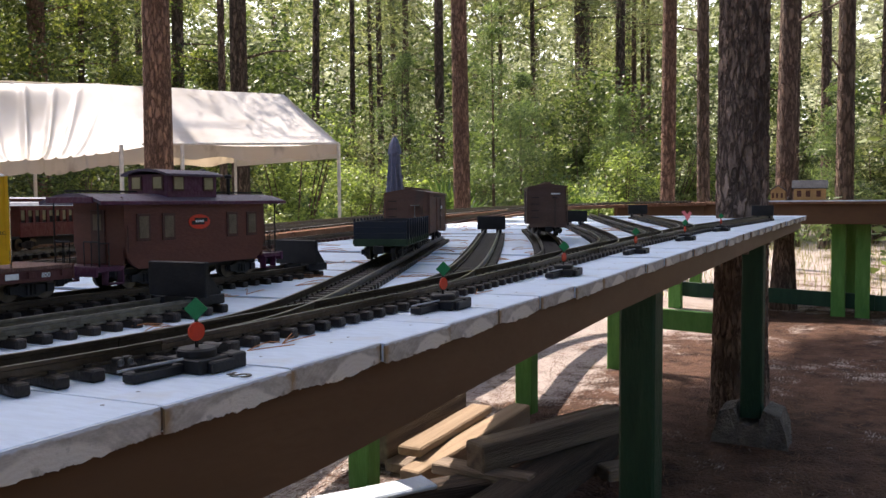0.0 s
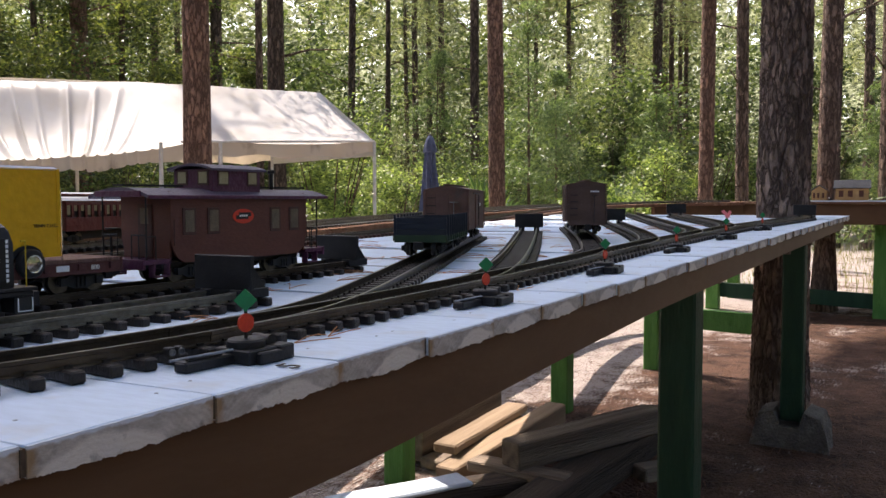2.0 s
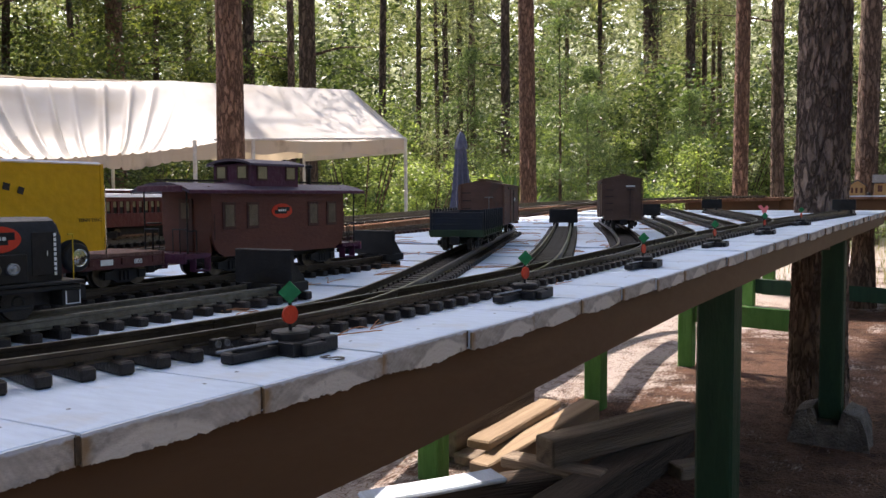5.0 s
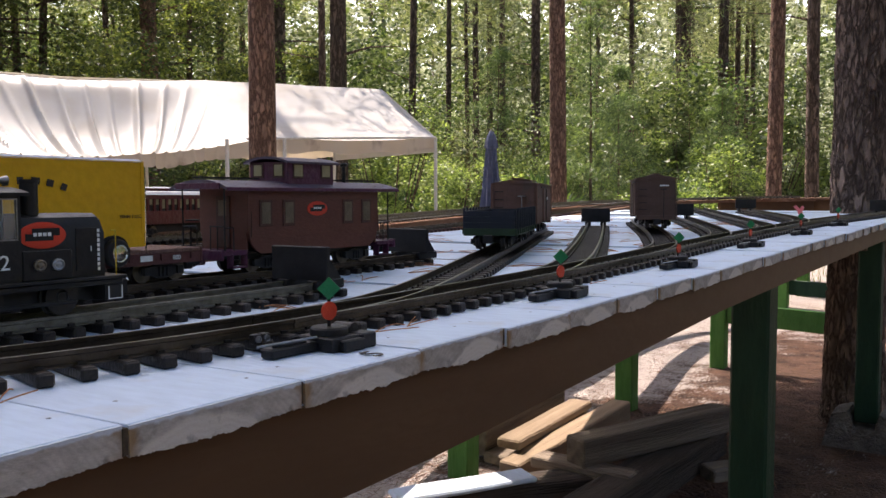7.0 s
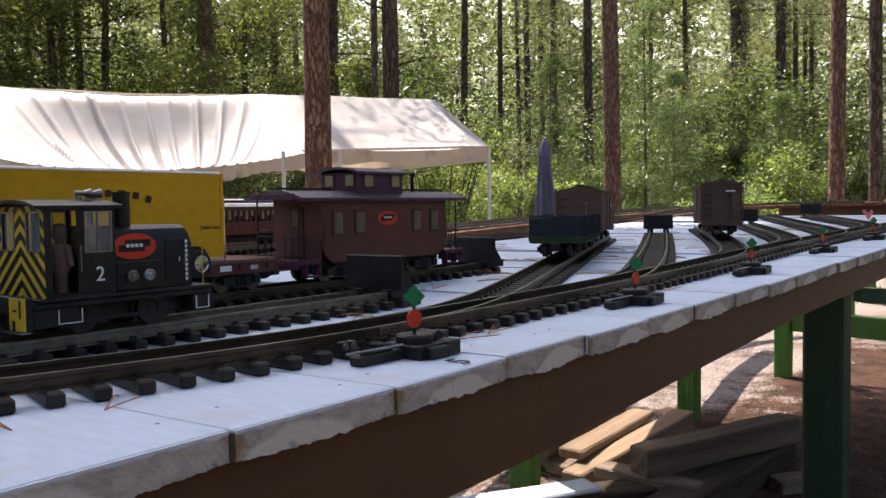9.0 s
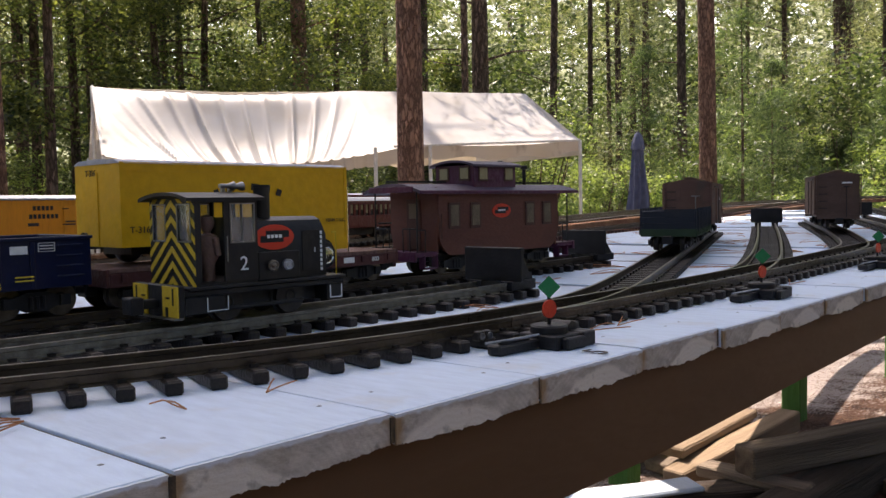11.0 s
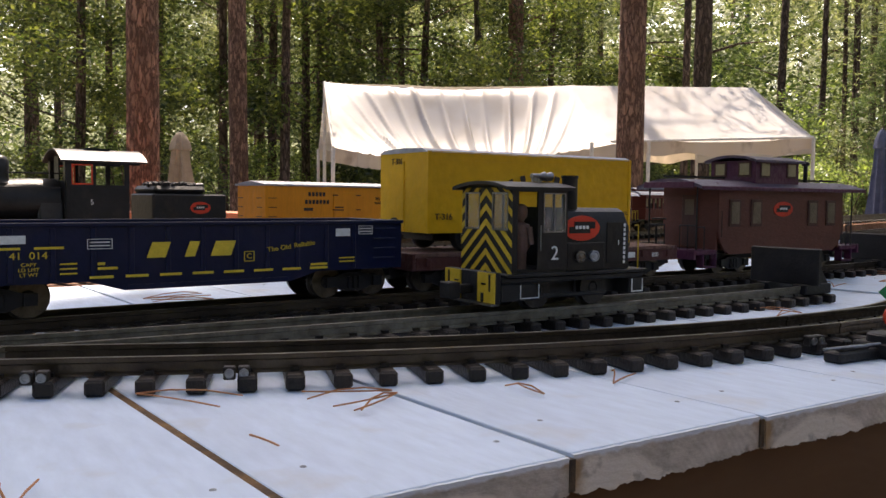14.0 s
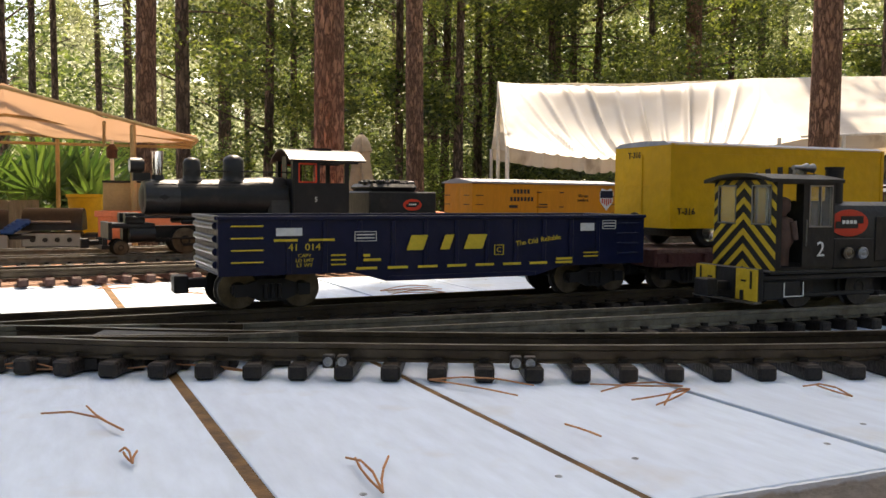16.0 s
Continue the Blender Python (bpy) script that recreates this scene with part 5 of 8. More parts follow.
    for u, v in ((-0.026, -0.012), (-0.012, -0.006)):
        bm = bmesh.new()
        lathe(bm, [(0.0022, 0.0), (0.0024, 0.012), (0.0045, 0.018), (0.0045, 0.0185), (0.001, 0.0185)], (u, v, 0.1235), "x", 12)
        part("air_horn", bm, M_STEEL, ob, "", 30)
    P("horn_bracket", M_STEEL, ob, (-0.024, -0.020, -0.014, -0.010, 0.118, 0.122), (-0.010, -0.006, -0.008, -0.004, 0.118, 0.122))
    # buffer beam with yellow corners, steps, coupler
    beam = P("buffer_beam", M_LOCO, ob, (-0.094, -0.088, -W, W, 0.008, 0.036), bev=0.0008)
    for s in (-1, 1):
        P("yellow_corner", M_HAZ, beam, (-0.0955, -0.0942, min(s * 0.014, s * W), max(s * 0.014, s * W), 0.0085, 0.0355), label="yellow buffer beam corner")
        P("step_slot", M_LOCO, beam, (-0.0962, -0.0956, s * 0.022 - 0.002, s * 0.022 + 0.002, 0.0085, 0.017), (-0.0962, -0.0956, s * 0.022 - 0.005, s * 0.022 + 0.001, 0.0245, 0.026), (-0.0962, -0.0956, s * 0.033 - 0.001, s * 0.033 + 0.001, 0.019, 0.034))
        for x in (-0.066, 0.076):
            P("step_outline", M_WHITE, ob, (x, x + 0.026, s * (W + 0.0006) - 0.0004, s * (W + 0.0006) + 0.0004, 0.0115, 0.0123), (x, x + 0.0008, s * (W + 0.0006) - 0.0004, s * (W + 0.0006) + 0.0004, 0.0115, 0.024), (x + 0.0252, x + 0.026, s * (W + 0.0006) - 0.0004, s * (W + 0.0006) + 0.0004, 0.0115, 0.024))
    T("front_handrail", M_HAZ, ob, ((0.098, -0.037, 0.034), (0.098, -0.037, 0.077), 0.0008), ((0.098, -0.037, 0.077), (0.088, -0.037, 0.077), 0.0008), n=6, label="yellow handrail")
    P("footplate", M_STEEL, ob, (-0.099, -0.090, -W, W, 0.0065, 0.0079))
    coupler(ob, -0.094, -1, 0.019), coupler(ob, 0.104, 1, 0.019)
    for x in (-0.032, 0.040):
        for s in (-1, 1):
            wheel(ob, x, s * 0.0245, 0.0165, M_LOCO, M_WHEEL)
    for s in (-1, 1):
        P("side_rod", M_LOCO, ob, (-0.04, 0.048, s * 0.037 - 0.0015, s * 0.037 + 0.0015, 0.0105, 0.0145), bev=0.0012)
    text("2", 0.0185, M_WHITE, ob, face(-0.0185, -W - 0.0006, 0.0515), "white engine number", name="engine_number")
    text("1", 0.007, M_WHITE, ob, face(0.0635, -w - 0.0014, 0.060), name="small_number")
    bars(ob, M_WHITE, face(0.0705, -w - 0.0014, 0.060), *[(-0.0012, 0.0012, 0.0155 - 0.0045 * k, 0.0187 - 0.0045 * k) for k in range(9)], name="maker_lettering")
    logo(ob, face(0.0205, -w - 0.0004, 0.0745), 0.045, 0.024)
    # the driver is a painted model figure
    bm = bmesh.new()
    lathe(bm, [(0.006, 0.037), (0.0065, 0.052), (0.0095, 0.058), (0.0100, 0.070), (0.0085, 0.078), (0.0035, 0.080), (0.0034, 0.082), (0.0062, 0.085), (0.0068, 0.090), (0.0058, 0.095), (0.002, 0.097)], (0, 0, 0), "z", 14)
    tube(bm, (0.002, -0.010, 0.076), (0.004, -0.0115, 0.060), 0.0032, 0.0026, 8)
    fig = part("driver_figure", bm, M_SKIN, None, "", 50)
    fig.matrix_world = m @ pose(-0.055, -0.024, 0.0002)
    tagged(fig, "small painted model driver figure standing in the cab", "figurine")
    close_up(ob)


def boxcar(m, material, label, L=0.19, W=0.05, h=0.104, dark=False):
    ob = thing("boxcar", m, label, "boxcar", "boxcars in the yard")
    Z0, Z1 = 0.030, 0.030 + h
    P("body", material, ob, (-L, L, -W, W, Z0, Z1), bev=0.0012)
    bm = bmesh.new()
    prism(bm, [(-W - 0.004, Z1 - 0.001), (W + 0.004, Z1 - 0.001), (W + 0.004, Z1 + 0.002), (0, Z1 + 0.0115), (-W - 0.004, Z1 + 0.002)], "x", -L - 0.003, L + 0.003)
    part("roof", bm, material, ob)
    P("roof_walk", material, ob, (-L - 0.008, L + 0.008, -0.009, 0.009, Z1 + 0.012, Z1 + 0.0145))
    for s in (-1, 1):
        y0, y1 = min(s * W, s * (W + 0.0025)), max(s * W, s * (W + 0.0025))
        P("door", material, ob, (-0.036, 0.036, y0, y1, Z0 + 0.004, Z1 - 0.008), bev=0.0008)
        P("door_track", M_BLACK, ob, (-0.085, 0.04, y0, y1 + 0.0005, Z1 - 0.0078, Z1 - 0.005), (-0.037, 0.037, y0, y1 + 0.0005, Z0 + 0.001, Z0 + 0.0038))
        P("door_bar", M_BLACK, ob, (0.022, 0.024, y0 - 0.002, y1 + 0.002, Z0 + 0.006, Z1 - 0.01))
        for u in (-1, 1):
            P("corner_plate", material, ob, (u * L - 0.006, u * L + 0.0015, y0 - 0.0005, y1 - 0.001, Z0 + 0.002, Z1 - 0.002))
        for k in range(5):
            T("ladder_rung", M_BLACK, ob, ((-L + 0.004, s * (W + 0.004), Z0 + 0.016 + k * 0.016), (-L + 0.024, s * (W + 0.004), Z0 + 0.016 + k * 0.016), 0.0008), n=5)
        coupler(ob, s * L, s, 0.02)
        P("end_sill", material, ob, (min(s * L, s * (L + 0.004)), max(s * L, s * (L + 0.004)), -W, W, Z0 - 0.006, Z0 + 0.006), bev=0.0006)
    for k in range(4):
        T("end_grab", M_BLACK, ob, ((-L - 0.0035, 0.026, Z0 + 0.022 + k * 0.018), (-L - 0.0035, 0.046, Z0 + 0.022 + k * 0.018), 0.0009), n=5)
    for k in range(10):
        y = -W + 0.005 + k * 0.0102
        P("end_board", material, ob, (-L - 0.0008, -L, y, y + 0.0094, Z0 + 0.006, Z1 - 0.001))
    bm = bmesh.new()
    lathe(bm, [(0.008, -0.001), (0.0098, -0.001), (0.0098, 0.001), (0.008, 0.001)], (-L - 0.012, -0.018, Z1 - 0.028), "z", 14)
    tube(bm, (-L - 0.012, -0.018, Z0), (-L - 0.012, -0.018, Z1 - 0.028), 0.0009, n=5)
    part("brake_wheel", bm, M_STEEL if not dark else M_BLACK, ob)
    for x in (-L + 0.045, L - 0.045):
        truck(ob, x, 0.05, 0.0150)
    if dark:
        bars(ob, M_WHITE, face(-L - 0.0012, -0.020, Z1 - 0.018, -90), (-0.012, 0.012, -0.002, 0.002), name="road_name")
    else:
        bars(ob, M_WHITE, face(0.075, -W - 0.0006, Z0 + 0.06), (-0.02, 0.02, -0.004, 0.004), name="road_name")
    return ob


def low_gondola(m):
    ob = thing("low_side_gondola", m, "low-sided gondola with blue-black boards and dark green sills", "gondola car")
    L, W, Z0, Z1 = 0.165, 0.050, 0.040, 0.074
    P("floor", M_SILL, ob, (-L, L, -W, W, 0.0345, 0.040), bev=0.0006)
    for s in (-1, 1):
        for k in range(3):
            z = Z0 + k * 0.0112
            P("side_board", M_NAVYBOX, ob, (-L, L, min(s * (W - 0.003), s * W), max(s * (W - 0.003), s * W), z, z + 0.0108), bev=0.0004)
            P("end_board", M_NAVYBOX, ob, (min(s * L, s * (L - 0.003)), max(s * L, s * (L - 0.003)), -W + 0.0032, W - 0.0032, z, z + 0.0108), bev=0.0004)
        P("sill", M_SILL, ob, (-L, L, min(s * (W - 0.002), s * (W + 0.0015)), max(s * (W - 0.002), s * (W + 0.0015)), 0.026, 0.0395), bev=0.0006)
        P("end_sill", M_SILL, ob, (min(s * L, s * (L + 0.004)), max(s * L, s * (L + 0.004)), -W, W, 0.026, 0.0398), bev=0.0008)
        for k in range(10):
            x = -L + 0.012 + k * (2 * L - 0.024) / 9
            P("stake", M_NAVYBOX, ob, (x - 0.003, x + 0.003, min(s * W, s * (W + 0.004)), max(s * W, s * (W + 0.004)), 0.034, Z1 + 0.005), bev=0.0006)
            P("stake_pocket", M_SILL, ob, (x - 0.0042, x + 0.0042, min(s * (W + 0.0016), s * (W + 0.0052)), max(s * (W + 0.0016), s * (W + 0.0052)), 0.029, 0.0385))
        T("truss_rod", M_BLACK, ob, ((-0.12, s * 0.032, 0.028), (-0.04, s * 0.032, 0.012), 0.0011), ((-0.04, s * 0.032, 0.012), (0.04, s * 0.032, 0.012), 0.0011), ((0.04, s * 0.032, 0.012), (0.12, s * 0.032, 0.028), 0.0011), n=6)
        coupler(ob, s * L, s, 0.021)
    for x in (-L + 0.04, L - 0.04):
        truck(ob, x, 0.048, 0.0145)


def steam_loco(line, x):
    ob = thing("steam_locomotive", on_line(line, x), "weathered black steam locomotive with grey smokebox and silver stack", "steam locomotive")
    # local x runs back from the pilot
    bm = bmesh.new()
    lathe(bm, [(0.020, 0.062), (0.0285, 0.064), (0.030, 0.070), (0.030, 0.118)], (0, 0, 0.0915), "x", 24)
    part("smokebox", bm, M_SMOKEBOX, ob, "graphite grey smokebox", 35)
    bm = bmesh.new()
    lathe(bm, [(0.0305, 0.118), (0.031, 0.17), (0.036, 0.26), (0.036, 0.30)], (0, 0, 0.0915), "x", 24)
    part("boiler", bm, M_LOCO, ob, "", 35)
    bm = bmesh.new()
    lathe(bm, [(0.004, 0.0585), (0.015, 0.0595), (0.022, 0.0625)], (0, 0, 0.0915), "x", 18)
    part("smokebox_door", bm, M_LOCO, ob, "", 35)
    bm = bmesh.new()
    lathe(bm, [(0.0125, 0.118), (0.010, 0.123), (0.0098, 0.128)], (0.088, 0, 0), "z", 16)
    part("stack_base", bm, M_LOCO, ob, "", 35)
    bm = bmesh.new()
    lathe(bm, [(0.0078, 0.126), (0.0094, 0.1655), (0.0100, 0.167), (0.0085, 0.167), (0.0075, 0.14)], (0.088, 0, 0), "z", 18)
    part("smokestack", bm, M_CHROME, ob, "bare silver smokestack", 35)
    for x0, r, z in ((0.143, 0.0145, 0.159), (0.213, 0.0175, 0.165)):
        bm = bmesh.new()
        lathe(bm, [(r * 1.35, 0.1185), (r * 1.02, 0.1245), (r, 0.130), (r, z - r * 0.6), (r * 0.8, z - r * 0.25), (r * 0.4, z - 0.001), (0.002, z)], (x0, 0, 0), "z", 20)
        part("dome", bm, M_LOCO, ob, "tall rounded dome", 45)
    bm = bmesh.new()
    lathe(bm, [(0.0125, 0.044), (0.0125, 0.062), (0.010, 0.066)], (0, 0, 0.143), "x", 16)
    part("headlight", bm, M_LOCO, ob, "", 35)
    bm = bmesh.new()
    lathe(bm, [(0.0, 0.0432), (0.0105, 0.0438)], (0, 0, 0.143), "x", 16)
    part("headlight_glass", bm, M_WHITE, ob)
    P("headlight_bracket", M_LOCO, ob, (0.048, 0.075, -0.008, 0.008, 0.118, 0.131))
    T("handrail", M_BLACK, ob, ((0.075, -0.034, 0.112), (0.30, -0.039, 0.112), 0.001), ((0.13, -0.012, 0.136), (0.31, -0.018, 0.136), 0.0013), n=6)
    # running boards, pilot deck, frame
    P("running_board", M_LOCO, ob, (0.03, 0.31, -0.046, -0.030, 0.058, 0.0615), (0.03, 0.31, 0.030, 0.046, 0.058, 0.0615), bev=0.0006)
    P("pilot_deck", M_LOCO, ob, (0.006, 0.075, -0.042, 0.042, 0.043, 0.050), (0.004, 0.010, -0.045, 0.045, 0.024, 0.052), (0.03, 0.06, -0.040, -0.018, 0.050, 0.066), (0.03, 0.06, 0.018, 0.040, 0.050, 0.066), bev=0.001)
    P("pilot", M_LOCO, ob, (-0.006, 0.006, -0.045, 0.045, 0.010, 0.016), *[(-0.004, 0.003, y - 0.002, y + 0.002, 0.014, 0.026) for y in (-0.04, -0.024, -0.008, 0.008, 0.024, 0.04)])
    P("frame", M_LOCO, ob, (0.03, 0.40, -0.014, 0.014, 0.018, 0.045))
    coupler(ob, -0.004, -1, 0.019)
    for s in (-1, 1):
        bm = bmesh.new()
        lathe(bm, [(0.004, 0.035), (0.0125, 0.036), (0.0125, 0.075), (0.004, 0.076)], (0, s * 0.037, 0.032), "x", 16)
        part("cylinder", bm, M_LOCO, ob, "", 35)
        for x0, r in ((0.025, 0.011), (0.125, 0.021), (0.182, 0.021), (0.239, 0.021), (0.355, 0.012)):
            wheel(ob, x0, s * 0.0245, r)
        P("side_rod", M_WHEEL, ob, (0.120, 0.245, min(s * 0.0315, s * 0.0335), max(s * 0.0315, s * 0.0335), 0.0125, 0.0165), bev=0.0005)
        P("main_rod", M_WHEEL, ob, (0.07, 0.185, min(s * 0.034, s * 0.036), max(s * 0.034, s * 0.036), 0.0235, 0.0265), bev=0.0005)
        P("air_tank", M_LOCO, ob, (0.115, 0.20, min(s * 0.036, s * 0.045), max(s * 0.036, s * 0.045), 0.048, 0.0578), bev=0.003)
    P("firebox", M_SMOKEBOX, ob, (0.265, 0.305, -0.0355, 0.0355, 0.05, 0.092), bev=0.004)
    # cab
    c0, c1, W = 0.305, 0.425, 0.047
    for s in (-1, 1):
        y0, y1 = min(s * (W - 0.002), s * W), max(s * (W - 0.002), s * W)
        P("cab_side", M_LOCO, ob, (c0, c1 - 0.018, y0, y1, 0.05, 0.118), (c0, c0 + 0.008, y0, y1, 0.118, 0.158), (c0 + 0.042, c0 + 0.047, y0, y1, 0.118, 0.158), (c0, c1, y0, y1, 0.152, 0.158), (c1 - 0.026, c1 - 0.018, y0, y1, 0.118, 0.158))
        P("window_sash", M_RED, ob, (c0 + 0.008, c0 + 0.0105, y0 + 0.0004, y1 - 0.0004, 0.118, 0.152), (c0 + 0.0395, c0 + 0.042, y0 + 0.0004, y1 - 0.0004, 0.118, 0.152), (c0 + 0.0105, c0 + 0.0395, y0 + 0.0004, y1 - 0.0004, 0.118, 0.1205), (c0 + 0.0105, c0 + 0.0395, y0 + 0.0004, y1 - 0.0004, 0.1495, 0.152), label="red window sash")
    P("cab_front", M_LOCO, ob, (c0 - 0.002, c0, -W + 0.002, W - 0.002, 0.05, 0.125), (c0 - 0.002, c0, -0.012, 0.012, 0.125, 0.165), (c0 - 0.002, c0, -W, -0.036, 0.125, 0.158), (c0 - 0.002, c0, 0.036, W, 0.125, 0.158))
    bm = bmesh.new()
    top = [(y, 0.158 + 0.020 * (1 - (y / (W + 0.005)) ** 2)) for y in [(W + 0.005) * (k / 7 - 1) for k in range(15)]]
    prism(bm, top + [(y, z - 0.003) for y, z in top[::-1]], "x", c0 - 0.010, c1 + 0.012)
    part("cab_roof", bm, M_SMOKEBOX, ob, "grey arched cab roof", 30)
    P("roof_hatch", M_LOCO, ob, (c0 + 0.04, c0 + 0.08, -0.016, 0.016, 0.176, 0.180))
    P("cab_floor", M_LOCO, ob, (c0, c1 + 0.004, -W, W, 0.046, 0.050))
    text("5", 0.012, M_WHITE, ob, face(c0 + 0.040, -W - 0.0006, 0.089), "white engine number", name="engine_number")
    bm = bmesh.new()
    prism(bm, [(-0.009, 0), (0, -0.005), (0.009, 0), (0, 0.005)], "z", 0, 0.0008)
    o = part("builder_plate", bm, M_LOCO, ob)
    o.matrix_basis = face(0.092, -0.0302, 0.0915)

    t = thing("locomotive_tender", on_line(line, x + 0.515), "black coal tender with a red oval emblem", "tender")
    L, W = 0.072, 0.046
    P("tank", M_LOCO, t, (-L, L, -W, W, 0.040, 0.105), bev=0.003)
    P("coal_board", M_LOCO, t, (-L + 0.004, L * 0.45, -W + 0.002, W - 0.002, 0.105, 0.119), bev=0.006)
    P("tender_deck", M_LOCO, t, (-L - 0.010, L + 0.008, -W, W, 0.034, 0.0398), bev=0.0008)
    bm = bmesh.new()
    lathe(bm, [(0.008, 0.0), (0.008, 0.016), (0.005, 0.018)], (0.03, 0.0, 0.118), "x", 14)
    bx(bm, 0.028, 0.044, -0.006, 0.006, 0.104, 0.112)
    part("backup_light", bm, M_LOCO, t, "", 35)
    bm = bmesh.new()
    for k in range(46):
        c = Vector((rng.uniform(-L + 0.01, L * 0.4), rng.uniform(-0.036, 0.036), 0.119 + rng.uniform(0, 0.005)))
        r = rng.uniform(0.003, 0.006)
        bx(bm, c.x - r, c.x + r, c.y - r, c.y + r, c.z - r, c.z + r * 0.7, 0.0015)
    part("coal", bm, M_BLACK, t)
    for u in (-0.042, 0.042):
        truck(t, u, 0.044, 0.0140)
    coupler(t, L + 0.006, 1, 0.02)
    logo(t, face(0.018, -W - 0.0006, 0.080), 0.040, 0.022)


def reefer(m):
    ob = thing("reefer_car", m, "orange wooden refrigerator car with a light grey roof", "refrigerator car")
    L, W, Z0, Z1 = 0.198, 0.050, 0.030, 0.123
    P("body", M_ORANGE, ob, (-L, L, -W, W, Z0, Z1), bev=0.001)
    bm = bmesh.new()
    prism(bm, [(-W - 0.004, Z1), (W + 0.004, Z1), (W + 0.004, Z1 + 0.003), (0, Z1 + 0.010), (-W - 0.004, Z1 + 0.003)], "x", -L - 0.004, L + 0.004)
    part("roof", bm, M_COACHROOF, ob, "pale grey roof")
    for s in (-1, 1):
        y0, y1 = min(s * W, s * (W + 0.002)), max(s * W, s * (W + 0.002))
        P("door", M_ORANGE, ob, (-0.034, 0.034, y0, y1, Z0 + 0.004, Z1 - 0.012), bev=0.0006)
        P("hinge", M_BLACK, ob, *[(u - 0.006, u + 0.006, y0 - 0.0006, y1 + 0.0006, z, z + 0.002) for u in (-0.03, 0.03) for z in (0.045, 0.075, 0.105)])
        P("side_sill", M_BLACK, ob, (-L, L, min(s * (W - 0.003), s * (W + 0.0006)), max(s * (W - 0.003), s * (W + 0.0006)), Z0 - 0.006, Z0))
        for k in range(4):
            T("grab_iron", M_BLACK, ob, ((s * (L - 0.024), -W - 0.003, 0.045 + 0.018 * k), (s * (L - 0.006), -W - 0.003, 0.045 + 0.018 * k), 0.0008), n=5)
            T("end_grab", M_BLACK, ob, ((-L - 0.003, s * 0.025, 0.045 + 0.018 * k), (-L - 0.003, s * 0.043, 0.045 + 0.018 * k), 0.0008), n=5)
        coupler(ob, s * L, s, 0.02)
    for x in (-0.15, 0.15):
        truck(ob, x, 0.05, 0.0150)
    F = -W - 0.0006
    for n, u, z in ((5, -0.022, 0.1075), (7, -0.030, 0.092)):
        for k in range(n):
            bars(ob, M_INK, face(-0.075 + u + k * 0.0089, F, z), (0, 0.0058, -0.0042, 0.0042), name="road_name")
    bars(ob, M_INK, face(-0.098, F, 0.077), (-0.01, 0.012, -0.003, 0.003), name="car_number_bar")
    bars(ob, M_INK, face(-0.02, F - 0.0022, 0.078), (-0.012, 0.010, 0.002, 0.0045), (-0.012, 0.010, -0.0035, -0.001), name="data_bar")
    text("We can\nhandle it.", 0.0088, M_INK, ob, face(0.092, F, 0.095), "dark slogan lettering", name="slogan")
    bm = bmesh.new()
    prism(bm, [(-0.016, -0.006), (0.0, -0.020), (0.016, -0.006), (0.018, 0.010), (0.012, 0.017), (0.0, 0.014), (-0.012, 0.017), (-0.018, 0.010)], "z", 0, 0.0006)
    sh = part("shield", bm, M_WHITE, ob, "plain shield emblem in blue, white and red")
    sh.matrix_basis = face(0.160, F, 0.094) @ Matrix.Diagonal((1.15, 1.3, 1, 1))
    bars(sh, M_BLUE, Matrix.Translation((0, 0, 0.0006)), (-0.016, 0.016, 0.001, 0.013), name="shield_band")
    bars(sh, M_LOGO, Matrix.Translation((0, 0, 0.0006)), *[(x - 0.0016, x + 0.0016, -0.012 + abs(x) * 0.4, 0.0) for x in (-0.011, -0.0055, 0, 0.0055, 0.011)], name="shield_stripe")


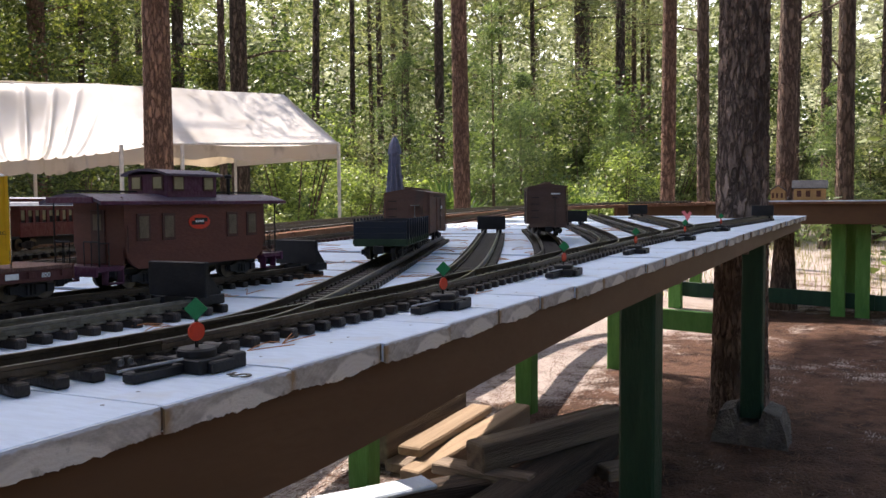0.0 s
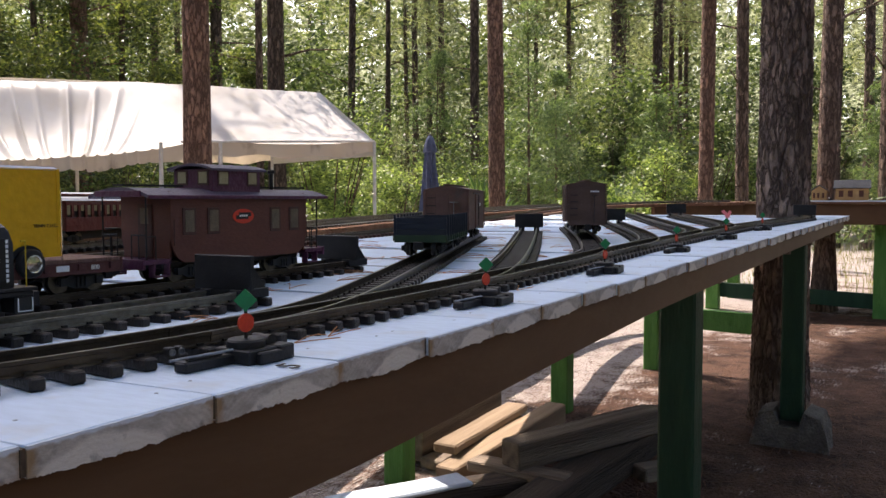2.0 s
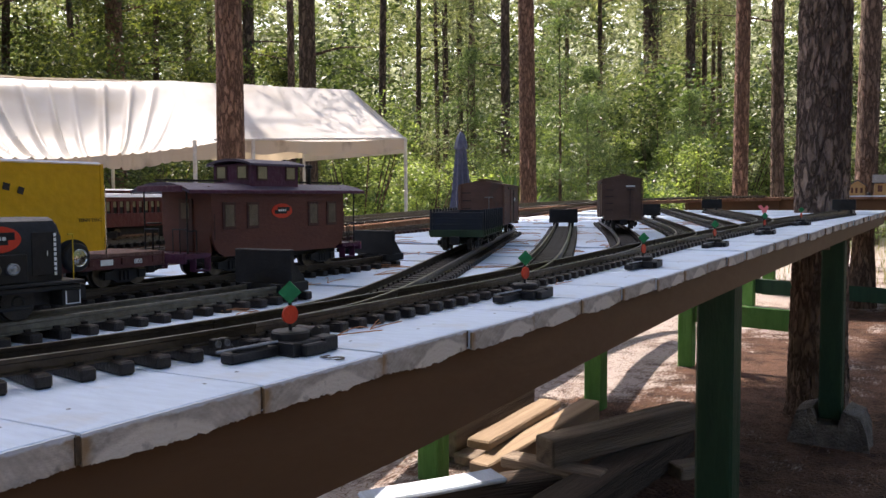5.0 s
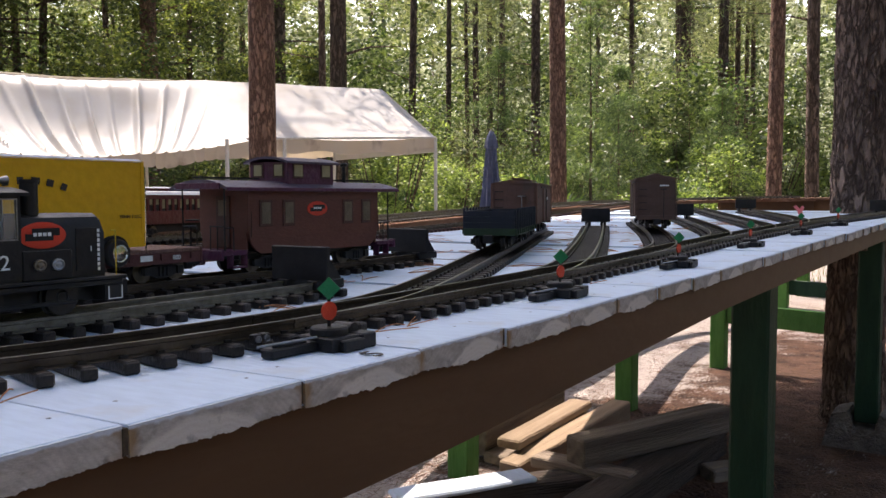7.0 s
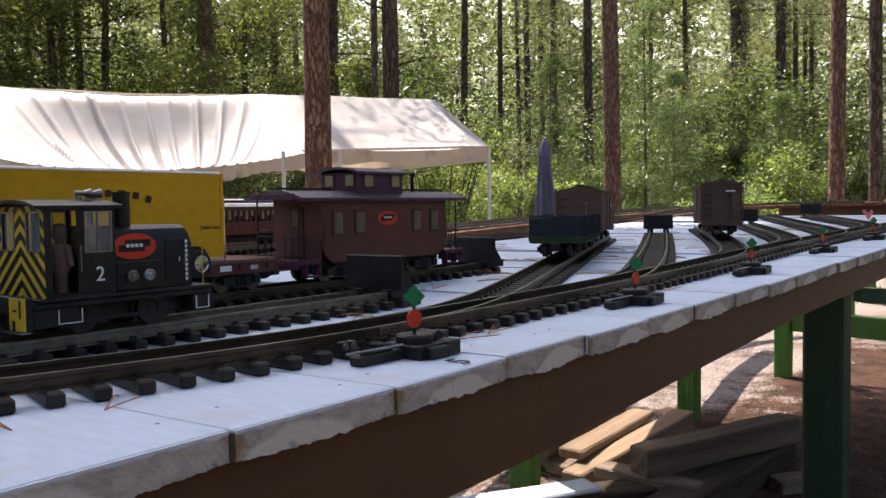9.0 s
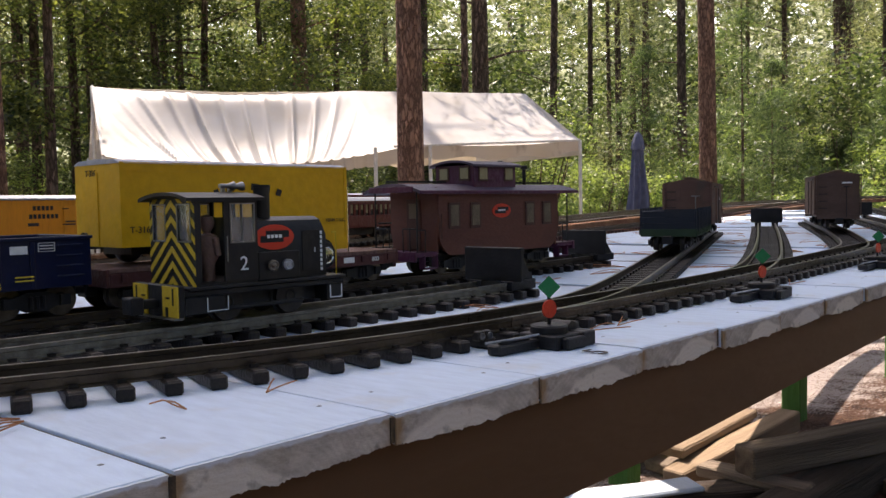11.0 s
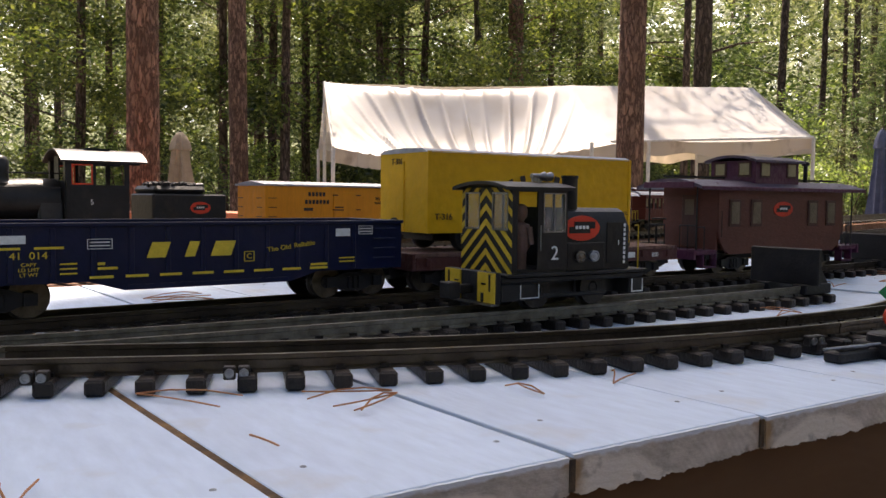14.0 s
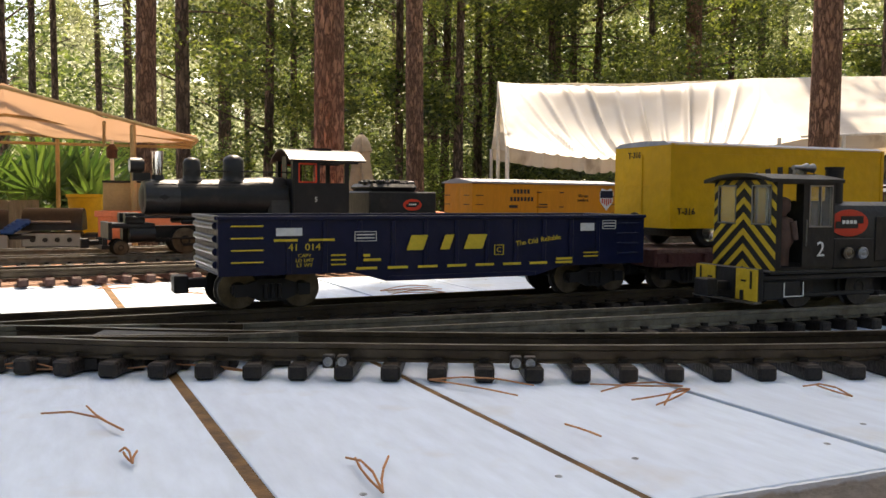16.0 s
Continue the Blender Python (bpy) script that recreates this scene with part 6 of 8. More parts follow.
def coach(m, baggage=False):
    ob = thing("passenger_coach", m, "tuscan red wooden passenger coach with a grey clerestory roof", "passenger coach", "coaches of the train")
    L, W, Z0, Z1 = 0.19, 0.047, 0.034, 0.112
    P("body_lower", M_COACH, ob, (-L, L, -W, W, Z0, 0.070), bev=0.0008)
    P("body_core", M_INK, ob, (-L + 0.001, L - 0.001, -W + 0.006, W - 0.006, 0.070, 0.103))
    for s in (-1, 1):
        y0, y1 = min(s * (W - 0.003), s * W), max(s * (W - 0.003), s * W)
        P("letter_board", M_COACH, ob, (-L, L, y0, y1, 0.101, Z1), bev=0.0005)
        n = 15
        for k in range(n + 1):
            x = -L + 2 * L * k / n
            P("window_post", M_COACH, ob, (max(-L, x - 0.0045), min(L, x + 0.0045), y0, y1, 0.0702, 0.1008))
        for k in range(n):
            x = -L + 2 * L * (k + 0.5) / n
            P("window_shade", M_PANE, ob, (x - 0.0075, x + 0.0075, s * (W - 0.004) - 0.0004, s * (W - 0.004) + 0.0004, 0.086 if k % 3 else 0.076, 0.1008))
        e = P("end_wall", M_COACH, ob, (min(s * (L - 0.003), s * L), max(s * (L - 0.003), s * L), -W, W, 0.07, Z1))
        P("platform", M_BLACK, ob, (min(s * L, s * (L + 0.034)), max(s * L, s * (L + 0.034)), -W + 0.003, W - 0.003, 0.030, 0.036))
        T("gate", M_GOLD, ob, *[((s * (L + 0.032), y, 0.036), (s * (L + 0.032), y, 0.062), 0.0008) for y in (-0.04, -0.03, -0.02, 0.02, 0.03, 0.04)], *[((s * (L + 0.032), u * 0.018, 0.062), (s * (L + 0.032), u * 0.042, 0.062), 0.001) for u in (-1, 1)], n=5, label="thin brass platform railing")
        coupler(ob, s * (L + 0.03), s, 0.02)
    bm = bmesh.new()
    prism(bm, [(-W - 0.004, Z1), (W + 0.004, Z1), (W - 0.004, Z1 + 0.008), (0.026, Z1 + 0.011), (-0.026, Z1 + 0.011), (-W + 0.004, Z1 + 0.008)], "x", -L - 0.036, L + 0.036)
    part("roof", bm, M_COACHROOF, ob)
    P("clerestory", M_COACH, ob, (-L - 0.02, L + 0.02, -0.023, 0.023, Z1 + 0.011, Z1 + 0.018))
    bm = bmesh.new()
    prism(bm, [(-0.028, Z1 + 0.018), (0.028, Z1 + 0.018), (0.018, Z1 + 0.022), (-0.018, Z1 + 0.022)], "x", -L - 0.03, L + 0.03)
    part("clerestory_roof", bm, M_COACHROOF, ob)
    P("underframe", M_BLACK, ob, (-L + 0.07, L - 0.07, -0.025, 0.025, 0.012, 0.0335))
    for x in (-0.15, 0.15):
        truck(ob, x, 0.05, 0.0150)
    return ob


gondola()
flatcar_and_van()
caboose()
critter()
low_gondola(on_line(LINES["D"], 1.40, RAIL_Z + rise(1.4)))
boxcar(on_line(LINES["D"], 1.765, RAIL_Z + rise(1.765)), M_BOXCAR, "weathered brown wooden boxcar standing behind a low gondola", h=0.094)
boxcar(on_line(LINES["F"], 2.25, RAIL_Z + rise(2.25)), M_BOXDARK, "dark brown wooden boxcar standing alone on a siding", dark=True)
steam_loco(LINES["M2"], -0.325)
reefer(on_line(LINES["M2"], 0.53))
for k in range(3):
    coach(on_line(LINES["M2"], 0.985 + k * 0.445, RAIL_Z + main_rise(0.985 + k * 0.445)))


# ---- rear shelf under the main line ----
M_LITTER = surf("needle_littered_plywood", (0.17, 0.085, 0.055), (0.25, 0.15, 0.10), 6, 0.9, 0, 0.5, 9)
bm = bmesh.new()
line = [Vector((p.x, p.y, main_rise(p.x))) for p in spline(MAIN, 0.12)]
near = [p for p in line if p.x < 2.5]
sweep(bm, near, [(-0.10, -0.03), (0.34, -0.03), (0.34, -0.0035), (-0.10, -0.0035)])
beyond = [p for p in line if p.x > 2.36]
sweep(bm, beyond, [(-0.065, -0.03), (0.065, -0.03), (0.065, -0.0035), (-0.065, -0.0035)])
inner = lift(spline(INNER, 0.12), main_rise)
sweep(bm, inner, [(-0.07, -0.03), (0.07, -0.03), (0.07, -0.0035), (-0.07, -0.0035)])
for off in (0.19,):
    sweep(bm, [p for p in beyond if p.x < 6.4], [(off - 0.06, -0.03), (off + 0.06, -0.03), (off + 0.06, -0.0035), (off - 0.06, -0.0035)])
tagged(part("rear_shelf", bm, M_LITTER), "brown plywood shelf strewn with pine needles under the main line", "shelf", kind="structure")
bm = bmesh.new()
sweep(bm, near, [(0.30, -0.12), (0.335, -0.12), (0.335, -0.0305), (0.30, -0.0305)])
sweep(bm, [p for p in beyond if p.x > 7.5], [(-0.03, -0.12), (0.01, -0.12), (0.01, -0.0305), (-0.03, -0.0305)])
sweep(bm, near, [(-0.09, -0.12), (-0.055, -0.12), (-0.055, -0.0305), (-0.09, -0.0305)])
tagged(part("shelf_beam", bm, M_FASCIA), "brown timber beams under the rear shelf", "beam", kind="structure")
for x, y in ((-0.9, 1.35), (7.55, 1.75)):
    post(x, y, -0.03, material=M_GREEN_LIT, label="sunlit light green timber post under the rear shelf")

# ---- far deck with small model houses ----
FD = 0.118
fd = thing("far_deck", pose(8.2, 0.6, 0), "brown-edged raised deck beyond the big pine", "deck", kind="structure")
P("deck_top", M_LITTER, fd, (-0.1, 1.6, -1.8, 1.0, FD - 0.02, FD))
P("front_beam", M_FASCIA, fd, (-0.06, -0.02, -1.75, 0.98, FD - 0.20, FD - 0.021), bev=0.003)
P("edge_strip", M_BOARD, fd, (-0.105, -0.02, -1.8, 0.1, FD + 0.0005, FD + 0.012), label="pale narrow edge strip")
P("side_beam", M_FASCIA, fd, (-0.018, 1.55, -1.75, -1.71, FD - 0.20, FD - 0.021), bev=0.003)
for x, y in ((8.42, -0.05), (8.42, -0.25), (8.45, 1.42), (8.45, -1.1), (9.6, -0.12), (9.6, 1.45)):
    post(x, y, FD - 0.2, 0.06, M_GREEN_LIT, label="green timber post under the far deck")
brace((8.50, 1.4, -0.74), (8.42, -0.35, -0.79), 0.07)
brace((8.46, -0.3, -0.80), (8.46, -1.1, -0.80), 0.07)


def model_house(x, y, w, d, h, ridge, turn, roof_mat, label, shed=False):
    ob = thing("model_house", pose(x, y, FD, 0, 0, turn), label, "model house", "model houses on the far deck")
    P("body", M_HOUSE, ob, (-d / 2, d / 2, -w / 2, w / 2, 0, h), bev=0.002)
    bm = bmesh.new()
    o = 0.018
    prism(bm, [(-w / 2 - o, h - 0.004), (-w / 2 - o, h + 0.004), (0, h + ridge), (w / 2 + o, h + 0.004), (w / 2 + o, h - 0.004), (0, h + ridge - 0.010)] if shed else [(-d / 2 - o, h - 0.008), (0, h + ridge), (d / 2 + o, h - 0.008), (d / 2 + o, h), (0, h + ridge + 0.008), (-d / 2 - o, h)], "x" if shed else "y", -(d if shed else w) / 2 - o, (d if shed else w) / 2 + o)
    part("roof", bm, roof_mat, ob, "grey shingled roof")
    bm = bmesh.new()
    if shed:
        prism(bm, [(-w / 2, h), (0, h + ridge - 0.011), (w / 2, h)], "x", -d / 2, d / 2)
    else:
        prism(bm, [(-d / 2, h), (0, h + ridge - 0.002), (d / 2, h)], "y", -w / 2, w / 2)
    part("gable", bm, M_HOUSE, ob)
    for y0 in (-w * 0.28, w * 0.05, w * 0.33):
        f = P("window", M_FRAME, ob, (-d / 2 - 0.003, -d / 2, y0 - w * 0.07, y0 + w * 0.07, h * 0.35, h * 0.8))
    P("side_window", M_FRAME, ob, (-0.02, 0.02, -w / 2 - 0.003, -w / 2, h * 0.35, h * 0.8))
    P("base_board", M_WOOD, ob, (-d / 2 - 0.004, d / 2 + 0.004, -w / 2 - 0.004, w / 2 + 0.004, 0, 0.012))


model_house(8.45, 0.205, 0.27, 0.17, 0.125, 0.065, 4, M_SHINGLE, "small ochre model house with a blue-grey shingled roof")
model_house(8.42, 0.475, 0.125, 0.16, 0.10, 0.055, 4, M_SHED, "small ochre model shed with a grey gable roof", True)
bm = bmesh.new()
tube(bm, (0, 0, 0), (0, 0, 0.03), 0.016, 0.016, 12)
tube(bm, (0, 0, 0.03), (0, 0, 0.045), 0.016, 0.006, 12)
tagged(part("model_barrel", bm, M_BLACK), "tiny dark barrel between model houses", "barrel").location = (8.30, 0.375, FD)

# pink ribbon tied by the pine at the deck's edge
bm = bmesh.new()
prism(bm, [(-0.018, 0.0), (0.004, 0.006), (0.022, 0.028), (0.010, 0.034), (-0.006, 0.016)], "x", -0.001, 0.001)
prism(bm, [(-0.004, -0.012), (0.006, 0.004), (-0.012, 0.032), (-0.022, 0.024)], "x", 0.002, 0.004)
rib = tagged(part("ribbon", bm, surf("pink_ribbon", (0.75, 0.16, 0.16), (0.68, 0.2, 0.2), 60, 0.6)), "pink marking ribbon beside the pine trunk", "ribbon")
rib.matrix_world = pose(3.68, 0.34, rise(3.7) + 0.013)


# ---- wood pile and scrap under the deck ----
def timber(p0, p1, w, h, material, label, roll=0.0):
    d = Vector(p1) - Vector(p0)
    ob = thing("timber", Matrix.Translation(p0) @ d.to_track_quat("X", "Z").to_matrix().to_4x4() @ Matrix.Rotation(roll, 4, "X"), label, "timber", "timber pile under the deck")
    bm = bmesh.new()
    bx(bm, 0, d.length, -w / 2, w / 2, -h / 2, h / 2, 0.006)
    bmesh.ops.subdivide_edges(bm, edges=[e for e in bm.edges if e.calc_length() > d.length * 0.7], cuts=9)
    for v in bm.verts:
        v.co += Vector((noise.noise(v.co * 9) * 0.006, noise.noise(v.co * 5 + Vector((3, 0, 0))) * 0.006, noise.noise(v.co * 5 + Vector((0, 7, 0))) * 0.006))
    part("beam", bm, material, ob)


G = GROUND_Z
timber((2.66, 1.33, G + 0.12), (3.50, 1.40, G + 0.10), 0.14, 0.14, M_WOOD, "thick grey weathered timber in a pile")
timber((2.64, 1.20, G + 0.05), (3.36, 1.12, G + 0.07), 0.14, 0.04, M_WOOD, "grey weathered plank in a pile")
timber((2.52, 1.08, G + 0.05), (3.46, 1.03, G + 0.10), 0.09, 0.09, M_WOOD_NEW, "pale tan sawn timber in a pile")
timber((2.54, 0.83, G + 0.17), (3.24, 0.52, G + 0.19), 0.10, 0.10, M_WOOD, "grey weathered timber lying on top of the pile")
timber((2.58, 1.00, G + 0.11), (2.56, 0.62, G + 0.11), 0.09, 0.04, M_WOOD, "short grey board in a pile")
timber((2.22, 0.66, G + 0.06), (3.35, 0.60, G + 0.07), 0.15, 0.12, M_WOOD_DARK, "dark weathered railway timber on the ground")
timber((2.02, 1.22, G + 0.05), (2.64, 0.74, G + 0.06), 0.12, 0.09, M_WOOD_DARK, "dark weathered timber on the ground")
timber((2.62, 1.14, G + 0.13), (3.40, 1.20, G + 0.12), 0.10, 0.035, M_WOOD_NEW, "pale tan board lying across the pile")
timber((1.98, 1.20, G + 0.105), (2.40, 0.93, G + 0.112), 0.11, 0.018, M_BOARD, "white board lying on the timber pile")
timber((2.98, 0.50, G + 0.03), (3.12, 0.40, G + 0.03), 0.09, 0.06, M_WOOD, "short grey offcut on the ground")


# ---- trees ----
def trunk_mesh(name, r, h, lean, material, parent, sides=14, rows=26, seed=0, rough=0.05, top=0.6):
    bm = bmesh.new()
    rings = []
    for j in range(rows + 1):
        t = j / rows
        z = h * t
        rr = r * (1 - (1 - top) * t) * (1 + 0.45 * math.exp(-z / (r * 2.2)))
        ox, oy = lean[0] * z + 0.03 * math.sin(z * 0.5 + seed) * t, lean[1] * z + 0.03 * math.cos(z * 0.45 + seed) * t
        ring = []
        for k in range(sides):
            a = 2 * math.pi * k / sides
            q = rr * (1 + rough * noise.noise((math.cos(a) * 2.2 + seed, math.sin(a) * 2.2, z * 0.9)))
            ring.append(bm.verts.new((ox + q * math.cos(a), oy + q * math.sin(a), z)))
        rings.append(ring)
    for a, b in zip(rings, rings[1:]):
        for k in range(sides):
            bm.faces.new((a[k], a[(k + 1) % sides], b[(k + 1) % sides], b[k]))
    bm.faces.new(rings[-1])
    return part(name, bm, material, parent, "", 60)


def limbs(parent, r, h, z0, n, reach, seed, material):
    g = random.Random(seed)
    for k in range(n):
        z, a, ln = z0 + (h - z0) * (k + 0.5) / n, g.uniform(0, 6.28), reach * g.uniform(0.5, 1)
        p = Vector((0, 0, z))
        bm = bmesh.new()
        d = Vector((math.cos(a), math.sin(a), g.uniform(-0.1, 0.5)))
        q = p + d * ln * 0.5
        e = q + (d + Vector((0, 0, 0.4 * g.uniform(-1, 1)))).normalized() * ln * 0.5
        tube(bm, p, q, r * 0.22, r * 0.14, 6)
        tube(bm, q, e, r * 0.14, r * 0.04, 6)
        part("limb", bm, material, parent, "", 60)


def pine(x, y, dia, h=13.0, lean=(0, 0), material=M_BARK_RED, crown=None, label="", seed=0, sides=14, rows=26, leaf=0.16, count=2600, rough=0.05, low=0, base=0.66, shift=None):
    z = ground_z(x, y) - 0.05
    ob = thing("pine_tree", pose(x, y, z), label, "pine tree", "pines of the wood")
    trunk_mesh("trunk", dia / 2, h, lean, material, ob, sides, rows, seed, rough)
    limbs(ob, dia / 2, h, h * 0.62, 6, 2.2, seed, material)
    if low:
        limbs(ob, dia / 2 * 0.8, 5.5, 2.2, low, 1.5, seed + 50, material)
    g = random.Random(seed + 5)
    R = crown or 2.0
    blobs = []
    for k in range(9):
        a, q = g.uniform(0, 6.28), g.uniform(0.1, 1.0) * R
        # a shifted crown is a flat row of blobs placed as a sun block
        if shift:
            blobs.append((shift[0] - 2.2 + shift[2] * k, shift[1] + g.uniform(-0.35, 0.35), 10.7 + g.uniform(-0.7, 0.5), shift[2] * 1.3, 0.55, 0.5, int(count * shift[2] / 5)))
        else:
            blobs.append((lean[0] * h + q * math.cos(a), lean[1] * h + q * math.sin(a), h * g.uniform(base, 1.05), R * 0.42, R * 0.42, R * 0.3, count // 9))
    leaf_mesh("crown", blobs, leaf, seed + 9, ob, M_NEEDLE, 0.28 if leaf > 0.25 else 0.15, 0.7)
    return ob


# the big pine standing against the deck: deep plated bark
def big_pine(x, y, r, h):
    z0 = ground_z(x, y) - 0.05
    ob = thing("pine_tree", pose(x, y, z0), "big grey pine with deeply plated bark beside the deck", "pine tree", "pines of the wood")
    bm = bmesh.new()
    sides, rows, hh = 96, 230, 3.2
    rings = []
    for j in range(rows + 1):
        z = hh * j / rows
        rr = r * (1 - 0.05 * z) * (1 + 0.22 * math.exp(-z / 0.22))
        ring = []
        for k in range(sides):
            a = 2 * math.pi * k / sides
            c, s = math.cos(a), math.sin(a)
            wob = noise.noise((c * 3, s * 3, z * 2)) * 0.3
            d, _ = noise.voronoi((c * 3.6 + wob, s * 3.6 + wob, z * 9.0))
            crack = min(1.0, (d[1] - d[0]) / 0.22)
            q = rr + 0.011 * (crack - 0.6) + 0.004 * noise.noise((c * 22, s * 22, z * 60)) + 0.006 * noise.noise((c * 4, s * 4, z * 3))
            ring.append(bm.verts.new((q * c + 0.012 * z, q * s, z)))
        rings.append(ring)
    for a, b in zip(rings, rings[1:]):
        for k in range(sides):
            bm.faces.new((a[k], a[(k + 1) % sides], b[(k + 1) % sides], b[k]))
    part("trunk", bm, M_BARK, ob, "grey-brown plated bark", 50)
    up = trunk_mesh("upper_trunk", r * 0.82, 10.5, (0.004, 0), M_BARK, ob, 16, 20, 4)
    up.location = (0.036, 0, 3.15)
    limbs(ob, r, 13, 8.5, 7, 2.6, 21, M_BARK)
    leaf_mesh("crown", [(0.9 * math.cos(k * 1.3) * (1 + k % 3), 0.9 * math.sin(k * 1.3) * (1 + k % 3), 9.0 + 0.55 * k, 1.3, 1.3, 0.8, 420) for k in range(9)], 0.17, 31, ob, M_NEEDLE, 0.28, 0.7)


big_pine(4.13, 0.175, 0.122, 13)
R1, R2 = "tall reddish-brown pine trunk near the layout", "tall straight pine trunk in the wood"
NEAR = [(5.94, 5.79, 0.28, M_BARK_RED, R1, 2.6), (1.62, 7.28, 0.285, M_BARK_RED, R1, 2.8), (11.98, 5.5, 0.27, M_BARK_RED, R1, 2.2), (11.56, 2.22, 0.205, M_BARK_RED, "slim sunlit pink-barked pine trunk", 1.8),
        (3.84, 10.98, 0.26, M_BARK_RED, R1, 2.4), (0.25, 10.72, 0.26, M_BARK_RED, R1, 2.4), (12.76, 10.64, 0.37, M_BARK_FAR, R2, 2.4), (11.43, 14.64, 0.38, M_BARK_RED, R2, 2.4), (0.97, 13.67, 0.23, M_BARK_FAR, R2, 2.0),
        (-1.69, 15.68, 0.24, M_BARK_FAR, R2, 2.0), (15.55, 14.98, 0.34, M_BARK_FAR, R2, 2.2), (14.61, 2.3, 0.22, M_BARK_FAR, R2, 2.0), (8.81, 0.46, 0.19, M_BARK, R2, 1.8), (12.85, 0.09, 0.24, M_BARK_FAR, R2, 2.0)]
SHADE = {0: (-0.45, -0.18, 0.74), 1: (1.5, -1.65, 0.55)}        # out-of-view crowns, spread broad and flat to keep sun off the deck
# crowns 6 and 7 are thickened above the view to dapple the tent
for i, (x, y, dia, mt, lb, cr) in enumerate(NEAR):
    pine(x, y, dia, 13 + (i * 37 % 5) * 0.6, ((i * 53 % 7 - 3) * 0.004, (i * 31 % 7 - 3) * 0.004), mt, cr, lb, i, 18 if i < 6 else 12, 40 if i < 6 else 22, 0.30 if i in SHADE else 0.16, 5000 if i in SHADE else 2400 if i in (6, 7) else 520, low=0 if i < 6 else 3, shift=SHADE.get(i))
FAR = [(19.29, 13.65, .24), (21.55, 13.9, .19), (22.02, 13.17, .23), (23.96, 13.82, .22), (20.7, 11.47, .21), (22.93, 11.55, .2), (29.19, 12.37, .2), (27.79, 10.5, .23), (28.31, 9.09, .23), (26.77, 7.31, .22),
       (32.79, 8.01, .21), (19.82, 0.78, .18), (-1.17, 24.72, .2), (-.09, 27.73, .22), (-1.61, 21.7, .18), (3.08, 23.49, .22), (3.93, 25.38, .2), (8.26, 17.79, .2), (6.47, 16.37, .2), (4.94, 14.81, .17), (10.11, 21.32, .2), (11.78, 22.73, .21)]
g = random.Random(11)
while len(FAR) < 74:
    a, d = radians(g.uniform(-8, 112)), g.uniform(19, 46)
    FAR.append((d * math.cos(a), d * math.sin(a), g.uniform(0.15, 0.3)))
for i, (x, y, dia) in enumerate(FAR):
    pine(x, y, dia, g.uniform(9.5, 14), (g.uniform(-0.012, 0.012), g.uniform(-0.012, 0.012)), M_BARK_FAR, g.uniform(1.6, 2.3), R2, 100 + i, 8, 10, 0.24, 1700, low=4, base=0.5)


# ---- understory: shrubs, oaks, palmettos ----
def shrub(x, y, r, h, material, seed, leaf=0.10, count=3500, label="leafy green shrub in the undergrowth", z0=None):
    z = ground_z(x, y)
    ob = thing("shrub", pose(x, y, z), label, "shrub", "undergrowth of the wood")
    g = random.Random(seed)
    bm = bmesh.new()
    for k in range(7):
        a = g.uniform(0, 6.28)
        tube(bm, (0.1 * math.cos(a), 0.1 * math.sin(a), -0.03), (r * 0.55 * math.cos(a), r * 0.55 * math.sin(a), h * g.uniform(0.5, 0.85)), 0.022, 0.006, 5)
    part("woody_base", bm, M_BARK_FAR, ob)
    n = 17
    blobs = []
    for k in range(n):
        a, q = g.uniform(0, 6.28), r * g.uniform(0.0, 0.8)
        zz = h * g.uniform(0.15, 0.85)
        s = g.uniform(0.2, 0.38)
        blobs.append((q * math.cos(a), q * math.sin(a), zz, r * s, r * s, h * s * 0.5, count // n))
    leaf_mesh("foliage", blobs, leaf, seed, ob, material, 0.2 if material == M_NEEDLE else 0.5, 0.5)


def oak(x, y, h, r, seed, material=M_LEAF_DARK, count=17000, leaf=0.095, dia=0.2):
    z = ground_z(x, y)
    ob = thing("oak_tree", pose(x, y, z), "leafy dark green oak filling the wood's edge", "oak tree", "oaks of the wood")
    trunk_mesh("trunk", dia / 2, h * 0.8, (g.uniform(-0.03, 0.03), g.uniform(-0.03, 0.03)), M_BARK_FAR, ob, 10, 14, seed)
    limbs(ob, dia / 2, h * 0.8, h * 0.25, 8, r * 0.9, seed, M_BARK_FAR)
    q = random.Random(seed)
    blobs = []
    for k in range(22):
        a, d = q.uniform(0, 6.28), r * q.uniform(0.15, 1.0)
        s = q.uniform(0.22, 0.42)
        blobs.append((d * math.cos(a), d * math.sin(a), h * q.uniform(0.18, 1.0), r * s, r * s, r * s * 0.62, count // 22))
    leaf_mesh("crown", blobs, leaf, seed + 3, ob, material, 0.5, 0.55)


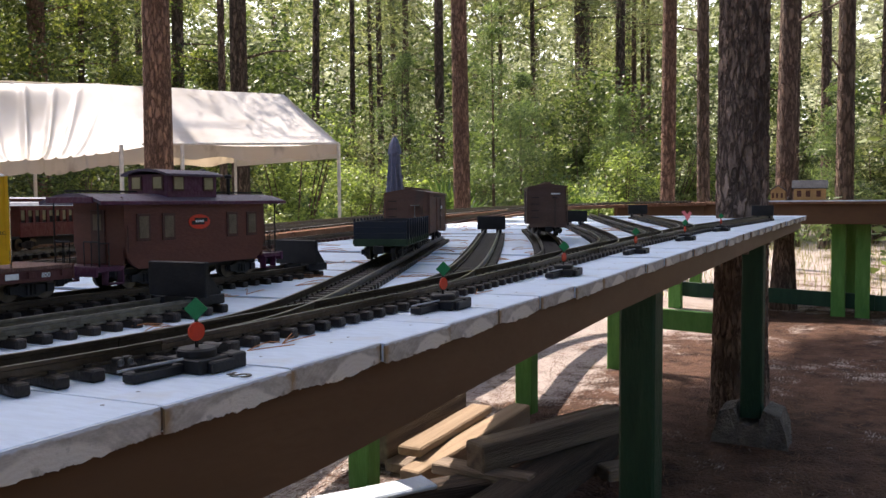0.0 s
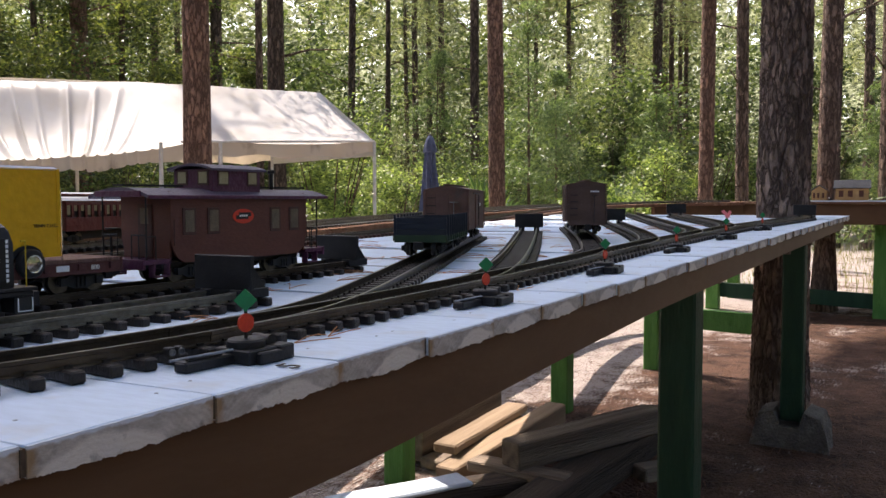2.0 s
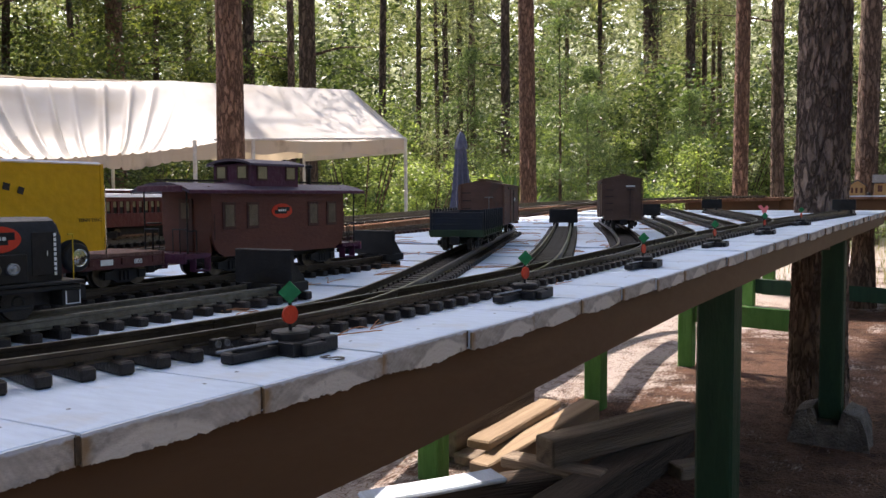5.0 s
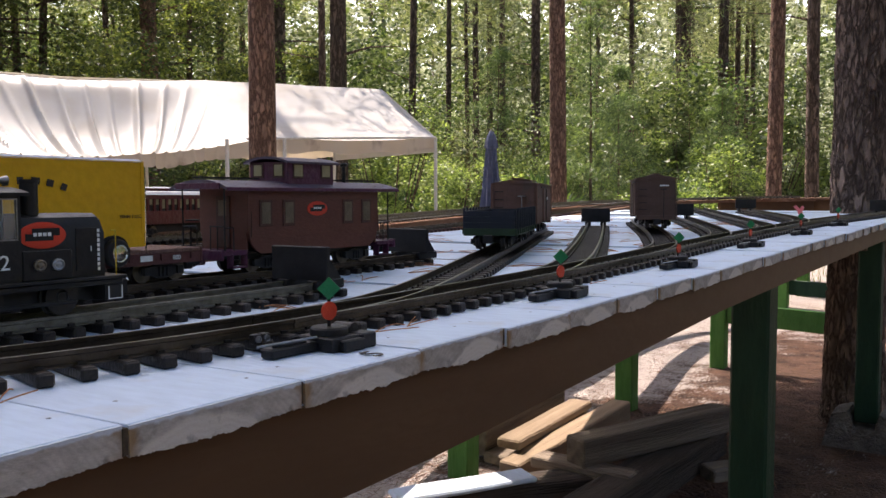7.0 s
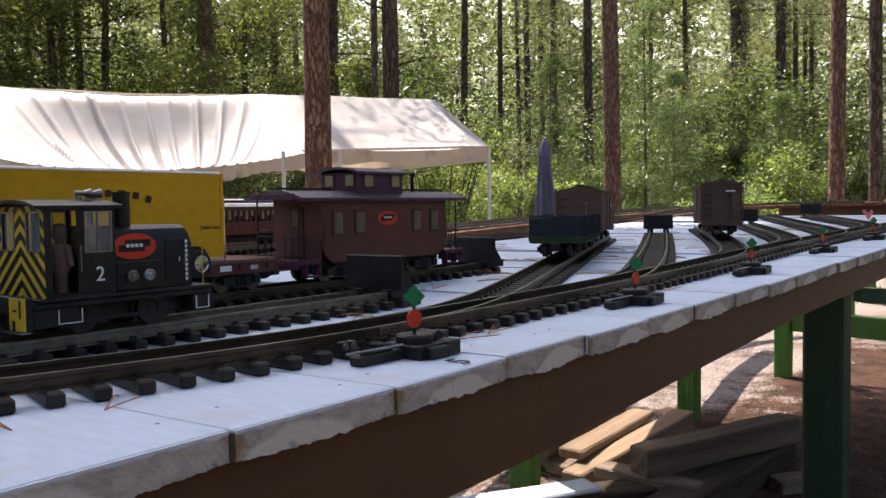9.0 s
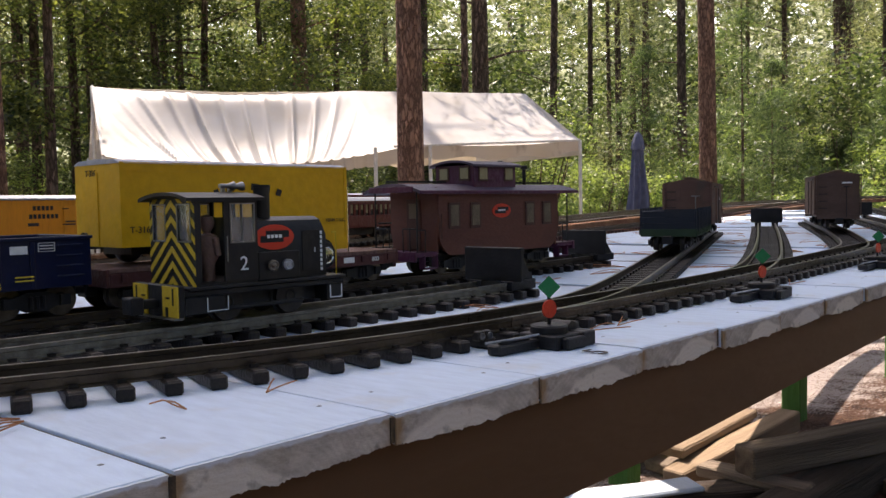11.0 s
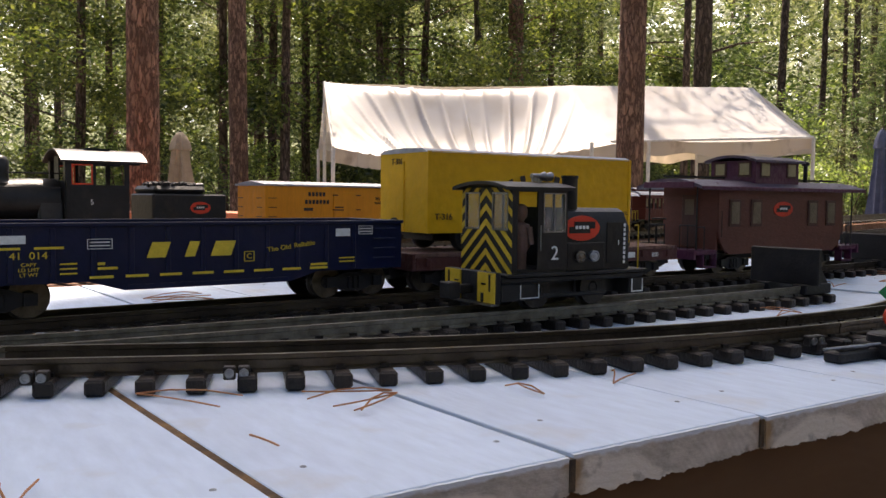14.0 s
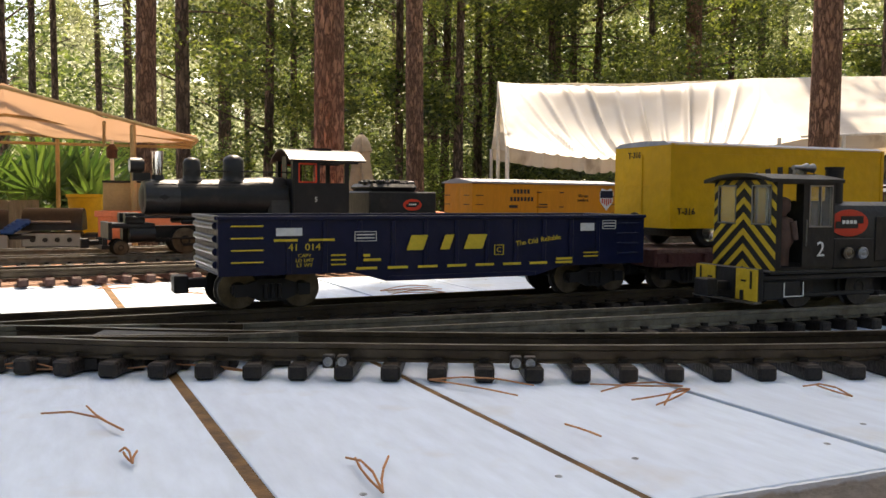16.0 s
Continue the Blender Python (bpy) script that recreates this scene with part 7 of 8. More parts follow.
def palmetto(x, y, size, seed, z=None):
    ob = thing("palmetto", pose(x, y, ground_z(x, y) if z is None else z), "palmetto with bright fan-shaped fronds", "palmetto", "palmettos of the wood")
    g = random.Random(seed)
    for k in range(9):
        a, up = g.uniform(0, 6.28), g.uniform(0.35, 1.0)
        c = Vector((math.cos(a) * size * (1.1 - up) * 0.9, math.sin(a) * size * (1.1 - up) * 0.9, size * (0.35 + 0.65 * up)))
        bm = bmesh.new()
        tube(bm, (0, 0, 0), c, 0.012 * size + 0.003, 0.006, 5)
        part("stalk", bm, M_PALM, ob)
        bm = bmesh.new()
        fr = Matrix.Translation(c) @ Matrix.Rotation(a, 4, "Z") @ Matrix.Rotation(-radians(20 + 60 * up), 4, "Y")
        for j in range(17):
            b = radians(-118 + 236 * j / 16)
            ln = size * 0.62 * (0.75 + 0.25 * math.cos(b)) * g.uniform(0.9, 1.05)
            tip = Vector((math.cos(b) * ln, math.sin(b) * ln, -0.10 * ln))
            mid, nrm = tip * 0.5 + Vector((0, 0, 0.03 * ln)), Vector((-math.sin(b), math.cos(b), 0.0)) * ln * 0.055
            vs = [bm.verts.new(fr @ p) for p in (Vector((0, 0, 0)), mid + nrm, tip, mid - nrm)]
            bm.faces.new(vs)
        part("frond", bm, M_PALM, ob)


g = random.Random(5)
# bright undergrowth on the far side of the clearing
for k in range(30):
    a, d = radians(-6 + 44 * (k + g.random()) / 30), g.uniform(13.5, 21)
    if a < radians(13):                              # the clearing runs on between the pines
        d += 9
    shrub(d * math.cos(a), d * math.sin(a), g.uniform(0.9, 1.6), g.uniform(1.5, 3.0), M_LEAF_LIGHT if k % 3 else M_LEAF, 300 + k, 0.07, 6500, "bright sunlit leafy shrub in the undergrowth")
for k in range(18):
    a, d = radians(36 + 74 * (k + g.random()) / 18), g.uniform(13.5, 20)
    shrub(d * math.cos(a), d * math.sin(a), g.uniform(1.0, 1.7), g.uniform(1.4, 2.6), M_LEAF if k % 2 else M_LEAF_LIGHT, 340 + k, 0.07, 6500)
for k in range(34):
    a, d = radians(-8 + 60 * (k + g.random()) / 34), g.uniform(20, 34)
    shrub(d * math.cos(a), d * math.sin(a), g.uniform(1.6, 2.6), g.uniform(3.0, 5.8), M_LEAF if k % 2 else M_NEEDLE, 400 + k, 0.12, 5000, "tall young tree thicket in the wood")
# dense oaks closing the wood on its near side
for k, (x, y, h, r) in enumerate(((9.3, 15.2, 7.5, 2.6), (7.0, 15.8, 8.5, 2.8), (5.6, 13.6, 7.0, 2.2), (4.4, 17.0, 8.0, 2.6), (2.6, 15.5, 7.5, 2.4), (12.6, 17.5, 8.5, 2.8), (8.6, 19.5, 9, 3.0), (14.9, 18.6, 8, 2.6), (13.8, 13.2, 4.2, 1.6), (5.0, 19.5, 9.0, 3.0), (12.3, 15.9, 8.2, 2.6), (10.2, 17.4, 9.0, 2.8), (14.0, 16.6, 8.0, 2.4), (8.3, 14.9, 7.6, 2.4))):
    oak(x, y, h, r, 500 + k)
for k, (x, y, s) in enumerate(((12.6, 6.1, 0.95), (14.4, 7.4, 0.9), (13.9, 4.4, 0.95), (10.9, 9.6, 0.8), (12.6, 8.9, 0.85))):
    palmetto(x, y, s, 600 + k)
for k, (x, y, s) in enumerate(((-1.05, 10.6, 1.15), (-0.45, 10.8, 1.1), (-1.7, 10.8, 1.2), (-0.7, 11.4, 1.25))):
    palmetto(x, y, s, 640 + k)

# young pines with soft drooping needles
def sapling(x, y, h, r, seed):
    z = ground_z(x, y)
    ob = thing("young_pine", pose(x, y, z), "young pine with soft green needle branches", "young pine", "young pines of the wood")
    trunk_mesh("trunk", 0.035, h, (0.006, 0.004), M_BARK_FAR, ob, 7, 10, seed, 0.05, 0.2)
    q = random.Random(seed)
    blobs = []
    for k in range(46):
        t = q.uniform(0.08, 1.0)
        a, d = q.uniform(0, 6.28), r * (1.05 - t) * q.uniform(0.3, 1.0)
        s = 0.10 + 0.16 * (1.1 - t)
        blobs.append((d * math.cos(a), d * math.sin(a), h * t, r * s * 1.5, r * s * 1.5, r * s * 0.8, 130))
    leaf_mesh("needles", blobs, 0.15, seed + 2, ob, M_SAPLING, 0.09, 0.8)


for k, (x, y, h, r) in enumerate(((13.6, 5.7, 4.4, 1.3), (16.6, 6.4, 3.6, 1.2), (17.0, 4.4, 3.0, 1.2), (17.5, 9.8, 4.6, 1.3), (16.8, 0.4, 3.0, 1.1))):
    sapling(x, y, h, r, 820 + k)


# the wood going on far off: a self-lit sheet, its light painted in
def distance_mat():
    m = bpy.data.materials.new("self_lit_far_wood")
    m.use_nodes = True
    n, l = m.node_tree.nodes, m.node_tree.links
    n.remove(n["Principled BSDF"])
    tc = n.new("ShaderNodeTexCoord")

    def cloud(scale, detail, stretch, rough=0.6):
        mp, z = n.new("ShaderNodeMapping"), n.new("ShaderNodeTexNoise")
        mp.inputs["Scale"].default_value = stretch
        l.new(tc.outputs["Object"], mp.inputs["Vector"])
        l.new(mp.outputs[0], z.inputs["Vector"])
        z.inputs["Scale"].default_value, z.inputs["Detail"].default_value, z.inputs["Roughness"].default_value = scale, detail, rough
        return z.outputs["Fac"]

    def ramp(src, lo, hi):
        r = n.new("ShaderNodeMapRange")
        r.inputs["From Min"].default_value, r.inputs["From Max"].default_value = lo, hi
        l.new(src, r.inputs["Value"])
        return r.outputs[0]

    def blend(fac, a, c):
        mx = n.new("ShaderNodeMix")
        mx.data_type = "RGBA"
        l.new(fac, mx.inputs["Factor"])
        for key, val in (("A", a), ("B", c)):
            if isinstance(val, tuple):
                mx.inputs[key].default_value = (*val, 1)
            else:
                l.new(val, mx.inputs[key])
        return mx.outputs["Result"]

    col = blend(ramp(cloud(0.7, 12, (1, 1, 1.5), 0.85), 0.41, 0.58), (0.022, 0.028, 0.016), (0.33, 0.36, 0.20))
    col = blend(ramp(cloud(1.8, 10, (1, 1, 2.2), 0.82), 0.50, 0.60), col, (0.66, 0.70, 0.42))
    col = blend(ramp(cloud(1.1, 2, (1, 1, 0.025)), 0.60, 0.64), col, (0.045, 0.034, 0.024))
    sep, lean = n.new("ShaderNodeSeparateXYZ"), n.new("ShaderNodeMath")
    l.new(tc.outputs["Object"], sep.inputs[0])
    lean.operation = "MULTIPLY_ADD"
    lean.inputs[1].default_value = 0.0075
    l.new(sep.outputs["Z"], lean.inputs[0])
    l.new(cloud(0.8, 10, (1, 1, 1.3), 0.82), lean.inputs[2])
    # bright sky gaps are painted in, more of them higher up
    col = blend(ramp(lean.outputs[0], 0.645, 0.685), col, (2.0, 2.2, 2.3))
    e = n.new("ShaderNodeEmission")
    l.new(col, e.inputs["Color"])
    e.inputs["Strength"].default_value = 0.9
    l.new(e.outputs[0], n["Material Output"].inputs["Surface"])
    return m


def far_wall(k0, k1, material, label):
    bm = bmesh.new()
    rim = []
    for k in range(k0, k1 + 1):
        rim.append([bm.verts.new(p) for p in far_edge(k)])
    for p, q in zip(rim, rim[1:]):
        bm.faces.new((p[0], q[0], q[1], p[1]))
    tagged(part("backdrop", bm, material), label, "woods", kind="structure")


def far_edge(k):
    a = radians(k)
    d = 70 + 2.5 * noise.noise((math.cos(a) * 9, math.sin(a) * 9, 0))
    open_sky = max(0.0, 1 - abs(k - 97) / 18)
    top = 21 - 13 * open_sky + 6 * noise.noise((math.cos(a) * 14, math.sin(a) * 14, 5)) + 2.5 * noise.noise((math.cos(a) * 70, math.sin(a) * 70, 2))
    return [(d * math.cos(a), d * math.sin(a), z) for z in (-3.0, top)]


far_wall(-32, 138, distance_mat(), "self-lit backdrop of hazy olive-green wood closing the view far off")
# unseen dark sheet added behind the viewer to cut stray light
far_wall(138, 328, surf("rear_light_screen", (0.03, 0.045, 0.018), (0.07, 0.095, 0.04), 0.6, 0.95), "unseen dark green screen closing the clearing behind")
pine(11.1, 9.6, 0.14, 11, (0.004, 0.003), M_BARK_FAR, 2.0, R2, 881, 10, 16, 0.2, 1500, low=4, base=0.5)

# far woods behind everything
gg = np.random.default_rng(3)
far_blobs = []
for k in range(300):
    a, d = radians(gg.uniform(-14, 125)), gg.uniform(36, 62)
    if (a > radians(80) or a < radians(13)) and k % 3:
        continue
    far_blobs.append((d * math.cos(a), d * math.sin(a), gg.uniform(-0.5, 9.0), gg.uniform(1.8, 3.6), gg.uniform(1.8, 3.6), gg.uniform(1.0, 2.6), 820))
high = [(d * math.cos(a), d * math.sin(a), gg.uniform(6.5, 17), 2.6, 2.6, 1.1, 560) for a, d in zip(np.radians(gg.uniform(-8, 84, 170)), gg.uniform(28, 52, 170))]
tagged(leaf_mesh("far_pine_crowns", high, 0.42, 78, None, M_NEEDLE, 0.16, 0.6), "sunlit needle crowns of the distant pines", "woods", kind="stuff")
for k in range(160):
    a, d = radians(gg.uniform(6, 98)), gg.uniform(34, 52)
    far_blobs.append((d * math.cos(a), d * math.sin(a), gg.uniform(0, 15), 3.2, 3.2, 2.0, 300))
tagged(leaf_mesh("far_woods", far_blobs, 0.27, 77, None, M_LEAF, 0.5, 0.5), "hazy green foliage of the distant wood", "woods", kind="stuff")
# unseen pines added behind and beside the viewer, roofing over part of the sky
for k, (x, y) in enumerate(((-2.6, -2.6), (0.9, -3.6), (4.6, -3.2), (-4.2, 1.6), (7.5, -2.8), (-3.2, 5.2))):
    pine(x, y, 0.28, 12.5, (0, 0), M_BARK_RED, 3.3, R1, 760 + k, 12, 14, 0.34, 2200)
# unseen trees added behind the viewer close the clearing and cut stray light
for k in range(16):
    a = radians(130 + 215 * k / 15)
    d = 11 + 3 * (k % 3)
    pine(d * math.cos(a), d * math.sin(a), 0.26, 13, (0, 0), M_BARK_FAR, 2.6, R2, 700 + k, 8, 8, 0.3, 1200)
    shrub(d * 1.15 * math.cos(a + 0.1), d * 1.15 * math.sin(a + 0.1), 2.2, 3.2, M_LEAF, 740 + k, 0.22, 1500)

# grass beyond the far deck, needles and twigs on ground and deck
gv = np.random.default_rng(8)


def blades(name, n, place, ln, wd, material, label, category, seed, upright=0.0):
    r = np.random.default_rng(seed)
    V, Fc = [], []
    for i in range(n):
        x, y, z = place(r)
        a, l = r.uniform(0, 6.28), ln * r.uniform(0.5, 1.3)
        d = np.array([math.cos(a) * (1 - upright), math.sin(a) * (1 - upright), upright * r.uniform(0.6, 1.0) + 0.02])
        s = np.array([-math.sin(a), math.cos(a), 0]) * wd
        b = r.uniform(-0.1, 0.1) * l
        p, q, e = np.array([x, y, z]), np.array([x, y, z]) + d * l * 0.5 + s / wd * b * 0.3, np.array([x, y, z]) + d * l
        k = len(V)
        V += [p - s, p + s, q + s, q - s, e + s * 0.3, e - s * 0.3]
        Fc += [(k, k + 1, k + 2, k + 3), (k + 3, k + 2, k + 4, k + 5)]
    me = bpy.data.meshes.new(name)
    me.from_pydata([tuple(v) for v in V], [], Fc)
    me.materials.append(material)
    return tagged(new(name, me), label, category, kind="stuff")


def on_ground(x0, x1, y0, y1, up=0.004):
    def f(r):
        x, y = r.uniform(x0, x1), r.uniform(y0, y1)
        return x, y, ground_z(x, y) + up
    return f


blades("needle_litter", 26000, on_ground(1.8, 9.0, -1.6, 3.4), 0.075, 0.0014, M_BROWN_NEEDLE, "fallen brown pine needles on the forest floor", "pine needles", 1)
blades("grass", 6000, on_ground(9.3, 22, -4.0, 4.0, 0), 0.15, 0.004, M_GRASS, "sunlit dry grass tufts beyond the far deck", "grass", 2, 0.85)


def on_shelf(r):
    p = line[r.integers(4, len(line) - 20)]
    return p.x + r.uniform(-0.1, 0.1), p.y + r.uniform(-0.12, 0.3), p.z + 0.0


blades("shelf_needles", 1500, on_shelf, 0.10, 0.0011, M_STRAW, "pine needles caught on the rear shelf", "pine needles", 3)


# single pine-needle bundles lying on the white boards
def needle_bundle(x, y, turn, ln, spread=0.16, n=3, z=None):
    ob = thing("pine_needle_bundle", pose(x, y, (rise(x) if z is None else z) + 0.0012, 0, 0, turn), "fallen russet pine needle bundle on a white board", "pine needle", "pine needles on the deck")
    for k in range(n):
        a = (k - (n - 1) / 2) * spread
        bm = bmesh.new()
        p = [Vector((ln * t * math.cos(a + 0.25 * t * (k % 2 - 0.5)), ln * t * math.sin(a + 0.25 * t * (k % 2 - 0.5)), 0.0012 + 0.004 * math.sin(t * 3) * (k % 2))) for t in (0, 0.33, 0.66, 1)]
        for u, v in zip(p, p[1:]):
            tube(bm, u, v, 0.0006, 0.0005, 5)
        part("needle", bm, M_STRAW, ob)


def place_bundles():
    for x, y, t, ln, n in ((-0.329, 0.173, 118, 0.06, 2), (-0.327, 0.117, 98, 0.018, 3), (-0.239, 0.044, 85, 0.046, 3), (-0.122, 0.106, -72, 0.026, 1), (-0.011, 0.149, 209, 0.05, 3), (-0.01, 0.157, 165, 0.056, 2), (-0.148, 0.228, -49, 0.066, 2), (0.066, 0.1, 95, 0.03, 2),
                           (-0.243, 0.287, 142, 0.09, 2), (-0.361, 0.34, 148, 0.05, 3),
                           (0.125, 0.10, 35, 0.04, 2), (0.52, 0.075, 20, 0.06, 3), (0.475, 0.08, -10, 0.05, 2), (0.98, 0.085, 12, 0.06, 2), (0.5, 0.245, 20, 0.06, 3), (0.56, 0.255, 100, 0.05, 2),
                           (0.78, 0.42, 0, 0.06, 3), (0.85, 0.40, 30, 0.07, 2), (-0.34, 0.85, 10, 0.05, 3), (-0.25, 0.78, -30, 0.06, 3), (-0.02, 0.72, 15, 0.08, 3), (0.05, 0.68, 170, 0.07, 2)):
        needle_bundle(x, y, t, ln, 0.16, n)
    g = random.Random(17)
    for k in range(95):
        x = g.uniform(0.95, 3.4)
        y = g.uniform(0.24 + max(0, x - 1.9) * 0.1, back_y(x) - 0.03)
        needle_bundle(x, y, g.uniform(0, 360), g.uniform(0.05, 0.11), 0.14, g.choice((2, 3)))


place_bundles()

# ---- white tent ----
def tent():
    ob = thing("party_tent", pose(0, 0, 0), "white tarpaulin tent with a sagging, wrinkled roof on white poles", "tent")
    # plan: near eave from the far left corner to the right end, ridge behind it
    EL, ER = Vector((4.11, 8.67, 0.70)), Vector((9.42, 6.09, 0.93))
    RL, RR = Vector((4.67, 10.07, 1.64)), Vector((10.12, 7.53, 1.74))
    BL, BR = Vector((5.25, 11.5, 0.85)), Vector((10.6, 8.9, 0.93))
    nx, ny = 420, 30

    def sheet(e0, e1, r0, r1, sag):
        bm = bmesh.new()
        grid = []
        for i in range(nx + 1):
            u = i / nx
            # the roof between the first two frames has sunk
            s = max(0.0, math.sin(math.pi * min(1.0, u / 0.56))) if u < 0.56 else 0.0
            row = []
            for j in range(ny + 1):
                v = j / ny
                e, r = e0.lerp(e1, u), r0.lerp(r1, u)
                p = e.lerp(r, v)
                p.z -= sag * s * (0.34 * math.sin(math.pi * min(1, v + 0.12)) + 0.015 * v + 0.05)
                # taut creases fan out from the hollow towards the ridge
                c = (u - 0.30) / (0.45 + 0.55 * v)
                fold = (0.5 + 0.5 * math.cos(c * 112 + 2.6 * noise.noise((c * 9, 0, 3)))) ** 6
                wr = (fold - 0.2) * 0.06 * min(1, s * 1.6) * sag * (0.35 + 0.65 * noise.noise((c * 14, v * 1.5, 7)) + 0.3) * math.sin(math.pi * min(1, 0.1 + 0.9 * v)) ** 0.5
                p.z += wr + 0.010 * noise.noise((u * 9, v * 4, 1)) + 0.004 * noise.noise((u * 60, v * 20, 5))
                p.y -= 0.6 * wr
                p.z -= 0.05 * math.sin(math.pi * v) * (1 - s) + 0.04 * (1 - v) * abs(math.sin(u * math.pi * 3)) * (1 - s * 0.5)
                row.append(bm.verts.new(p))
            grid.append(row)
        for i in range(nx):
            for j in range(ny):
                bm.faces.new((grid[i][j], grid[i + 1][j], grid[i + 1][j + 1], grid[i][j + 1]))
        edge_line = [tuple(row[0].co) for row in grid]
        part("roof_sheet", bm, M_TENT, ob, "white tarpaulin slope", 60)
        # valance hanging from the eave
        bm = bmesh.new()
        rim = [bm.verts.new(p) for p in edge_line]
        low = []
        for i in range(nx + 1):
            p, q = rim[i].co.copy(), i * 0.214
            p.z -= 0.16 + 0.015 * math.sin(q * 0.55) + 0.03 * noise.noise((q * 0.21, 2, 0))
            p += Vector((0.02 * math.sin(q * 0.8), 0.02 * math.cos(q * 0.7), 0))
            low.append(bm.verts.new(p))
        for i in range(nx):
            bm.faces.new((low[i], low[i + 1], rim[i + 1], rim[i]))
        part("valance", bm, M_VALANCE, ob, "stained cream valance", 60)

    sheet(EL, ER, RL, RR, 1.0)
    sheet(BL, BR, RL, RR, 0.6)
    bm = bmesh.new()
    vs = [bm.verts.new(p) for p in (ER, RR, BR)]
    bm.faces.new(vs)
    lo = [bm.verts.new(p - Vector((0, 0, 0.2))) for p in (ER, BR)]
    bm.faces.new((vs[0], vs[2], lo[1], lo[0]))
    part("end_flap", bm, M_TENT, ob)
    for p in (EL, EL.lerp(ER, 0.52), EL.lerp(ER, 0.64), ER, BL, BL.lerp(BR, 0.5), BR, RL):
        gz = ground_z(p.x, p.y)
        T("pole", M_POLE, ob, ((p.x, p.y, gz - 0.03), (p.x, p.y, p.z - 0.005), 0.024), n=10)
    T("ridge_pole", M_POLE, ob, (tuple(RL.lerp(RR, 0.55) - Vector((0, 0, 0.04))), tuple(RR - Vector((0, 0, 0.04))), 0.02), n=8)
    T("eave_pole", M_POLE, ob, (tuple(EL.lerp(ER, 0.56)), tuple(ER), 0.016), n=8)
    T("rafter_pole", M_POLE, ob, (tuple(EL), tuple(RL), 0.018), n=8)


tent()


# ---- closed parasols ----
def parasol(x, y, tip, hem, r, material, label):
    z = ground_z(x, y)
    ob = thing("closed_parasol", pose(x, y, z), label, "parasol", "closed parasols")
    T("pole", M_POLE, ob, ((0, 0, 0), (0, 0, tip - z), 0.02), n=8)
    bm = bmesh.new()
    n, drop = 96, tip - hem
    # folded cloth: a small vent cap above, long hanging pleats below
    prof = [(0.0, 0.02, 0.0), (0.03, 0.045, 0.05), (0.10, 0.075, 0.12), (0.17, 0.088, 0.2), (0.175, 0.070, 0.2), (0.3, 0.080, 0.36), (0.6, 0.122, 0.44), (0.85, 0.155, 0.48), (1.0, 0.172, 0.5)]
    rings = []
    for t, q0, fold in prof:
        ring = []
        for k in range(n):
            a = 2 * math.pi * k / n
            ph = a * 4 + 0.7 * math.sin(a * 3 + t) + 0.25 * t
            q = q0 * r / 0.15 * (1 - fold * abs(math.sin(ph)) ** 0.7)
            ring.append(bm.verts.new((q * math.cos(a), q * math.sin(a), tip - z - drop * t - 0.03 * t * math.cos(a * 4))))
        rings.append(ring)
    for a, b in zip(rings, rings[1:]):
        for k in range(n):
            bm.faces.new((a[k], a[(k + 1) % n], b[(k + 1) % n], b[k]))
    part("canopy", bm, material, ob, "", 22)
    bm = bmesh.new()
    lathe(bm, [(0.012, tip - z - 0.02), (0.020, tip - z + 0.004), (0.012, tip - z + 0.018), (0.003, tip - z + 0.024)], (0, 0, 0), "z", 10)
    part("finial", bm, M_WHEEL, ob, "", 40)
    bm = bmesh.new()
    lathe(bm, [(0.22, 0.0), (0.22, 0.05), (0.05, 0.09), (0.03, 0.25)], (0, 0, 0), "z", 18)
    part("base", bm, M_CONCRETE, ob, "", 40)


parasol(9.3, 5.15, 0.96, -0.28, 0.165, M_NAVY, "closed navy blue parasol on a pole")
parasol(2.55, 9.32, 0.83, -0.32, 0.23, M_BEIGE, "closed beige parasol on a pole")


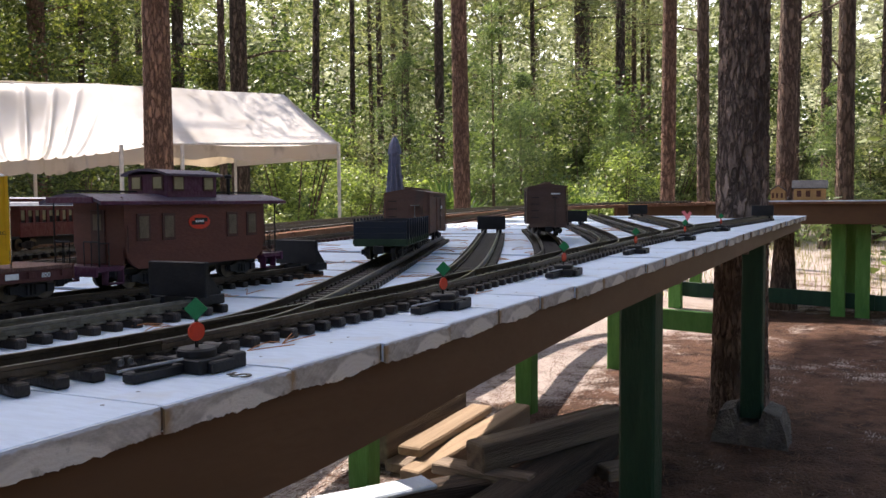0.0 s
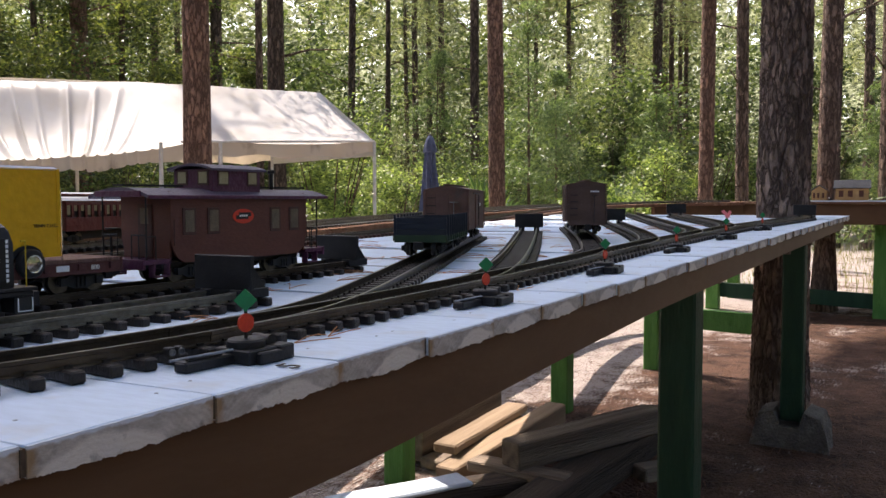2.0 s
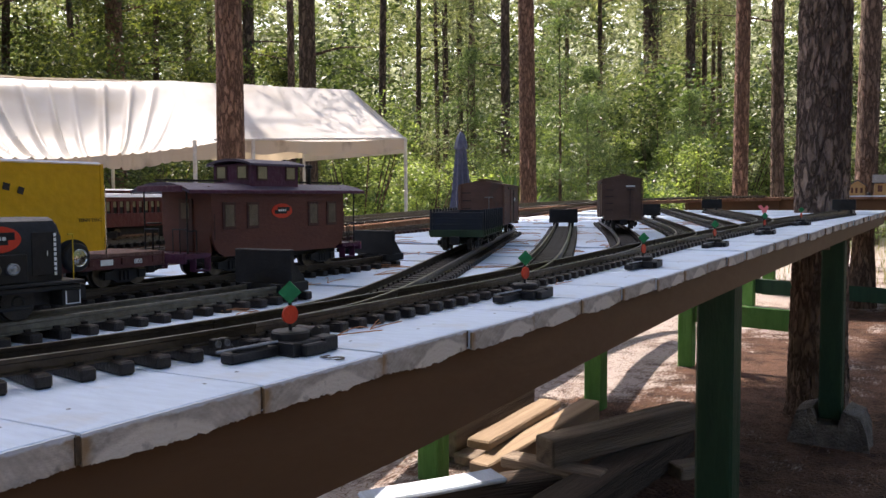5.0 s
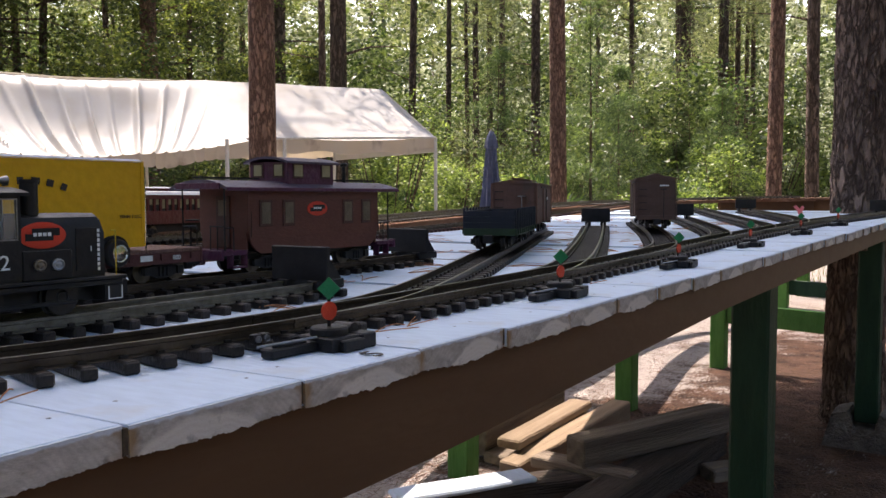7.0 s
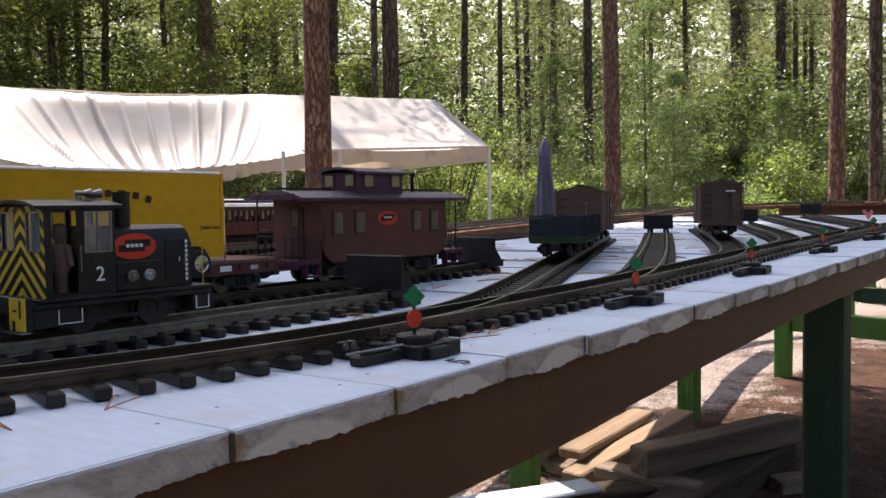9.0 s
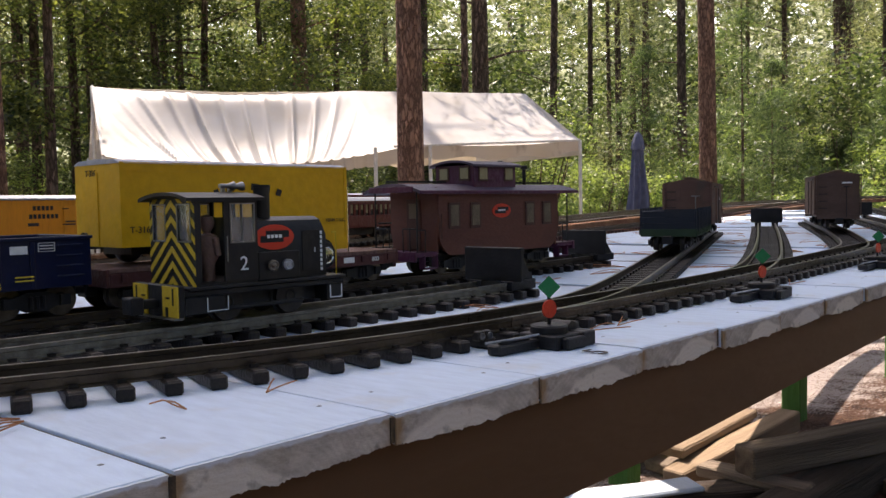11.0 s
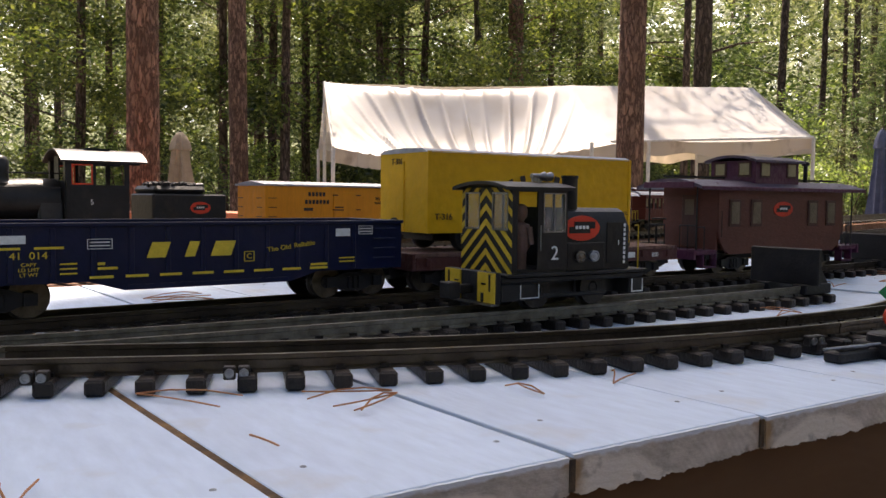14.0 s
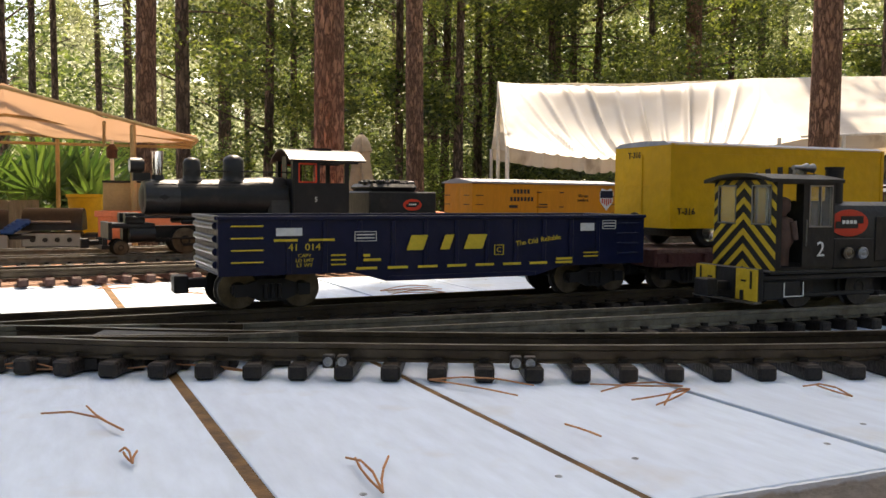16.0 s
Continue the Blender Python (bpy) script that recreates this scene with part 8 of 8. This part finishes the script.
# ---- open canopy, orange table and grills beyond the main line ----
def canopy():
    ob = thing("canopy_shelter", pose(0, 0, 0), "open gable canopy with pale roof sheet and peach underside", "canopy")
    A0, A1 = Vector((-0.93, 6.75, 0.92)), Vector((-1.15, 9.9, 0.78))
    R0, R1 = Vector((0.43, 6.75, 0.585)), Vector((0.72, 9.9, 0.72))
    L0, L1 = Vector((-2.3, 6.75, 0.60)), Vector((-3.0, 9.9, 0.70))
    mt = leaf_mat("canopy_sheet", (0.50, 0.40, 0.33), (0.50, 0.40, 0.33), 0.4, (1.0, 0.75, 0.55))
    for e0, e1 in ((R0, R1), (L0, L1)):
        bm = bmesh.new()
        n = 12
        rows = [[bm.verts.new(A0.lerp(A1, i / n).lerp(e0.lerp(e1, i / n), j / n) - Vector((0, 0, 0.05 * math.sin(math.pi * j / n) + 0.015 * noise.noise((i * 0.9, j * 0.9, 0))))) for j in range(n + 1)] for i in range(n + 1)]
        for i in range(n):
            for j in range(n):
                bm.faces.new((rows[i][j], rows[i + 1][j], rows[i + 1][j + 1], rows[i][j + 1]))
        part("roof_sheet", bm, mt, ob, "", 60)
        for t in (0, 0.5, 1):
            T("rafter", M_TAN, ob, (tuple(A0.lerp(A1, t) - Vector((0, 0, 0.03))), tuple(e0.lerp(e1, t) - Vector((0, 0, 0.03))), 0.016), n=6)
        T("purlin", M_TAN, ob, (tuple(e0 - Vector((0, 0, 0.035))), tuple(e1 - Vector((0, 0, 0.035))), 0.016), (tuple(A0.lerp(e0, 0.5) - Vector((0, 0, 0.09))), tuple(A1.lerp(e1, 0.5) - Vector((0, 0, 0.09))), 0.014), n=6)
        for p in (e0.lerp(A0, 0.35) if e0 is R0 else e0, e1.lerp(A1, 0.75) if e0 is R0 else e1):
            T("leg", M_TAN, ob, ((p.x, p.y, ground_z(p.x, p.y) - 0.02), (p.x, p.y, p.z - 0.05), 0.022), n=8)
    T("tie_bar", M_TAN, ob, ((L1.x, 9.9, 0.66), (R1.x, 9.9, 0.66), 0.018), n=6)


canopy()
tb = thing("long_table", pose(0, 0, 0), "long salmon-orange painted table behind the layout", "table")
x0, y0, x1, y1 = -0.33, 6.62, 2.3, 6.15
d = Vector((x1 - x0, y1 - y0, 0))
tb.matrix_world = Matrix.Translation((x0, y0, 0)) @ Matrix.Rotation(math.atan2(d.y, d.x), 4, "Z")
P("tabletop", M_TABLE, tb, (0, d.length, 0, 0.75, -0.05, -0.005), bev=0.004)
P("apron", M_TABLE, tb, (0.03, d.length - 0.03, 0.02, 0.045, -0.155, -0.0505), (0.03, 0.055, 0.046, 0.72, -0.155, -0.0505))
for u in (0.06, d.length * 0.5, d.length - 0.1):
    for v in (0.05, 0.66):
        P("leg", M_TABLE, tb, (u - 0.045, u + 0.045, v, v + 0.09, GROUND_Z - 0.05, -0.0505), bev=0.004)
cb = thing("tan_cabinet", pose(-0.10, 6.95, -0.005, 0, 0, -8), "tan wooden box with a dark lid on the orange table", "box")
P("body", M_TAN, cb, (-0.15, 0.15, -0.13, 0.13, 0, 0.215), bev=0.004)
P("lid", M_BLACK, cb, (-0.155, 0.155, -0.135, 0.135, 0.2155, 0.232), bev=0.003)
lant = thing("red_lantern", pose(-0.16, 8.6, GROUND_Z - 0.05), "small red lantern on a slim post", "lantern")
T("pole", M_POLE, lant, ((0, 0, 0), (0, 0, 1.62), 0.018), n=8)
bm = bmesh.new()
lathe(bm, [(0.01, 1.44), (0.05, 1.45), (0.05, 1.52), (0.06, 1.525), (0.035, 1.56), (0.01, 1.59)], (0, 0, 0), "z", 14)
part("lamp_body", bm, M_TIE_RED, lant, "", 30)


def grill(x, y, turn, cover=False):
    ob = thing("barbecue_grill", pose(x, y, ground_z(x, y), 0, 0, turn), "black covered barbecue grill on legs", "grill", "grills behind the layout")
    P("cabinet", M_BLACK, ob, (-0.22, 0.22, -0.2, 0.2, 0.12, 0.72), bev=0.01)
    bm = bmesh.new()
    arc = [(0.21 * math.cos(a), 0.74 + 0.20 * math.sin(a)) for a in [math.pi * k / 12 for k in range(13)]]
    prism(bm, arc, "x", -0.25, 0.25)
    part("hood", bm, M_LOCO, ob, "", 35)
    T("handle", M_STEEL, ob, ((-0.16, -0.23, 0.82), (0.16, -0.23, 0.82), 0.011), n=8)
    P("control_panel", M_STEEL, ob, (-0.24, 0.24, -0.235, -0.201, 0.60, 0.72), bev=0.006)
    for k in range(4):
        bm = bmesh.new()
        lathe(bm, [(0.02, -0.262), (0.022, -0.236)], (-0.15 + 0.1 * k, 0, 0.66), "y", 12)
        part("knob", bm, M_BLACK, ob)
    for u in (-1, 1):
        P("side_shelf", M_BLACK, ob, (u * 0.355 - 0.105, u * 0.355 + 0.105, -0.17, 0.17, 0.68, 0.71), bev=0.005)
    for u in (-0.19, 0.19):
        for v in (-0.16, 0.16):
            P("leg", M_BLACK, ob, (u - 0.02, u + 0.02, v - 0.02, v + 0.02, 0, 0.12))


grill(-0.66, 8.3, -6)
grill(-1.28, 8.2, 4)
bm = bmesh.new()
for k in range(5):
    bx(bm, -0.12 + 0.03 * k, 0.0 + 0.03 * k, -0.1, 0.1, 0.0 + 0.02 * k, 0.05 + 0.02 * k, 0.015)
tarp = tagged(part("blue_tarp", bm, surf("blue_tarp", (0.03, 0.10, 0.32), (0.02, 0.07, 0.25), 20, 0.6)), "folded blue tarp hanging between the grills", "tarp")
tarp.matrix_world = pose(-0.97, 8.1, ground_z(-0.97, 8.1) + 0.72)
fn = thing("fence_panel", pose(-1.75, 9.3, ground_z(-1.5, 9.3)), "grey corrugated fence panel behind the grills", "fence panel")
for k in range(26):
    x = k * 0.035
    P("slat", M_FENCE, fn, (x, x + 0.033, -0.012 * (k % 2), 0.012, 0, 1.0), bev=0.002)
bm = bmesh.new()
lathe(bm, [(0.16, 0.0), (0.19, 0.36), (0.205, 0.37), (0.205, 0.40), (0.18, 0.40), (0.15, 0.05)], (0, 0, 0), "z", 20)
tub = tagged(part("yellow_tub", bm, surf("yellow_plastic", (0.62, 0.42, 0.03), (0.55, 0.37, 0.03), 20, 0.5), None, "", 40), "yellow plastic tub on a stand beside the palmettos", "tub")
tub.matrix_world = pose(-0.38, 9.0, -0.28)
bm = bmesh.new()
bx(bm, -0.22, 0.22, -0.22, 0.22, 0, -0.28 - ground_z(-0.38, 9.0), 0.01)
tagged(part("wooden_crate", bm, M_WOOD), "wooden crate carrying a yellow tub", "crate").matrix_world = pose(-0.38, 9.0, ground_z(-0.38, 9.0))
